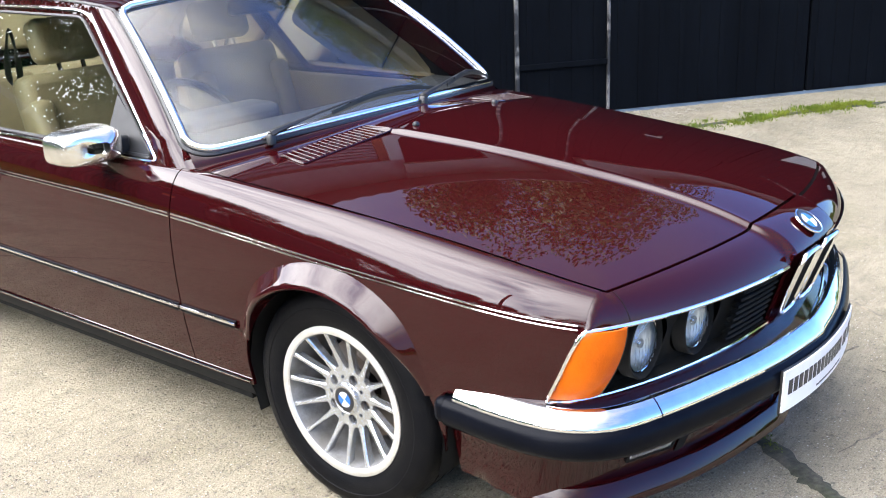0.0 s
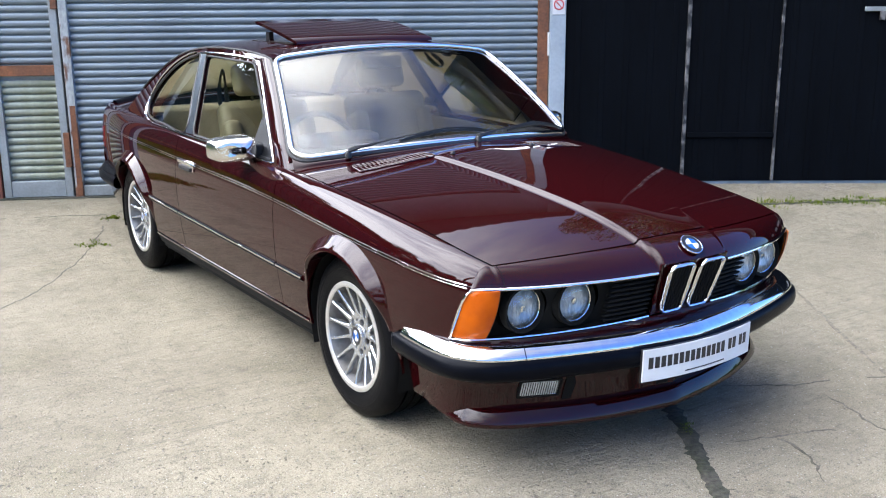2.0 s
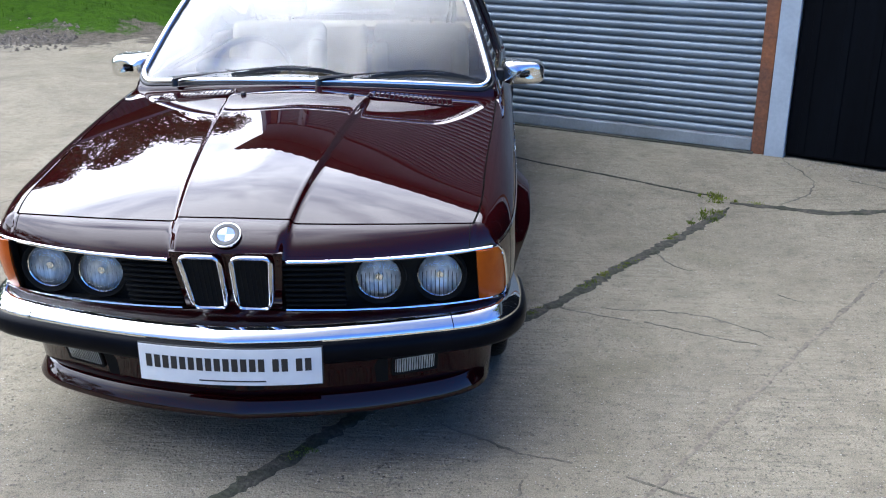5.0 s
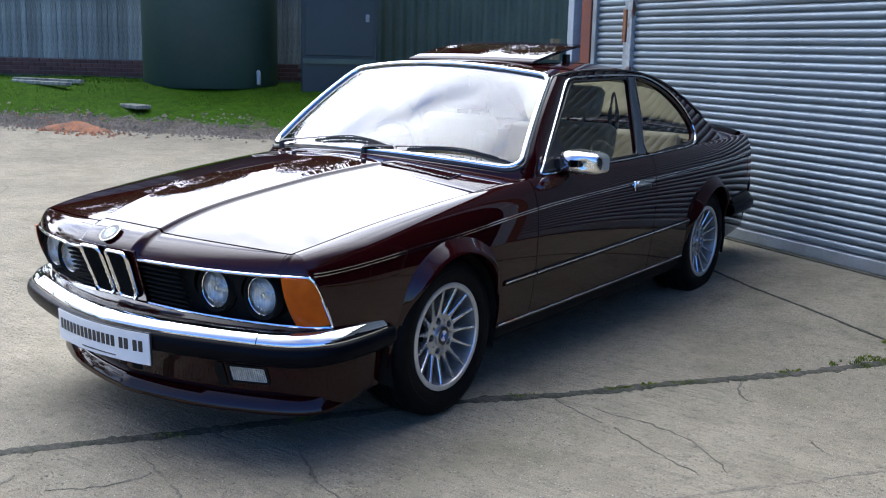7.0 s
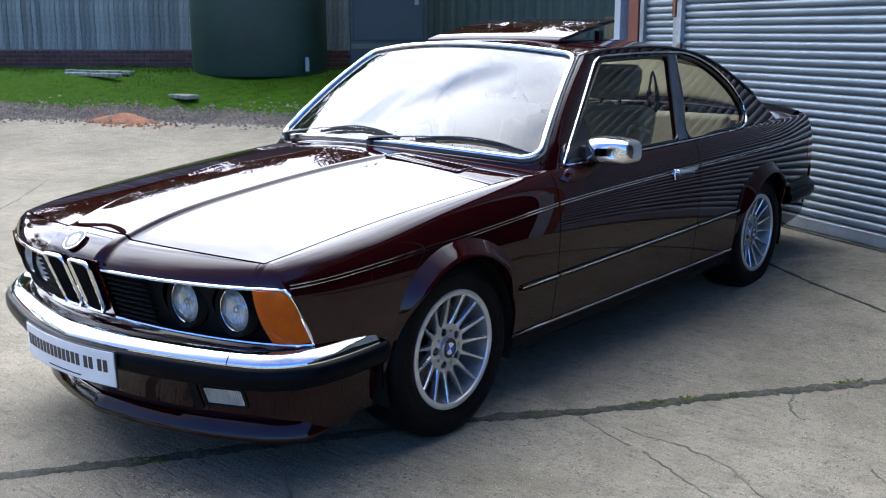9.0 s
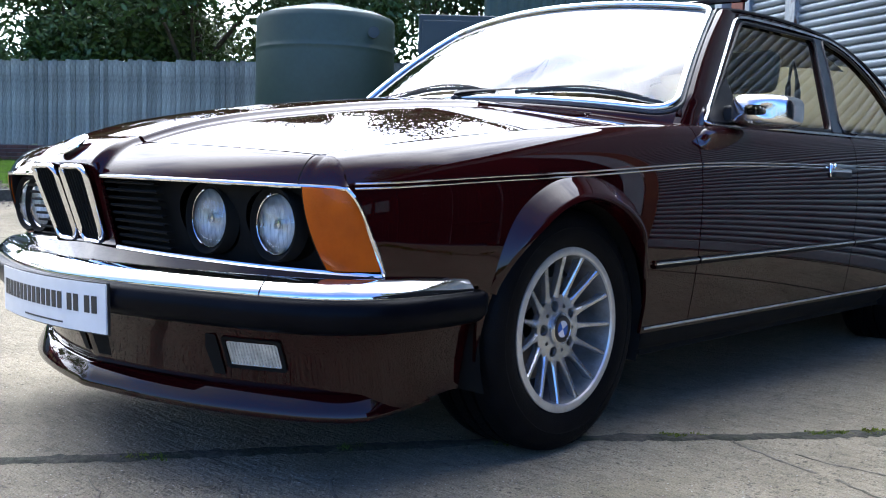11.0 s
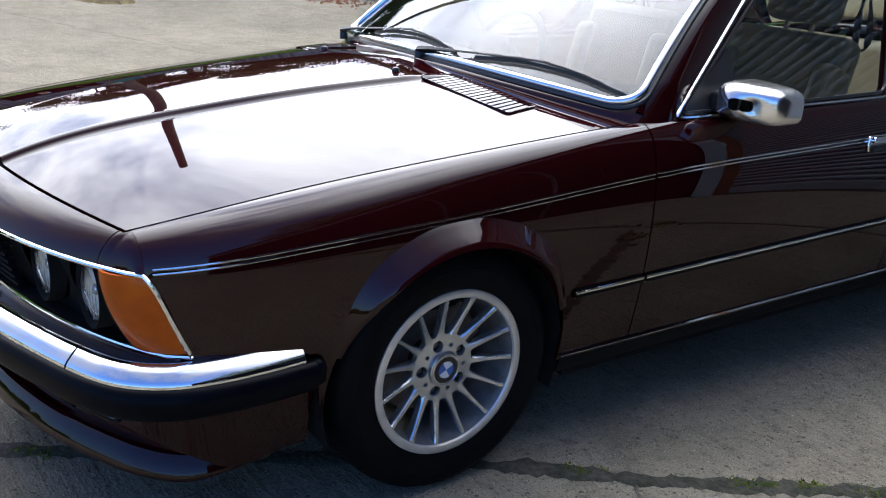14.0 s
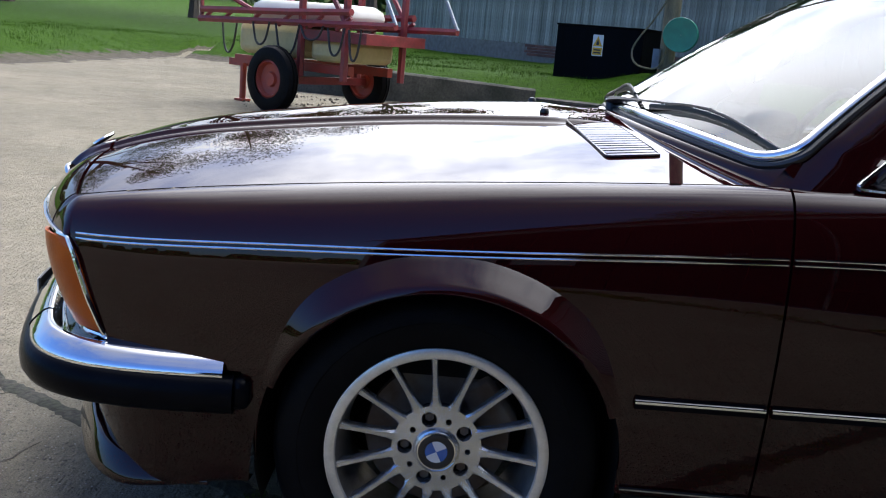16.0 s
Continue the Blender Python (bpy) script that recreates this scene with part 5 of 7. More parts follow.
for side in (1, -1):
    side_panel("front_wing", -0.714, 0.5935, side)
    side_panel("door", 0.5985, 1.7935, side)
    quarter = side_panel("rear_quarter", 1.7985, 3.62, side)
    # dark shut lines behind the gaps
    for y in (0.596, 1.796):
        bm = bmesh.new()
        rows = [[(side * (flank(y, z) - 0.013), y - d, z) for z in lin(0.28, 0.75, 8)] for d in (-0.01, 0.01)]
        sheet(rows, bm)
        rows = [[(side * (upper(y, th)[0] - 0.013), y - d, upper(y, th)[1] - 0.010) for th in lin(0, 1, 8)] for d in (-0.01, 0.01)]
        sheet(rows, bm)
        part("shut_line", bm, MATT, car)
    # flared lips round the wheel openings
    for hub in (FRONT_HUB, REAR_HUB):
        rows = []
        lo, hi = (14, 172) if hub else (20, 160)
        for k in range(49):
            a = radians(lo + (hi - lo) * k / 48)
            fade = smoothstep(0, 12, min(k, 48 - k))
            row = []
            for r, out in ((ARCH_R - 0.012, -0.020), (ARCH_R - 0.012, 0.026), (ARCH_R - 0.0105, 0.039), (ARCH_R - 0.005, 0.0450), (ARCH_R + 0.002, 0.0440), (ARCH_R + 0.010, 0.0375), (ARCH_R + 0.026, 0.0225), (ARCH_R + 0.042, 0.0080), (ARCH_R + 0.049, 0.0020), (ARCH_R + 0.054, -0.003)):
                r = ARCH_R + (r - ARCH_R) * (0.25 + 0.75 * fade) if r > ARCH_R else r
                y, z = hub + r * math.cos(a), HUB_Z + r * math.sin(a)
                z = max(z, 0.262)
                base = flank(y, min(z, crease_z(y)))
                row.append((side * (base + out * (0.10 + 0.90 * fade)), y, z))
            rows.append(row)
        part("wheel_arch_lip", tidy(sheet(rows)), PAINT, quarter if hub else car, angle=40)
        # dark liner inside the opening
        rows = [[(side * x, hub + (ARCH_R + 0.004) * math.cos(radians(a)), HUB_Z + (ARCH_R + 0.004) * math.sin(radians(a))) for a in range(-20, 201, 10)] for x in (0.52, 0.70, 0.80)]
        part("wheel_arch_liner", sheet(rows), MATT, car)
    # mouldings: pinstripe, rubbing strip and sill strip
    bm = bmesh.new()
    for a, b in ((-0.70, 0.590), (0.602, 1.790), (1.802, 3.50)):
        for dz in (0.004, -0.006):
            pts = [(side * (upper(y, 0.0)[0] + 0.001), y, crease_z(y) + dz) for y in lin(a, b, 30)]
            tube(pts, 0.0017, bm, sides=6, r2=0.0023)
    part("pinstripe_moulding", bm, CHROME, car, "thin bright double pinstripe")
    for a, b in ((0.352, 0.590), (0.602, 1.790), (1.802, 2.275)):
        bm = bmesh.new()
        trim_z = spline((0.35, 0.468), (2.3, 0.492))
        rows = [[(side * (flank(y, trim_z(y)) + o), y, trim_z(y) + dz) for o, dz in ((0.0, 0.012), (0.007, 0.010), (0.010, 0.004), (0.010, -0.005), (0.007, -0.011), (0.0, -0.013))] for y in lin(a, b, 14)]
        strip = part("rubbing_strip", sheet(rows), RUBBER, car, "black rubbing strip")
        bm = tube([(side * (flank(y, trim_z(y)) + 0.0085), y, trim_z(y) + 0.003) for y in lin(a, b, 14)], 0.0035, sides=8, r2=0.0045)
        part("bright_insert", bm, CHROME, strip, "narrow chrome insert")
    bm = tube([(side * (flank(y, 0.286) + 0.004), y, 0.286) for y in lin(0.35, 2.275, 24)], 0.003, sides=6, r2=0.0042)
    part("sill_strip", bm, CHROME, car, "chrome sill strip")
    rows = [[(side * x, y, z) for x, z in ((flank(y, 0.27), 0.270), (flank(y, 0.27) - 0.012, 0.235), (flank(y, 0.27) - 0.05, 0.205), (0.60, 0.195))] for y in lin(0.355, 2.272, 10)]
    part("sill", sheet(rows), MATT, car, "dark lower sill")

# bonnet
hood_mid = spline((-0.90, 0.737), (-0.842, 0.763), (-0.7, 0.811), (-0.45, 0.860), (-0.1, 0.908), (0.15, 0.930), (0.40, 0.949))
ridge_x = lambda y: 0.162 + 0.105 * (y + 0.86) / 1.1  # noqa: E731
seam_y = lambda x: -0.842 + 0.262 * abs(x) ** 2  # noqa: E731  front edge of the bonnet
hood_back = lambda x: 0.345 + 0.217 * (x / 0.752) ** 2  # noqa: E731


def hood_z(x, y):
    e = belt_x(y)
    u = min(abs(x) / e, 1.0)
    z = belt_z(y) + (hood_mid(y) - belt_z(y)) * (1 - u**1.6)
    s = (ridge_x(y) - abs(x)) / 0.010
    step = 1 / (1 + math.exp(-3.4 * max(-6.0, min(6.0, s))))
    fade = min(1.0, max(0.0, (0.32 - y) / 0.12))
    return z + (0.0125 * step + 0.002 * math.exp(-(s**2) * 0.8)) * fade


def hood_xs(y):
    e, r = belt_x(y) - 0.0055, ridge_x(y)
    half = lin(0, r - 0.021, 7)[:-1] + lin(r - 0.021, r + 0.021, 15) + lin(r + 0.021, e, 17)[1:]
    return [-x for x in reversed(half[1:])] + half


rows = []
for v in lin(0, 1, 46):
    row = []
    n = len(hood_xs(0))
    for k in range(n):
        y = seam_y(0) + (hood_back(0) - seam_y(0)) * v
        for _ in range(3):
            x = hood_xs(y)[k]
            y = seam_y(x) + (hood_back(x) - seam_y(x)) * v
        row.append((x, y, hood_z(x, y)))
    rows.append(row)
# turned-down edge
rows.insert(0, [(x, y + 0.002, z - 0.016) for x, y, z in rows[0]])
part("bonnet", tidy(sheet(rows)), PAINT, car, "long bonnet with two raised ridges", angle=60)
bm = sheet([[(x, seam_y(x) + d, hood_z(min(abs(x), 0.66), seam_y(min(abs(x), 0.66)) + d) - 0.016) for x in lin(-0.68, 0.68, 41)] for d in (-0.022, 0.02)])
part("bonnet_gap", bm, MATT, car)
for side in (1, -1):
    bm = sheet([[(side * (belt_x(y) + d), y, belt_z(y) - 0.012) for y in lin(-0.72, 0.55, 30)] for d in (-0.016, -0.0005)])
    part("bonnet_side_gap", bm, MATT, car)

# nose panel between bonnet and grille
grille_y = lambda x: -0.947 + 0.34 * x * x + 0.16 * x**6  # noqa: E731
grille_z = lambda x: 0.682 - 0.010 * (abs(x) / 0.75) ** 2  # noqa: E731
low_y = lambda x: -0.895 + 0.345 * x * x + 0.4 * abs(x) ** 10  # noqa: E731
low_z = lambda x: 0.520 - 0.041 * abs(x)  # noqa: E731
rows = []
half = lin(0, 0.125, 8)[:-1] + lin(0.125, 0.190, 21) + lin(0.190, 0.670, 24)[1:] + lin(0.670, 0.755, 16)[1:]
xs = [-x for x in reversed(half[1:])] + half
for v in lin(0, 1, 14):
    row = []
    for x in xs:
        ax = abs(x)
        if ax < 0.684:
            top = Vector((x, seam_y(x) - 0.0085, hood_z(x, seam_y(x)) - 0.002))
        else:
            th = 1.0
            for _ in range(40):
                if upper(-0.714, th)[0] >= ax or th <= 0:
                    break
                th -= 0.025
            top = Vector((x, -0.7145, upper(-0.714, max(th, 0))[1]))
        bot = Vector((x, grille_y(x), grille_z(x)))
        if ax < 0.170:
            bot = bot.lerp(Vector((x, -0.957 + 0.3 * ax * ax, 0.706)), smoothstep(0.164, 0.140, ax))
        a = v * math.pi / 2
        p = Vector((x, top.y + (bot.y - top.y) * math.sin(a) ** 0.9, top.z + (bot.z - top.z) * (1 - math.cos(a)) ** 0.9))
        p = p.lerp(top.lerp(bot, v), 0.42)
        row.append(p)
    rows.append(row)
part("nose_panel", tidy(sheet(rows)), PAINT, car, solid=0.008, angle=60)
for k in (xs.index(0.670), xs.index(-0.670)):
    part("nose_joint", tube([row[k] + Vector((0, -0.0002, 0.0002)) for row in rows], 0.0010, sides=5), MATT, car)
# panel round the kidneys
rows = [[(x, -0.957 + 0.3 * x * x + 0.063 * k, 0.707 - 0.190 * k) for x in lin(-0.158 + 0.02 * k, 0.158 - 0.02 * k, 13)] for k in lin(0, 1, 8)]
part("grille_surround", sheet(rows), PAINT, car, solid=0.008)

# lamps' recess and grille slats
for side in (1, -1):
    def behind(x, z, s=side):
        k = (grille_z(x) - z) / (grille_z(x) - low_z(x))
        return Vector((s * x, grille_y(x) * (1 - k) + low_y(x) * k + 0.048, z))
    ring = [(x, grille_z(x)) for x in lin(0.135, 0.74, 30)] + [(x, low_z(x)) for x in lin(0.74, 0.135, 30)]
    eyes = [[(cx + 0.079 * math.cos(2 * math.pi * j / 36), cz + min(0.079, cz - low_z(cx) - 0.003) * math.sin(2 * math.pi * j / 36)) for j in range(36)] for cx, cz in ((0.409, 0.592), (0.584, 0.586))]
    back_panel = part("grille_backing", plate(ring, eyes, behind), MATT, car, "black grille backing")
    for edge_y, edge_z in ((grille_y, grille_z), (low_y, low_z)):
        part("grille_shelf", sheet([[(side * x, edge_y(x) + d, edge_z(x)) for x in lin(0.135, 0.70, 20)] for d in (0.0, 0.052)]), MATT, back_panel)
    for k in lin(0.09, 0.93, 9):
        for x0, x1 in ((0.150, 0.318),):
            pts = [(side * x, (grille_y(x) * (1 - k) + low_y(x) * k) + 0.012, grille_z(x) * (1 - k) + low_z(x) * k) for x in lin(x0, x1, 8)]
            rows = [[(p[0], p[1] + dy, p[2] + dz) for dy, dz in ((0.018, 0.002), (0.0, 0.0035), (-0.003, 0.0), (0.0, -0.0035), (0.018, -0.002))] for p in pts]
            part("grille_slat", sheet(rows), MATT, back_panel)
    # chrome lines above and below, and round the indicator
    top = [(side * x, grille_y(x) - 0.003, grille_z(x) - 0.003) for x in lin(0.166, 0.735, 22)]
    corner = [(side * x, y, z) for x, y, z in ((0.752, -0.7185, 0.668), (0.765, -0.706, 0.650), (0.7745, -0.690, 0.615), (0.781, -0.668, 0.56), (0.782, -0.640, 0.500), (0.776, -0.632, 0.487))]
    bottom = [(side * x, low_y(x) - 0.003, low_z(x) + 0.002) for x in lin(0.755, 0.150, 24)]
    bm = tube(top + smooth_loop(corner, 3, False) + bottom, 0.0045, sides=8, r2=0.005)
    part("lamp_surround", bm, CHROME, car, "bright lamp surround")
    # apron strip between the lower chrome line and the bumper
    rows = [[(side * x, low_y(x) - 0.002 + 0.014 * k, low_z(x) - 0.004 - 0.047 * k) for x in lin(0.0, 0.775, 28)] for k in lin(0, 1, 4)]
    part("front_apron", sheet(rows), PAINT, car, solid=0.006)
    # indicator
    outer = smooth_loop([(0.750, -0.716, 0.666), (0.763, -0.703, 0.648), (0.772, -0.687, 0.613), (0.778, -0.665, 0.56), (0.777, -0.640, 0.497)], 4, False)
    inner = [Vector((0.690 + 0.012 * k, -0.783 + 0.060 * k**1.9, 0.670 - 0.172 * k)) for k in lin(0, 1, len(outer))]
    rows = []
    for a, b in zip(inner, outer):
        row = []
        for s in lin(0, 1, 8):
            p = a.lerp(b, s)
            bulge = 0.013 * math.sin(math.pi * s) ** 0.7
            row.append((side * (p.x + bulge * 0.6), p.y - bulge, p.z))
        rows.append(row)
    part("indicator", sheet(rows), AMBER, car, "amber wrap-round indicator lens", solid=0.006)
    bm = bmesh.new()
    sheet([[(side * (p.x - 0.001), p.y + d, p.z) for p in inner] for d in (-0.002, 0.05)], bm)
    part("indicator_edge", bm, TRIM, car)
    # twin round headlamps
    for cx, cy, cz in ((0.584, -0.772, 0.588), (0.409, -0.820, 0.594)):
        bm = lathe([(0.030, 0.0800), (-0.003, 0.0800), (-0.005, 0.0780), (0.002, 0.070), (0.006, 0.067), (0.012, 0.0655)], 40, "y", centre=(side * cx, cy, cz))
        bezel = part("headlamp_bezel", bm, MATT, car, "black headlamp bezel")
        bm = lathe([(0.010, 0.0670), (0.004, 0.0655), (0.006, 0.0630)], 40, "y", centre=(side * cx, cy, cz))
        part("lamp_ring", bm, CHROME, bezel, "thin bright ring")
        bm = lathe([(0.0065, 0.0645), (-0.001, 0.057), (-0.007, 0.043), (-0.010, 0.024), (-0.0115, 0.0005)], 40, "y", centre=(side * cx, cy, cz))
        part("lens", bm, LENS, bezel, "clear round headlamp lens")
        bm = lathe([(0.007, 0.0640), (0.017, 0.053), (0.025, 0.037), (0.029, 0.020), (0.030, 0.0005)], 40, "y", centre=(side * cx, cy, cz))
        part("reflector", bm, REFLECTOR, bezel, "silvered reflector bowl")
        bm = lathe([(0.030, 0.013), (0.012, 0.013), (0.008, 0.010), (0.007, 0.0005)], 16, "y", centre=(side * cx, cy, cz))
        part("bulb_shield", bm, CHROME, bezel)
        bm = bmesh.new()
        for k in range(-4, 5):
            h = math.sqrt(0.058**2 - (0.0125 * k) ** 2)
            tube([(side * cx + 0.0125 * k, cy - 0.0085 + 2.2 * (w * w + (0.0125 * k) ** 2), cz + w) for w in lin(-h, h * 0.35, 9)], 0.0011, bm, sides=4)
        part("lens_flutes", bm, LENS, bezel)
# kidneys
for side in (1, -1):
    ring = rounded([(0.014, 0.524), (0.112, 0.524), (0.128, 0.698), (0.018, 0.698)], 0.026, 5)
    loop = [(side * x, -0.966 + 0.056 * (0.70 - z) / 0.16, z) for x, z in ring]
    frame_k = part("kidney_grille", tube(loop, 0.0085, sides=10, r2=0.0065, closed=True), CHROME, car, "chrome-framed kidney grille")
    part("kidney_backing", plate(ring, [], lambda u, w, s=side: Vector((s * u, -0.9625 + 0.056 * (0.70 - w) / 0.16, w))), MATT, frame_k)
    for k in range(7):
        u = side * (0.026 + 0.0135 * k)
        bm = tube([(u, -0.9645 + 0.056 * (0.70 - z) / 0.16, z) for z in (0.690, 0.612, 0.532)], 0.0022, sides=5)
        part("kidney_bar", bm, MATT, frame_k)

# bonnet emblem: black ring, quartered disc
tilt = Matrix.Translation((0, -0.917, 0.7470)) @ Matrix.Rotation(radians(36), 4, "X")


def emblem(r, m, parent, deep=False):
    """A round badge in plain quarters."""
    bm = lathe([(0.0, r), (0.003, r), (0.004, r * 0.95), (0.004, r * 0.62), (0.0035, r * 0.6), (0.0035, 0.0004)], 32, "z")
    bm.transform(m)
    b = part("emblem", bm, BLACK, parent, "round black-rimmed emblem with blue and white quarters")
    b = parent if deep else b
    bm = lathe([(0.0, r * 1.04), (0.0038, r * 1.02), (0.0042, r * 0.97), (0.003, r * 0.95)], 32, "z")
    bm.transform(m)
    part("emblem_rim", bm, CHROME, b)
    for q in range(4):
        bm = bmesh.new()
        c = bm.verts.new((0, 0, 0.0046))
        arc = [bm.verts.new((r * 0.6 * math.cos(radians(90 * q + 10 * k)), r * 0.6 * math.sin(radians(90 * q + 10 * k)), 0.0046)) for k in range(10)]
        for a, d in zip(arc, arc[1:]):
            bm.faces.new((c, a, d))
        bm.transform(m)
        part("emblem_quarter", bm, PLAINWHITE if q % 2 else BLUE, b)


emblem(0.040, tilt @ Matrix.Translation((0, -0.006, 0.007)), car)

# bumpers
front_line = smooth_loop([(0.798, -0.385, 0), (0.806, -0.50, 0), (0.804, -0.60, 0), (0.786, -0.684, 0), (0.730, -0.760, 0), (0.62, -0.815, 0), (0.40, -0.885, 0), (0.2, -0.933, 0), (0.0, -0.958, 0)], 4, False)
rear_line = smooth_loop([(0.785, 3.02, 0), (0.780, 3.25, 0), (0.755, 3.45, 0), (0.70, 3.57, 0), (0.60, 3.62, 0), (0.3, 3.66, 0), (0.0, 3.67, 0)], 4, False)


def whole(line):
    return list(line) + [Vector((-p.x, p.y, p.z)) for p in reversed(line[:-1])]


def swept(line, profile):
    """Offsets (outward, height) along a plan line, outward being away from the car's middle."""
    rows, n = [], len(line)
    for i, p in enumerate(line):
        d = (line[min(i + 1, n - 1)] - line[max(i - 1, 0)]).normalized()
        out = Vector((d.y, -d.x, 0))
        if out.dot(Vector((p.x, p.y - 1.3, 0))) < 0:
            out = -out
        rows.append([(p.x + out.x * o, p.y + out.y * o, z) for o, z in profile])
    return rows


for line, name in ((front_line, "front_bumper"), (rear_line, "rear_bumper")):
    dz = 0 if line is front_line else 0.045
    full = whole(line)
    rubber = part(name, sheet(swept(full, [(o, z + dz) for o, z in ((-0.05, 0.446), (0.026, 0.447), (0.036, 0.443), (0.045, 0.431), (0.048, 0.412), (0.046, 0.395), (0.038, 0.382), (0.018, 0.372), (-0.05, 0.368))])), RUBBER, car, "black rubber bumper face")
    chrome_rows = swept(full[1:-1], [(o, z + dz) for o, z in ((-0.075, 0.470), (-0.016, 0.4830), (-0.008, 0.4845), (-0.001, 0.4825), (0.012, 0.472), (0.0225, 0.461), (0.0270, 0.455), (0.0287, 0.450), (0.0285, 0.4445))])
    part("bumper_chrome", sheet(chrome_rows), CHROME if line is front_line else RUBBER, rubber, "bright chrome bumper top", angle=60)
    if line is front_line:
        for side in (1, -1):
            row = min(chrome_rows, key=lambda r, s=side: abs(r[4][0] - s * 0.64) + (r[4][1] > -0.6))
            part("bumper_joint", tube([Vector(p) + Vector((0, -0.0004, 0.0004)) for p in row[1:]], 0.0014, sides=5), MATT, rubber)
for side in (1, -1):
    bm = box((side * 0.812 - 0.03, -0.392, 0.384), (side * 0.812 + 0.024, -0.352, 0.446))
    part("bumper_end", bm, RUBBER, car, bevel=0.016)

# front valance with spoiler lip
val = smooth_loop([(0.780, -0.352, 0), (0.774, -0.48, 0), (0.758, -0.59, 0), (0.725, -0.662, 0), (0.665, -0.722, 0), (0.575, -0.774, 0), (0.40, -0.846, 0), (0.2, -0.896, 0), (0.0, -0.925, 0)], 4, False)
full = whole(val)
prof = [(0.004, 0.382), (-0.018, 0.350), (-0.036, 0.305), (-0.056, 0.245), (-0.066, 0.200), (-0.069, 0.178), (-0.080, 0.167), (-0.14, 0.163)]
rows = []
for row in swept(full, prof):
    new_row = []
    for (x, y, z), (o, pz) in zip(row, prof):
        # the sides lean in towards the bottom, and their lower edge rises towards the wheel
        low, back_k = min(1.0, (0.382 - pz) / 0.17), min(1.0, max(0.0, (y + 0.70) / 0.34))
        s = 1 if x > 0 else -1
        new_row.append((x - s * min(0.0, o) * 0.55 * min(1.0, back_k * 2.2), y - 0.012 * low * back_k, max(z, 0.163 + 0.045 * smoothstep(-0.62, -0.36, y))))
    rows.append(new_row)
part("front_valance", tidy(sheet(rows)), PAINT, car, "maroon lower valance", angle=45)
lip_line = [p for p in full if p.y < -0.43]
lip_prof = [(-0.080, 0.2290), (-0.058, 0.2280), (-0.049, 0.2250), (-0.043, 0.2200), (-0.0255, 0.1860), (-0.0215, 0.1760), (-0.0215, 0.1690), (-0.026, 0.1635), (-0.036, 0.161), (-0.10, 0.158)]
lip_rows = []
for p, row in zip(lip_line, swept(lip_line, lip_prof)):
    fade = smoothstep(-0.66, -0.44, p.y)        # the lip sinks into the sides
    lip_rows.append([(x + (-0.014 if x > 0 else 0.014) * fade, y, z + 0.022 * fade * (0.23 - z) / 0.07) for x, y, z in row])
bm = sheet(lip_rows)
for row in (lip_rows[0], lip_rows[-1]):
    bm.faces.new([bm.verts.new(p) for p in row])
part("spoiler_lip", tidy(bm), PAINT, car, "maroon front spoiler lip with a sloping face", angle=45)
for side in (1, -1):
    def val_pt(x, z, proud, s=side):
        y = np.interp(x, [p.x for p in reversed(val)][:24], [p.y for p in reversed(val)][:24])
        inset = np.interp(z, [0.200, 0.245, 0.305, 0.350, 0.382], [0.066, 0.056, 0.036, 0.018, -0.004])
        return Vector((s * x * (1 - inset * 0.3), float(y) + float(inset) - proud, z))
    ring = rounded([(0.455, 0.268), (0.578, 0.268), (0.578, 0.328), (0.455, 0.328)], 0.008, 3)
    fog = part("fog_lamp", plate(ring, [], lambda u, w: val_pt(u, w, -0.001)), LENS, car, "clear rectangular fog lamp", solid=0.004)
    part("fog_reflector", plate(rounded([(0.458, 0.271), (0.575, 0.271), (0.575, 0.325), (0.458, 0.325)], 0.006, 3), [], lambda u, w: val_pt(u, w, 0.003)), REFLECTOR, fog)
    for k in range(16):
        u = 0.462 + 0.0073 * k
        bm = tube([val_pt(u, 0.273, 0.0055), val_pt(u, 0.30, 0.0062), val_pt(u, 0.323, 0.0055)], 0.0015, sides=5)
        part("lens_rib", bm, LENS, fog)
    big = rounded([(0.448, 0.262), (0.585, 0.262), (0.585, 0.334), (0.448, 0.334)], 0.008, 3)
    part("fog_lamp_frame", plate(big, [ring], lambda u, w: val_pt(u, w, 0.0045)), MATT, fog, solid=0.006)
    part("air_intake", plate(rounded([(0.02, 0.243), (0.436, 0.243), (0.436, 0.338), (0.02, 0.338)], 0.004, 2), [], lambda u, w: val_pt(u, w, 0.003)), MATT, car, "black lower air intake")

# number plate: white, with dark bars for its lettering
lean = Matrix.Translation((0.003, -1.006, 0.386)) @ Matrix.Rotation(radians(1.5), 4, "X")
bend = lambda x: 0.42 * x * x  # noqa: E731


def bent(x0, x1, y0, y1, z0, z1):
    """A thin slab that follows the curve of the bumper."""
    n = max(2, int((x1 - x0) / 0.02))
    rows = [[lean @ Vector((x, bend(x) + y, z)) for y, z in ((y0, z0), (y0, z1), (y1, z1), (y1, z0))] for x in lin(x0, x1, n)]
    bm = sheet(rows, closed=True)
    bm.verts.ensure_lookup_table()
    bm.faces.new(bm.verts[:4])
    bm.faces.new(bm.verts[-4:])
    return bm


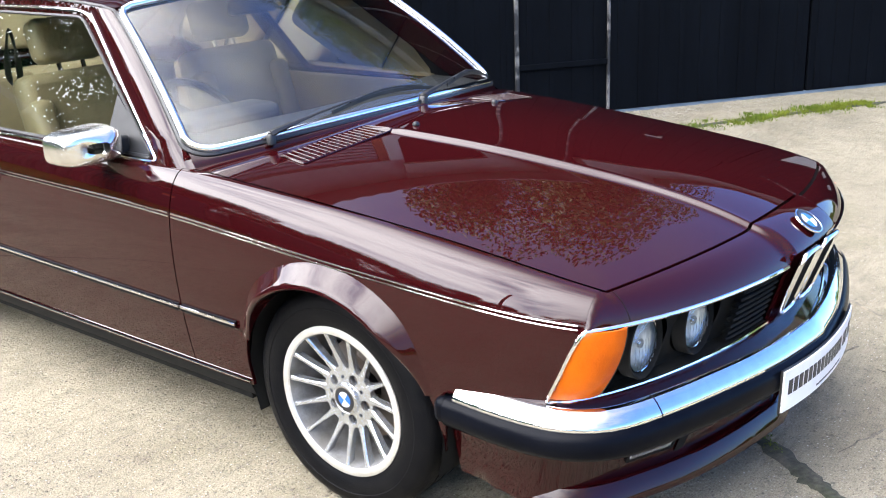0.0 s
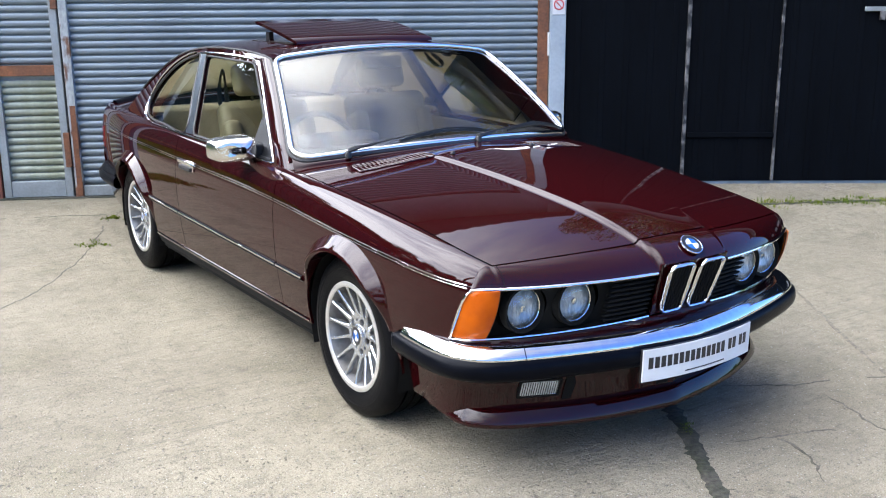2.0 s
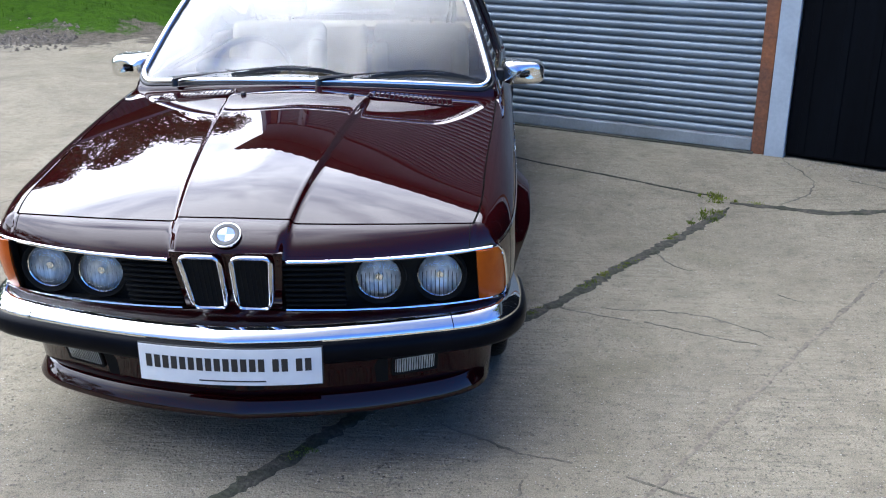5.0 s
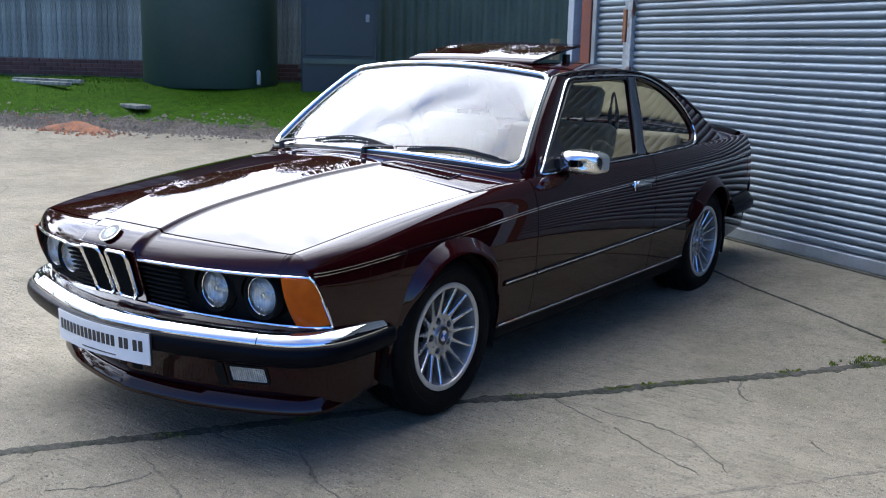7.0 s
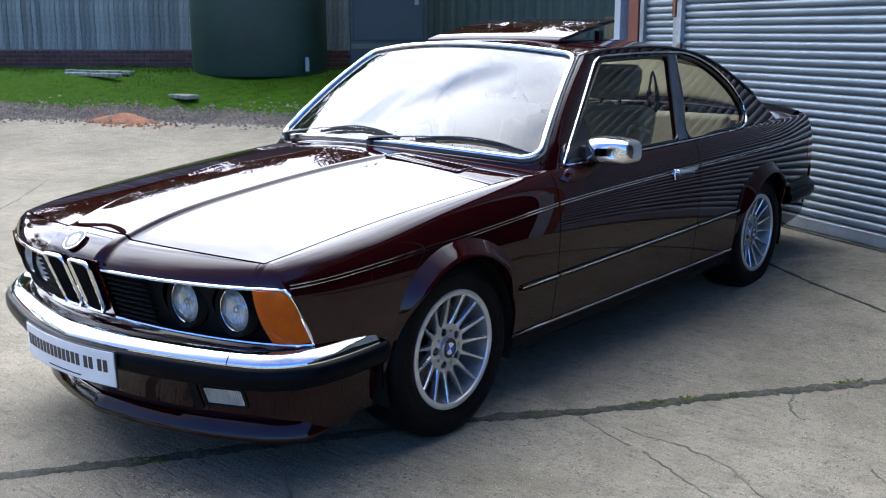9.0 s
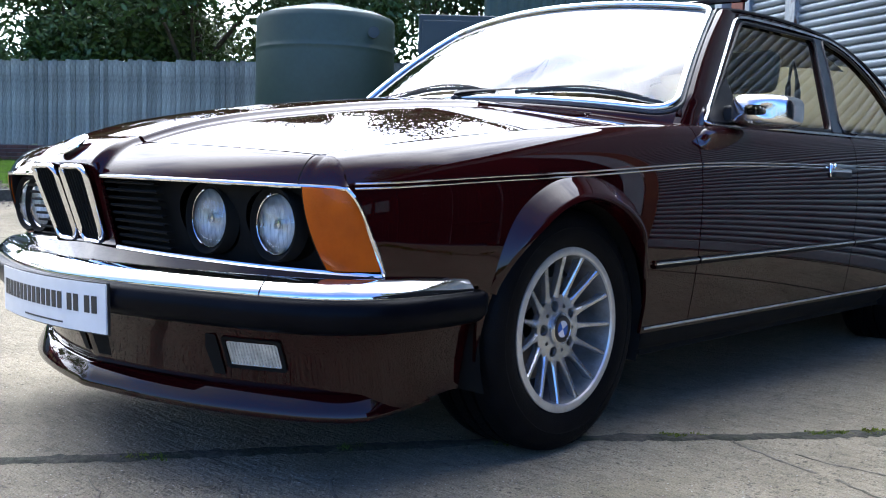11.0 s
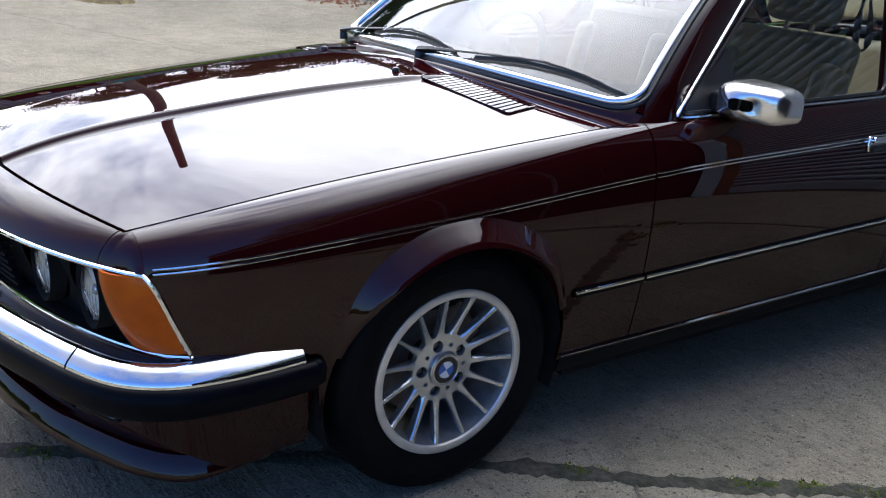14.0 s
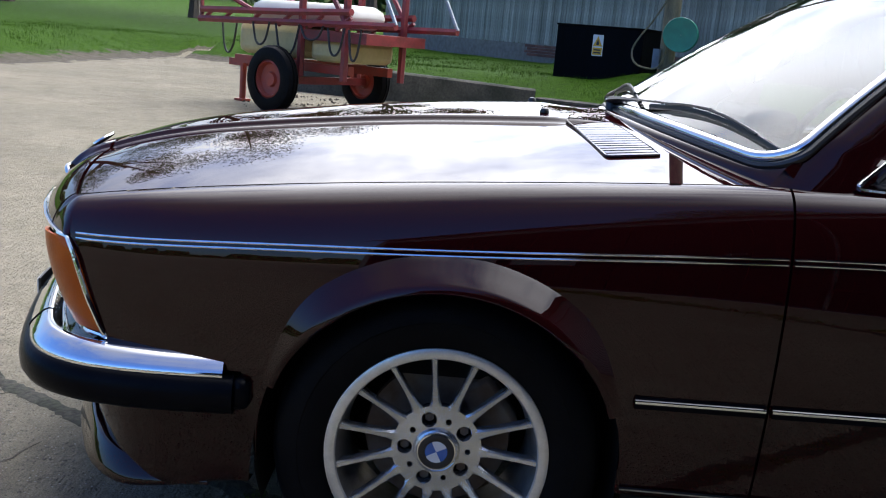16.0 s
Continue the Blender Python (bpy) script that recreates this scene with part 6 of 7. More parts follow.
num = part("number_plate", bent(-0.26, 0.26, -0.003, 0.003, -0.0555, 0.0555), WHITE, car, "white plate with dark lettering bars")
part("plate_edge", bent(-0.263, 0.263, 0.0005, 0.006, -0.0585, 0.0585), TRIM, num)
x = -0.243
for word_len in (14, 2, 2):
    for _ in range(word_len):
        part("lettering_bar", bent(x + 0.004, x + 0.0215, -0.0042, -0.0028, -0.012, 0.027), BLACK, num, flat=True)
        x += 0.0249
    x += 0.0150
part("small_print_bar", bent(-0.085, 0.105, -0.0040, -0.0028, -0.0445, -0.0405), BLACK, num, flat=True)


# ---- glasshouse ----
def cabin_x(y, z):
    return belt_x(y) + 0.004 - (z - belt_z(y)) * 0.452


roof_z = spline((1.06, 1.293), (1.25, 1.311), (1.55, 1.322), (1.9, 1.315), (2.15, 1.285), (2.4, 1.215), (2.65, 1.105), (2.85, 0.998), (2.98, 0.922), (3.05, 0.905))
screen_line = [(y, z) for y, z in ((0.585, 0.905), (0.70, 0.996), (0.85, 1.115), (1.0, 1.234), (1.075, 1.290))]
roof_line = [(y, roof_z(y)) for y in (1.15, 1.25, 1.4, 1.55, 1.7, 1.85, 2.0, 2.15, 2.25, 2.35, 2.45, 2.55, 2.65, 2.75, 2.85, 2.92, 2.97)]
belt_back = [(y, belt_z(y) + 0.001) for y in (2.985, 2.8, 2.5, 2.2, 1.9, 1.6, 1.3, 1.0, 0.8, 0.62)]
front_win = rounded([(0.735, 0.890), (1.655, 0.905), (1.845, 1.278), (1.235, 1.268)], 0.03, 4)
quarter_win = [tuple(p) for p in smooth_loop([(1.765, 0.907), (2.05, 0.912), (2.33, 0.918), (2.455, 0.945), (2.485, 1.005), (2.43, 1.090), (2.30, 1.178), (2.14, 1.243), (2.00, 1.270), (1.925, 1.276), (1.85, 1.10)], 4)]


def cabin_place(side, lift=0.0):
    return lambda y, z: Vector((side * (cabin_x(y, z) + lift), y, z))


for side in (1, -1):
    panel = part("roof_pillar_panel", plate(screen_line + roof_line + belt_back, [front_win, quarter_win], cabin_place(side)), PAINT, car, "roof pillars and window frame", solid=0.022, angle=25)
    # chrome frames and panes
    for loop, name in ((front_win, "door_window"), (quarter_win, "quarter_window")):
        pane = part(name, plate([(y, z) for y, z in loop], [], cabin_place(side, -0.008)), WINDOW, car, "clear side glass")
        pane.visible_shadow = False
        bm = tube([cabin_place(side, 0.003)(y, z) for y, z in loop], 0.006, sides=6, closed=True)
        part("window_seal", bm, TRIM, pane)
    outer = [(0.755, 0.881), (0.715, 0.886), (0.735, 0.908), (0.82, 0.978), (0.95, 1.083), (1.07, 1.180), (1.15, 1.244), (1.195, 1.273), (1.25, 1.287), (1.33, 1.291), (1.55, 1.296), (1.80, 1.296), (1.95, 1.293), (2.05, 1.284), (2.17, 1.256), (2.33, 1.195), (2.46, 1.105), (2.515, 1.01), (2.485, 0.933), (2.36, 0.905), (2.05, 0.899), (1.70, 0.893), (1.2, 0.888), (0.9, 0.882)]
    loop = [Vector((y, z, 0)) for y, z in outer]
    bm = tube([cabin_place(side, 0.006)(p.x, p.y) for p in smooth_loop(loop, 3)], 0.0075, sides=8, r2=0.0055, closed=True)
    part("window_frame_moulding", bm, CHROME, car, "chrome side window moulding")
    # dark blade between the panes
    bm = plate([(1.664, 0.903), (1.757, 0.903), (1.925, 1.285), (1.853, 1.285)], [], cabin_place(side, 0.004))
    part("middle_pillar", bm, PILLAR, car, solid=0.012)
    # drip rail above the windows
    bm = tube([cabin_place(side, 0.004)(y, z + 0.001) for y, z in screen_line[1:] + roof_line[:-3]], 0.0050, sides=6)
    part("drip_rail", bm, TRIM, car, "dark roof drip rail")

# windscreen
base_y = lambda u: 0.384 + 0.203 * u * u  # noqa: E731
base_z = lambda u: 0.954 - 0.049 * u * u  # noqa: E731
top_y = lambda u: 0.995 + 0.078 * u * u  # noqa: E731
top_z = lambda u: 1.336 - 0.044 * u * u  # noqa: E731


def screen_pt(u, v, lift=0.0):
    y, z = base_y(u) * (1 - v) + top_y(u) * v, base_z(u) * (1 - v) + top_z(u) * v
    b = 0.020 * 4 * v * (1 - v)
    edge_x = cabin_x(base_y(1) * (1 - v) + top_y(1) * v, base_z(1) * (1 - v) + top_z(1) * v)
    return Vector((u * (edge_x - 0.006), y - (b + lift) * 0.5, z + (b + lift) * 0.85))


SCREEN_RU, SCREEN_RV = 0.105, 0.105


def screen_foot(u):
    """Height along the screen at which its rounded lower corner starts."""
    k = min(1.0, max(0.0, (abs(u) - 1 + SCREEN_RU) / SCREEN_RU))
    return SCREEN_RV * (1 - math.sqrt(1 - k * k))


def screen_edge(v):
    k = min(1.0, max(0.0, (SCREEN_RV - v) / SCREEN_RV))
    return 1 - SCREEN_RU * (1 - math.sqrt(1 - k * k))


heights = [SCREEN_RV * (1 - math.cos(a)) for a in lin(0, math.pi / 2, 9)] + lin(SCREEN_RV, 1, 15)[1:]
wind = part("windscreen", sheet([[screen_pt(u * screen_edge(v), v) for u in lin(-1, 1, 33)] for v in heights]), SCREEN, car, "raked laminated windscreen")
wind.visible_shadow = False
half = [(1 - SCREEN_RU + SCREEN_RU * math.sin(a), SCREEN_RV * (1 - math.cos(a))) for a in lin(0, math.pi / 2, 10)] + [(1.0, v) for v in lin(SCREEN_RV, 0.94, 14)[1:]] + [(0.985, 0.98)]
outline = [(u, 0.0) for u in lin(-0.85, 0.85, 28)] + half + [(u, 1.0) for u in lin(0.94, -0.94, 30)] + [(-u, v) for u, v in reversed(half)]
part("windscreen_moulding", tube([screen_pt(u * 0.996, 0.001 + v * 0.996, 0.004) for u, v in outline], 0.0125, sides=10, closed=True), CHROME, wind, "bright windscreen moulding")
part("windscreen_rubber", tube([screen_pt(u * 1.012, v * 1.012 - 0.019, -0.001) for u, v in outline], 0.0080, sides=8, closed=True), TRIM, wind)
# rounded screen pillars, flaring into the wings at their feet
for side in (1, -1):
    rows = []
    foot = Vector((side * 0.748, 0.560, hood_z(0.748, 0.560) - 0.002))
    for k, v in [(0.0, 0.0), (0.3, 0.0), (0.6, 0.0), (0.85, 0.0)] + [(1.0, v) for v in lin(SCREEN_RV, 1.0, 18)]:
        if k < 1:
            a = foot.lerp(screen_pt(side, SCREEN_RV, -0.004), k)
            b = cabin_place(side, 0.006)(0.690 + 0.110 * k, 0.864 + 0.086 * k ** 1.3)
        else:
            a = screen_pt(side, v, -0.004)
            b = cabin_place(side, 0.005)(0.728 + 0.475 * v, 0.892 + 0.392 * v)
        c = (a + b) / 2 + Vector((side * 0.030, -0.018, 0.020)) * (0.45 + 0.55 * k)
        rows.append([a * (1 - t) ** 2 + c * 2 * t * (1 - t) + b * t * t for t in lin(0, 1, 11)])
    part("screen_pillar", sheet(rows), PAINT, car, "maroon windscreen pillar", angle=70)
rows = [[screen_pt(u, v, -0.003) for u in lin(-0.985, 0.985, 31)] for v in (0.965, 1.0)]
part("screen_band", sheet(rows), TRIM, wind)

# roof
rows = []
for k in lin(0, 1, 26):
    row = []
    for u in lin(-1, 1, 27):
        y0, y1 = top_y(u) + 0.012, 2.36
        y = y0 + (y1 - y0) * k
        e = min(max(y, 1.09), 2.36)
        ze = roof_z(e)
        zc = spline((0.99, 1.338), (1.3, 1.362), (1.7, 1.368), (2.1, 1.343), (2.36, 1.285))(y)
        row.append((u * cabin_x(e, ze), y, zc + (ze - zc) * abs(u) ** 2.4))
    rows.append(row)
part("roof", sheet(rows), PAINT, car, "maroon roof", solid=0.02, angle=60)
# headlining under it
part("headlining", sheet([[(x * 0.93, y + 0.02, z - 0.035) for x, y, z in row[1:-1]] for row in rows]), CLOTH, car, "pale cloth headlining")
# tilted sunroof panel
rise = math.atan2(0.092, 0.49)
m = Matrix.Translation((0, 1.245, 1.3585)) @ Matrix.Rotation(rise, 4, "X")
rows = [[(x, y, 0.006 * (1 - (x / 0.385) ** 2) + z) for x in lin(-0.385, 0.385, 15)] for y, z in ((0.0, -0.012), (0.004, -0.001), (0.1, 0.003), (0.25, 0.005), (0.4, 0.003), (0.488, -0.001), (0.492, -0.012))]
bm = sheet(rows)
bm.transform(m)
sun_panel = part("sunroof_panel", bm, PAINT, car, "sunroof panel tilted up at the back", solid=0.015, angle=70)
part("sunroof_opening", box((-0.395, 1.27, 1.346), (0.395, 1.755, 1.352)), MATT, car)
for s in (1, -1):
    part("sunroof_lifter", box((s * 0.33 - 0.012, 1.66, 1.345), (s * 0.33 + 0.012, 1.70, 1.395)), TRIM, sun_panel)

# rear screen, boot and tail
deck_z = spline((2.9, 0.985), (3.0, 0.962), (3.3, 0.952), (3.62, 0.925))
rows = []
for v in lin(0, 1, 14):
    row = []
    for u in lin(-1, 1, 21):
        y = 2.36 + (2.98 - 2.36) * v + 0.03 * (1 - u * u) * v
        e = 2.36 + (2.98 - 2.36) * v
        ze = roof_z(e) - 0.004
        zc = spline((0, 1.285), (0.5, 1.135), (1, 0.975))(v)
        row.append((u * (cabin_x(e, ze) - 0.012), y, zc + (ze - zc) * abs(u) ** 2.2))
    rows.append(row)
rear_glass = part("rear_screen", sheet(rows), WINDOW, car, "sloping rear screen")
rear_glass.visible_shadow = False
rows = []
for y in lin(2.98, 3.62, 14):
    row = []
    for u in lin(-1, 1, 21):
        row.append((u * (belt_x(y) + 0.002), y + 0.03 * (1 - u * u), belt_z(y) + (deck_z(y) - belt_z(y)) * (1 - abs(u) ** 3)))
    rows.append(row)
part("boot_lid", sheet(rows), PAINT, car, solid=0.01, angle=60)
rows = [[(u * x, y + 0.03 * (1 - u * u), z) for u in lin(-1, 1, 15)] for x, y, z in ((0.637, 3.62, 0.90), (0.66, 3.64, 0.85), (0.70, 3.63, 0.70), (0.72, 3.61, 0.55), (0.70, 3.58, 0.35), (0.66, 3.50, 0.28))]
part("tail_panel", sheet(rows), PAINT, car, solid=0.01)
part("boot_spoiler", sheet([[(x, y + 0.06 * (1 - (x / 0.64) ** 2), z - 0.014 - 0.045 * abs(x / 0.64) ** 3) for x in lin(-0.64, 0.64, 21)] for y, z in ((3.44, 0.935), (3.47, 0.968), (3.53, 0.978), (3.565, 0.972), (3.56, 0.955), (3.52, 0.92))]), RUBBER, car, "black rubber boot spoiler", angle=60)
for side in (1, -1):
    rows = [[(side * (flank(y, z) + 0.002), y, z) for y in lin(3.50, 3.615, 4)] for z in lin(0.62, 0.755, 4)]
    part("tail_lamp", sheet(rows), RED_LENS, car, "red wrap-round tail lamp", solid=0.01)

# cowl, vents, wipers
rows = []
for v in lin(0, 1, 8):
    row = []
    for u in lin(-1, 1, 41):
        x = u * 0.748
        yb = hood_back(x) + 0.004
        a, b = Vector((x, yb, hood_z(x, hood_back(x)) - 0.006)), screen_pt(u, screen_foot(u) - 0.022, -0.002)
        p = a.lerp(b, v)
        p.z += 0.007 * math.sin(math.pi * v ** 0.8)
        row.append(p)
    rows.append(row)
part("cowl", sheet(rows), PAINT, car, solid=0.006)
for side in (1, -1):
    def on_hood(x, y, lift, s=side):
        return Vector((s * x, y, hood_z(x, y) + lift))
    ring = [(0.262, 0.236), (0.585, 0.288), (0.572, 0.396), (0.266, 0.340)]
    base = part("bonnet_vent", plate(rounded(ring, 0.01, 2), [], lambda x, y: on_hood(x, y, 0.0012)), MATT, car, "louvred bonnet air vent")
    for k in range(17):
        t = (k + 0.5) / 17
        a, b = Vector(ring[0]).lerp(Vector(ring[1]), t), Vector(ring[3]).lerp(Vector(ring[2]), t)
        rows = []
        for s in lin(0.02, 0.98, 6):
            p = a.lerp(b, s)
            rows.append([on_hood(p.x + d, p.y, z + 0.0012) for d, z in ((-0.0088, 0.0005), (-0.0070, 0.0022), (0.0046, 0.0024), (0.0060, 0.001))])
        part("louvre", sheet(rows), PAINT, base)
    part("vent_rim", tube([on_hood(x, y, 0.002) for x, y in rounded(ring, 0.01, 2)], 0.0032, sides=6, closed=True), PAINT, base)
    bm = lathe([(0.0, 0.011), (0.005, 0.011), (0.010, 0.008), (0.012, 0.0005)], 12, "z", centre=on_hood(0.205, 0.19, 0))
    part("washer_jet", bm, TRIM, car)
for px, py, pz, ex, tips in ((-0.548, 0.455, 0.936, -0.07, (-0.31, 0.18)), (0.052, 0.368, 0.958, 0.485, (0.255, 0.715))):
    pivot = Vector((px, py, pz))

    def glass_pt(x, v, lift):
        u = x / 0.74
        return screen_pt(u, v, lift)
    mid = glass_pt(ex, 0.088, 0.020)
    arm = [pivot + Vector((0, 0, 0.010)), pivot.lerp(mid, 0.10) + Vector((0, -0.004, 0.014)), pivot.lerp(mid, 0.42) + Vector((0, -0.003, 0.012)), pivot.lerp(mid, 0.75) + Vector((0, -0.001, 0.006)), mid]
    wiper = part("wiper", tube(smooth_loop(arm, 4, False), 0.009, sides=6, r2=0.006, taper=lambda t: 0.5 + 1.4 * max(0.0, 1 - t / 0.42) ** 0.6), TRIM, car, "black wiper arm and blade")
    pts = [glass_pt(tips[0] + (tips[1] - tips[0]) * s, 0.028 + 0.052 * math.sin(math.pi * (0.06 + 0.88 * s)), 0.008) for s in lin(0, 1, 14)]
    part("wiper_blade", tube(pts, 0.0035, sides=6, r2=0.007), TRIM, wiper)
    pts = [p + Vector((0, -0.003, 0.007 + 0.004 * math.sin(math.pi * s))) for p, s in zip(pts[2:-2], lin(0, 1, 10))]
    part("blade_carrier", tube(pts, 0.0035, sides=6), TRIM, wiper)
    part("wiper_spindle", lathe([(-0.02, 0.014), (0.006, 0.014), (0.011, 0.010), (0.012, 0.0005)], 14, "z", centre=pivot), TRIM, wiper)

# door mirrors and handles
for side in (1, -1):
    c = Vector((side * 0.872, 0.895, 0.928))
    shape = []
    for k in range(40):
        ca, sa = math.cos(2 * math.pi * k / 40), math.sin(2 * math.pi * k / 40)
        x, z = abs(ca) ** 0.5 * math.copysign(0.096, ca), abs(sa) ** 0.5 * math.copysign(0.053, sa)
        shape.append((x, z * (1 - 0.6 * x) - 0.03 * x))
    rows = []
    for dy in (0.050, 0.046, 0.040, 0.020, 0.0, -0.015, -0.030, -0.042, -0.052, -0.060, -0.066, -0.070, -0.073, -0.0745, -0.075):
        k = (1 - min(1.0, max(0.0, (0.03 - dy) / 0.1055)) ** 4.5) ** (1 / 3.2) * (0.965 if dy > 0.048 else 1.0)
        rows.append([c + Vector((side * x * k, dy + 0.16 * (x + 0.09), z * k)) for x, z in shape])
    mirror = part("door_mirror", sheet(rows, closed=True), SATIN_CHROME, car, "chrome-capped door mirror", angle=60)
    part("mirror_glass", plate(rounded([(-0.085, -0.045), (0.083, -0.050), (0.090, 0.035), (-0.079, 0.049)], 0.022, 4), [], lambda x, z, s=side, o=c: o + Vector((s * x, 0.046 + 0.16 * (x + 0.09), z))), CHROME, mirror)
    bm = box((-0.03, -0.035, -0.028), (0.03, 0.025, 0.028), m=Matrix.Translation((side * 0.782, 0.885, 0.918)))
    part("mirror_foot", bm, TRIM, mirror, bevel=0.010)
    bm = plate([(0.735, 0.892), (0.97, 0.895), (0.965, 1.05)], [], cabin_place(side, 0.002))
    part("mirror_corner", bm, TRIM, mirror, solid=0.01)
    y0, y1, hz = 1.535, 1.735, 0.757
    bm = box((-0.012, y0, hz - 0.026), (0.0, y1, hz + 0.026), m=Matrix.Translation((side * 0.833 + 0.006, 0, 0)))
    handle = part("door_handle", bm, CHROME, car, "flat chrome pull handle", bevel=0.006)
    bm = box((-0.010, y0 + 0.01, hz - 0.024), (0.010, y1 - 0.03, hz - 0.004), m=Matrix.Translation((side * 0.842, 0, 0)))
    part("handle_flap", bm, TRIM, handle, bevel=0.004)
    bm = box((-0.006, y0 + 0.006, hz + 0.004), (0.012, y1 - 0.006, hz + 0.024), m=Matrix.Translation((side * 0.842, 0, 0)))
    part("handle_bar", bm, CHROME, handle, bevel=0.004)

# ---- wheels ----


def wheel(hub_y, side):
    at = Matrix.Translation((side * 0.762, hub_y, HUB_Z)) @ Matrix.Rotation(0 if side > 0 else math.pi, 4, "Z") @ Matrix.Rotation(radians(35.4 + 19 * (hub_y > 1) + 31 * (side < 0)), 4, "X")
    bm = lathe([(-0.17, 0.200), (-0.165, 0.186), (-0.06, 0.178), (0.0, 0.184), (0.030, 0.1895), (0.038, 0.192)], 72)
    w = part("wheel", bm, BARREL, car, "silver multi-spoke alloy wheel", angle=30)
    w.matrix_basis = at
    part("rim_lip", lathe([(0.036, 0.191), (0.041, 0.1935), (0.042, 0.197), (0.042, 0.2085), (0.040, 0.2125), (0.034, 0.2135), (0.02, 0.209)], 72), ALLOY_LIP, w, "machined outer lip", angle=30)
    # hub disc with bolt holes
    circle = lambda r, cx=0.0, cy=0.0, n=20: [(cx + r * math.cos(2 * math.pi * k / n), cy + r * math.sin(2 * math.pi * k / n)) for k in range(n)]  # noqa: E731
    holes = [circle(0.0150, 0.062 * math.cos(radians(72 * k)), 0.062 * math.sin(radians(72 * k)), 14) for k in range(5)]
    holes += [circle(0.0060, 0.060 * math.cos(radians(72 * k + 36)), 0.060 * math.sin(radians(72 * k + 36)), 10) for k in range(5)]
    bm = plate(circle(0.087, n=60), holes, lambda u, v: Vector((0.004 + 0.010 * (1 - math.hypot(u, v) / 0.087), u, v)))
    part("hub_disc", bm, ALLOY, w, solid=0.02)
    part("hub_back", lathe([(-0.022, 0.085), (-0.022, 0.001)], 30), MATT, w)
    for k in range(5):
        a = radians(72 * k)
        part("wheel_bolt", lathe([(-0.02, 0.0095), (-0.008, 0.0095), (-0.006, 0.0075), (-0.006, 0.0003)], 6, centre=(0, 0.062 * math.cos(a), 0.062 * math.sin(a))), BRAKE, w)
    part("hub_ring", lathe([(0.006, 0.046), (0.0165, 0.043), (0.018, 0.040), (0.016, 0.037)], 32), ALLOY, w)
    emblem(0.036, Matrix.Translation((0.0155, 0, 0)) @ Matrix.Rotation(radians(90), 4, "Y") @ Matrix.Rotation(radians(-8), 4, "Z"), w, True)
    for k in range(15):
        a = 2 * math.pi * k / 15 + radians(12)
        rows = []
        for r, x, wd, dp in ((0.074, 0.0045, 0.0145, 0.020), (0.086, 0.0050, 0.0120, 0.022), (0.100, 0.0085, 0.0082, 0.022), (0.130, 0.0165, 0.0062, 0.022), (0.165, 0.0265, 0.0056, 0.024), (0.186, 0.0325, 0.0066, 0.026), (0.193, 0.0345, 0.0085, 0.028)):
            row = []
            for t, d in ((-1, -dp), (-1, -0.004), (-0.6, 0.0), (0.6, 0.0), (1, -0.004), (1, -dp)):
                p = Vector((x + d, r, wd * t))
                row.append(Matrix.Rotation(a, 4, "X") @ p)
            rows.append(row)
        part("spoke", sheet(rows), ALLOY, w, angle=30)
    tread = [(0.034, 0.2085), (0.042, 0.222), (0.0465, 0.246), (0.0455, 0.262), (0.047, 0.264), (0.044, 0.283), (0.034, 0.301), (0.020, 0.3105), (0.002, 0.3150)]
    for x in (-0.030, -0.072, -0.114):
        tread += [(x + 0.005, 0.3165), (x + 0.004, 0.308), (x - 0.004, 0.308), (x - 0.005, 0.3165)]
    tread += [(-0.146, 0.3150), (-0.165, 0.3105), (-0.180, 0.301), (-0.188, 0.28), (-0.190, 0.25), (-0.180, 0.21)]
    part("tyre", lathe(tread, 96), TYRE, w, "black road tyre", angle=30)
    bm = bmesh.new()
    for k in range(72):
        a = 2 * math.pi * k / 72
        rot = Matrix.Rotation(a, 4, "X")
        for x0, x1, lean_a in ((0.026, -0.024, 0.012), (-0.036, -0.066, -0.010), (-0.078, -0.108, 0.010), (-0.120, -0.172, -0.012)):
            v = [rot @ Vector((x, r, s + (0.5 - abs(k % 2)) * 0 + sh)) for x, r, s, sh in ((x0, 0.3125 if x0 > 0.02 else 0.3172, -0.0012, lean_a), (x0, 0.3125 if x0 > 0.02 else 0.3172, 0.0012, lean_a), (x1, 0.3172 if x1 > -0.15 else 0.3075, 0.0012, -lean_a), (x1, 0.3172 if x1 > -0.15 else 0.3075, -0.0012, -lean_a))]
            bm.faces.new([bm.verts.new(p) for p in v])
    part("tread_cuts", bm, MATT, w)
    part("brake_disc", lathe([(-0.075, 0.05), (-0.070, 0.052), (-0.070, 0.142), (-0.078, 0.145), (-0.095, 0.142), (-0.095, 0.05)], 40), BRAKE, w)
    part("brake_caliper", box((-0.115, 0.075, -0.06), (-0.055, 0.155, 0.06)), BRAKE, w, bevel=0.012)


for hub_y in (FRONT_HUB, REAR_HUB):
    for side in (1, -1):
        wheel(hub_y, side)

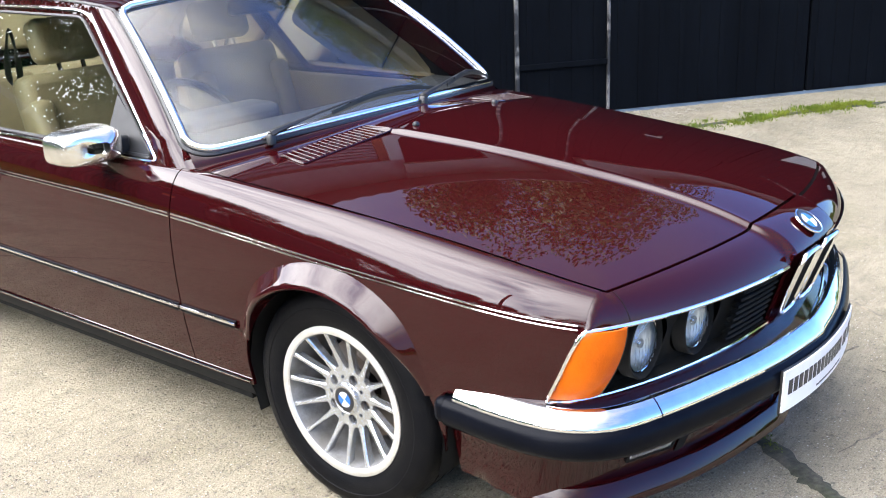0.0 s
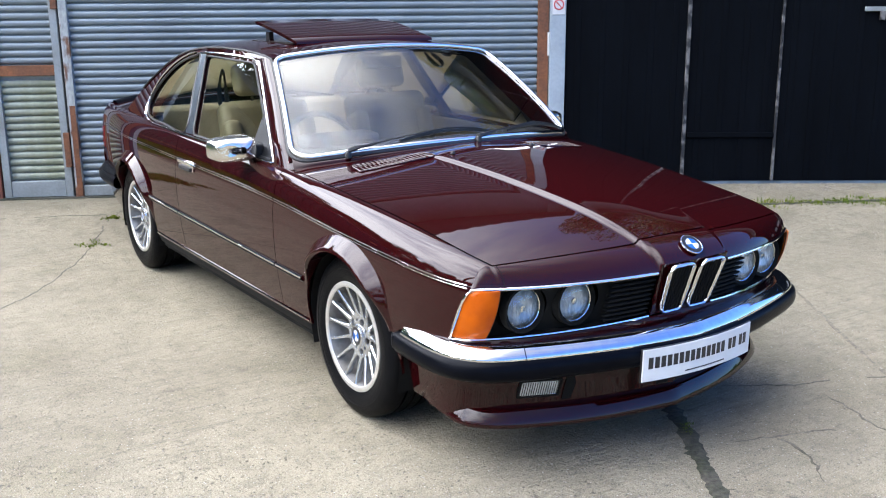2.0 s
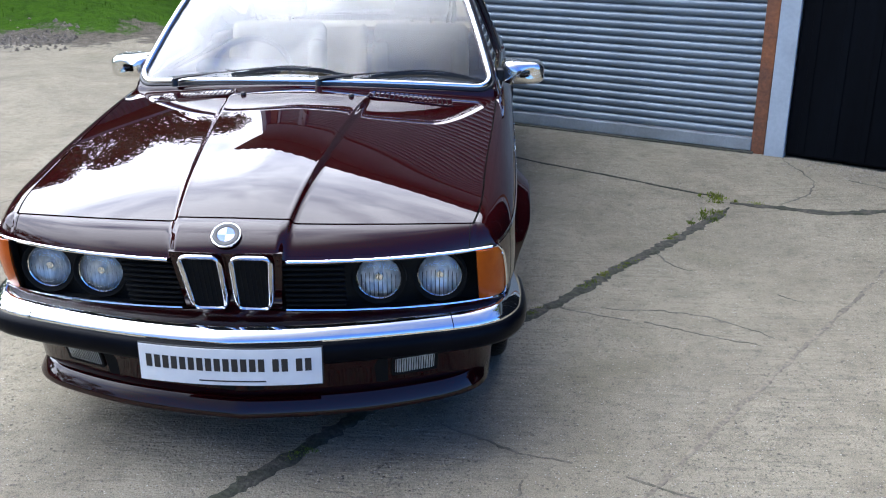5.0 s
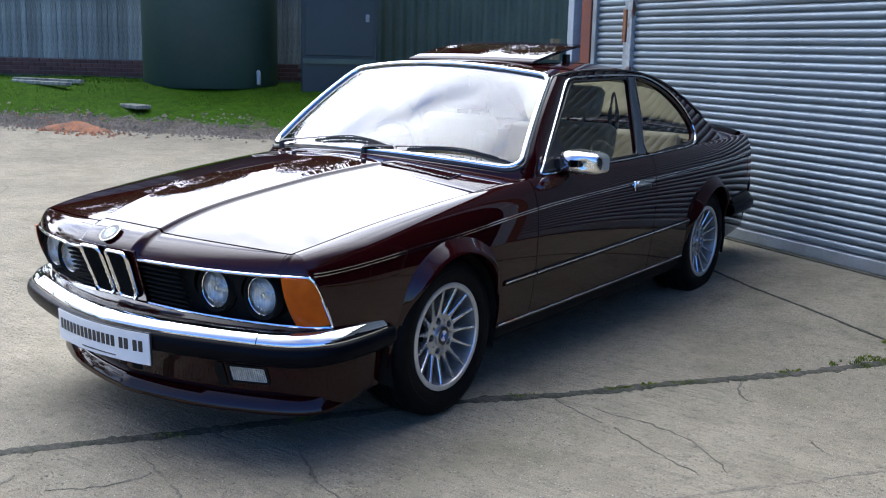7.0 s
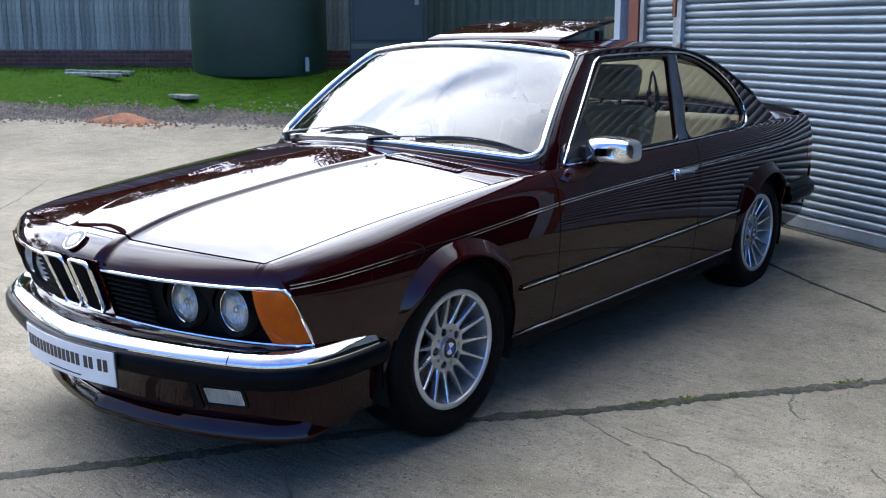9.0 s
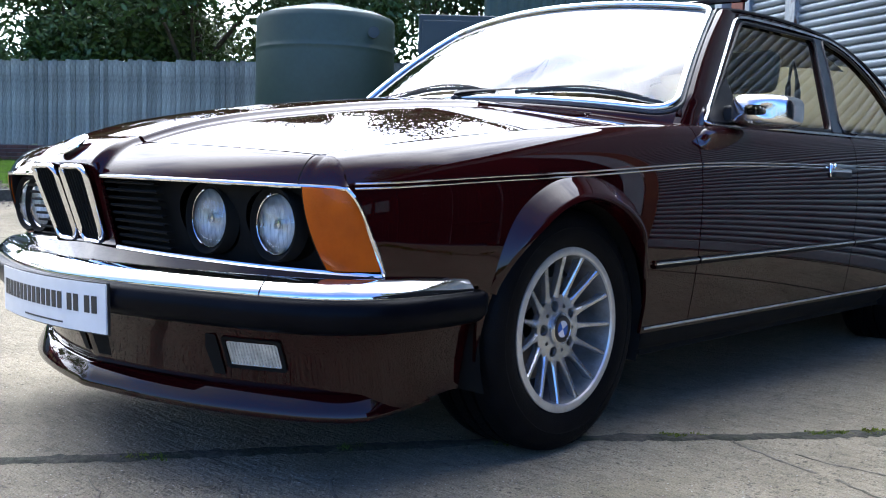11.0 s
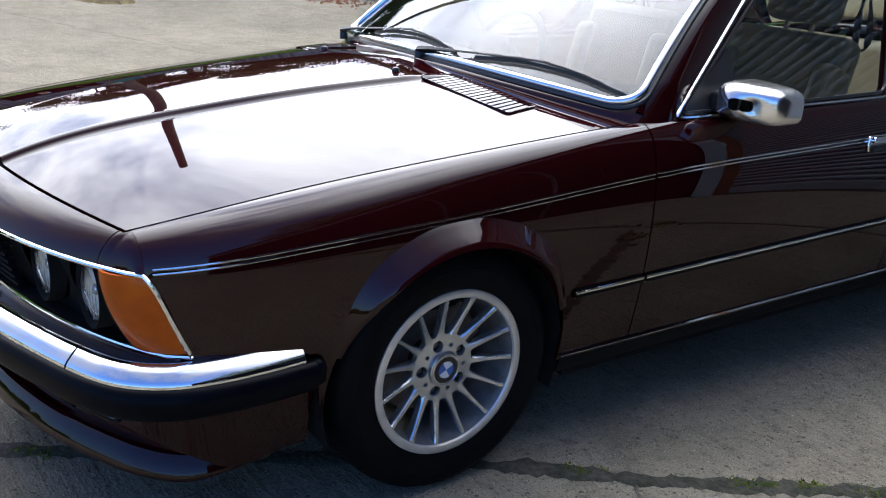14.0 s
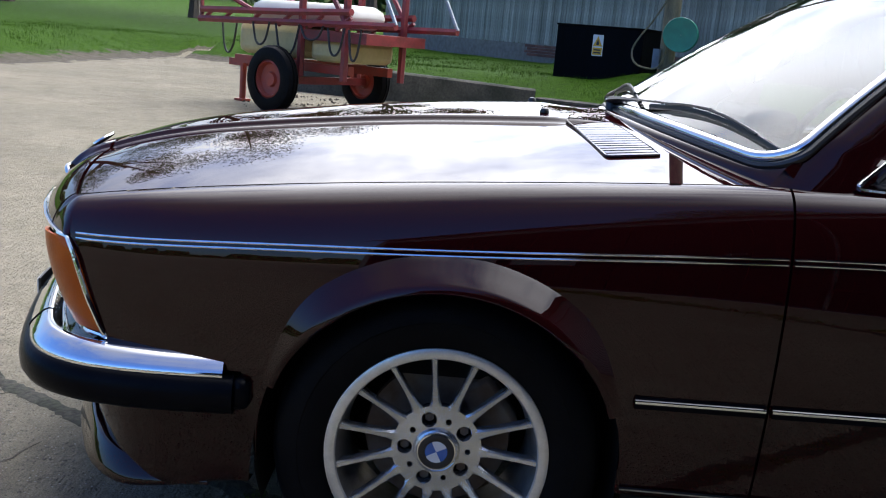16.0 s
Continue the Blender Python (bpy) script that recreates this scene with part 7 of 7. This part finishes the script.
# ---- underside and cabin ----
part("underbody", box((-0.54, -0.66, 0.20), (0.54, 3.50, 0.44)), MATT, car)
part("engine_bay_floor", box((-0.70, -0.70, 0.44), (0.70, 0.40, 0.62)), MATT, car)
part("boot_floor", box((-0.66, 2.75, 0.40), (0.66, 3.52, 0.80)), MATT, car)
part("cabin_floor", box((-0.76, 0.42, 0.28), (0.76, 2.72, 0.34)), CARPET, car)
part("bulkhead", box((-0.74, 0.40, 0.34), (0.74, 0.46, 0.86)), MATT, car)
rows = [[(x, y - 0.10 * (1 - (x / 0.72) ** 2), z) for x in lin(-0.72, 0.72, 21)] for y, z in ((0.58, 0.900), (0.70, 0.915), (0.86, 0.918), (0.93, 0.900), (0.96, 0.84), (0.96, 0.66), (0.90, 0.55))]
dash = part("dashboard", sheet(rows), DASH, car, "dark padded dashboard", angle=60)
part("instrument_binnacle", box((-0.56, 0.78, 0.90), (-0.20, 0.93, 0.965)), DASH, dash, bevel=0.025)
for side in (1, -1):
    part("door_card", box((side * 0.735 - 0.012, 0.62, 0.32), (side * 0.735 + 0.012, 2.60, 0.885)), LEATHER, car, "cream door card", bevel=0.01)
    part("side_sill_inner", box((side * 0.745 - 0.02, 0.40, 0.20), (side * 0.745 + 0.02, 2.30, 0.34)), MATT, car)


def cushion(lo, hi, m, parent, name, r=0.05, label=""):
    bm = box(lo, hi, m=m)
    bmesh.ops.subdivide_edges(bm, edges=bm.edges, cuts=1, use_grid_fill=True)
    ob = part(name, bm, LEATHER, parent, label, bevel=r)
    ob.modifiers["edges"].segments = 4
    ob.modifiers["edges"].angle_limit = radians(60)
    return ob


for side in (1, -1):
    cx = side * 0.37
    seat = cushion((-0.25, -0.25, -0.07), (0.25, 0.26, 0.08), Matrix.Translation((cx, 1.32, 0.50)), car, "front_seat", 0.05, "cream leather front seat")
    back_m = Matrix.Translation((cx, 1.60, 0.56)) @ Matrix.Rotation(radians(-16), 4, "X")
    cushion((-0.245, -0.06, 0.0), (0.245, 0.06, 0.50), back_m, seat, "backrest", 0.045)
    for s in (1, -1):
        cushion((s * 0.205 - 0.045, -0.10, 0.02), (s * 0.205 + 0.045, 0.04, 0.40), back_m, seat, "side_bolster", 0.035)
    cushion((-0.14, -0.05, 0.53), (0.14, 0.045, 0.70), back_m, seat, "headrest", 0.04)
    for s in (1, -1):
        part("headrest_post", box((s * 0.05 - 0.006, -0.006, 0.48), (s * 0.05 + 0.006, 0.006, 0.56), m=back_m), CHROME, seat)
    rear = cushion((-0.30, -0.26, -0.07), (0.30, 0.20, 0.07), Matrix.Translation((side * 0.31, 2.28, 0.50)), car, "rear_seat", 0.05, "cream leather rear seat")
    bm_m = Matrix.Translation((side * 0.31, 2.52, 0.55)) @ Matrix.Rotation(radians(-22), 4, "X")
    cushion((-0.29, -0.06, 0.0), (0.29, 0.06, 0.42), bm_m, rear, "rear_backrest", 0.05)
part("parcel_shelf", box((-0.66, 2.66, 0.895), (0.66, 3.02, 0.915)), LEATHER, car)
wheel_m = Matrix.Translation((-0.37, 1.03, 0.86)) @ Matrix.Rotation(radians(62), 4, "X")
steer = part("steering_wheel", tube([wheel_m @ Vector((0.19 * math.cos(2 * math.pi * k / 32), 0.19 * math.sin(2 * math.pi * k / 32), 0)) for k in range(32)], 0.014, sides=8, closed=True), DASH, car, "dark steering wheel")
part("steering_boss", lathe([(-0.05, 0.05), (0.0, 0.06), (0.015, 0.05), (0.02, 0.001)], 20, "z"), DASH, steer).matrix_basis = wheel_m
for a in (200, 270, 340):
    part("steering_spoke", tube([wheel_m @ Vector((r * math.cos(radians(a)), r * math.sin(radians(a)), -0.01)) for r in (0.04, 0.12, 0.185)], 0.016, sides=6, r2=0.008), DASH, steer)
part("interior_mirror", box((-0.11, -0.015, -0.03), (0.11, 0.015, 0.03), m=Matrix.Translation((0, 1.11, 1.255))), TRIM, car, bevel=0.012)
for side in (1, -1):
    loop = smooth_loop([(side * 0.52, 1.88, 1.20), (side * 0.535, 1.90, 1.10), (side * 0.52, 1.93, 1.0), (side * 0.50, 1.90, 1.0), (side * 0.51, 1.87, 1.10)], 5)
    part("seat_belt_loop", tube(loop, 0.012, sides=6, r2=0.005, closed=True), TRIM, car, "hanging black seat belt")
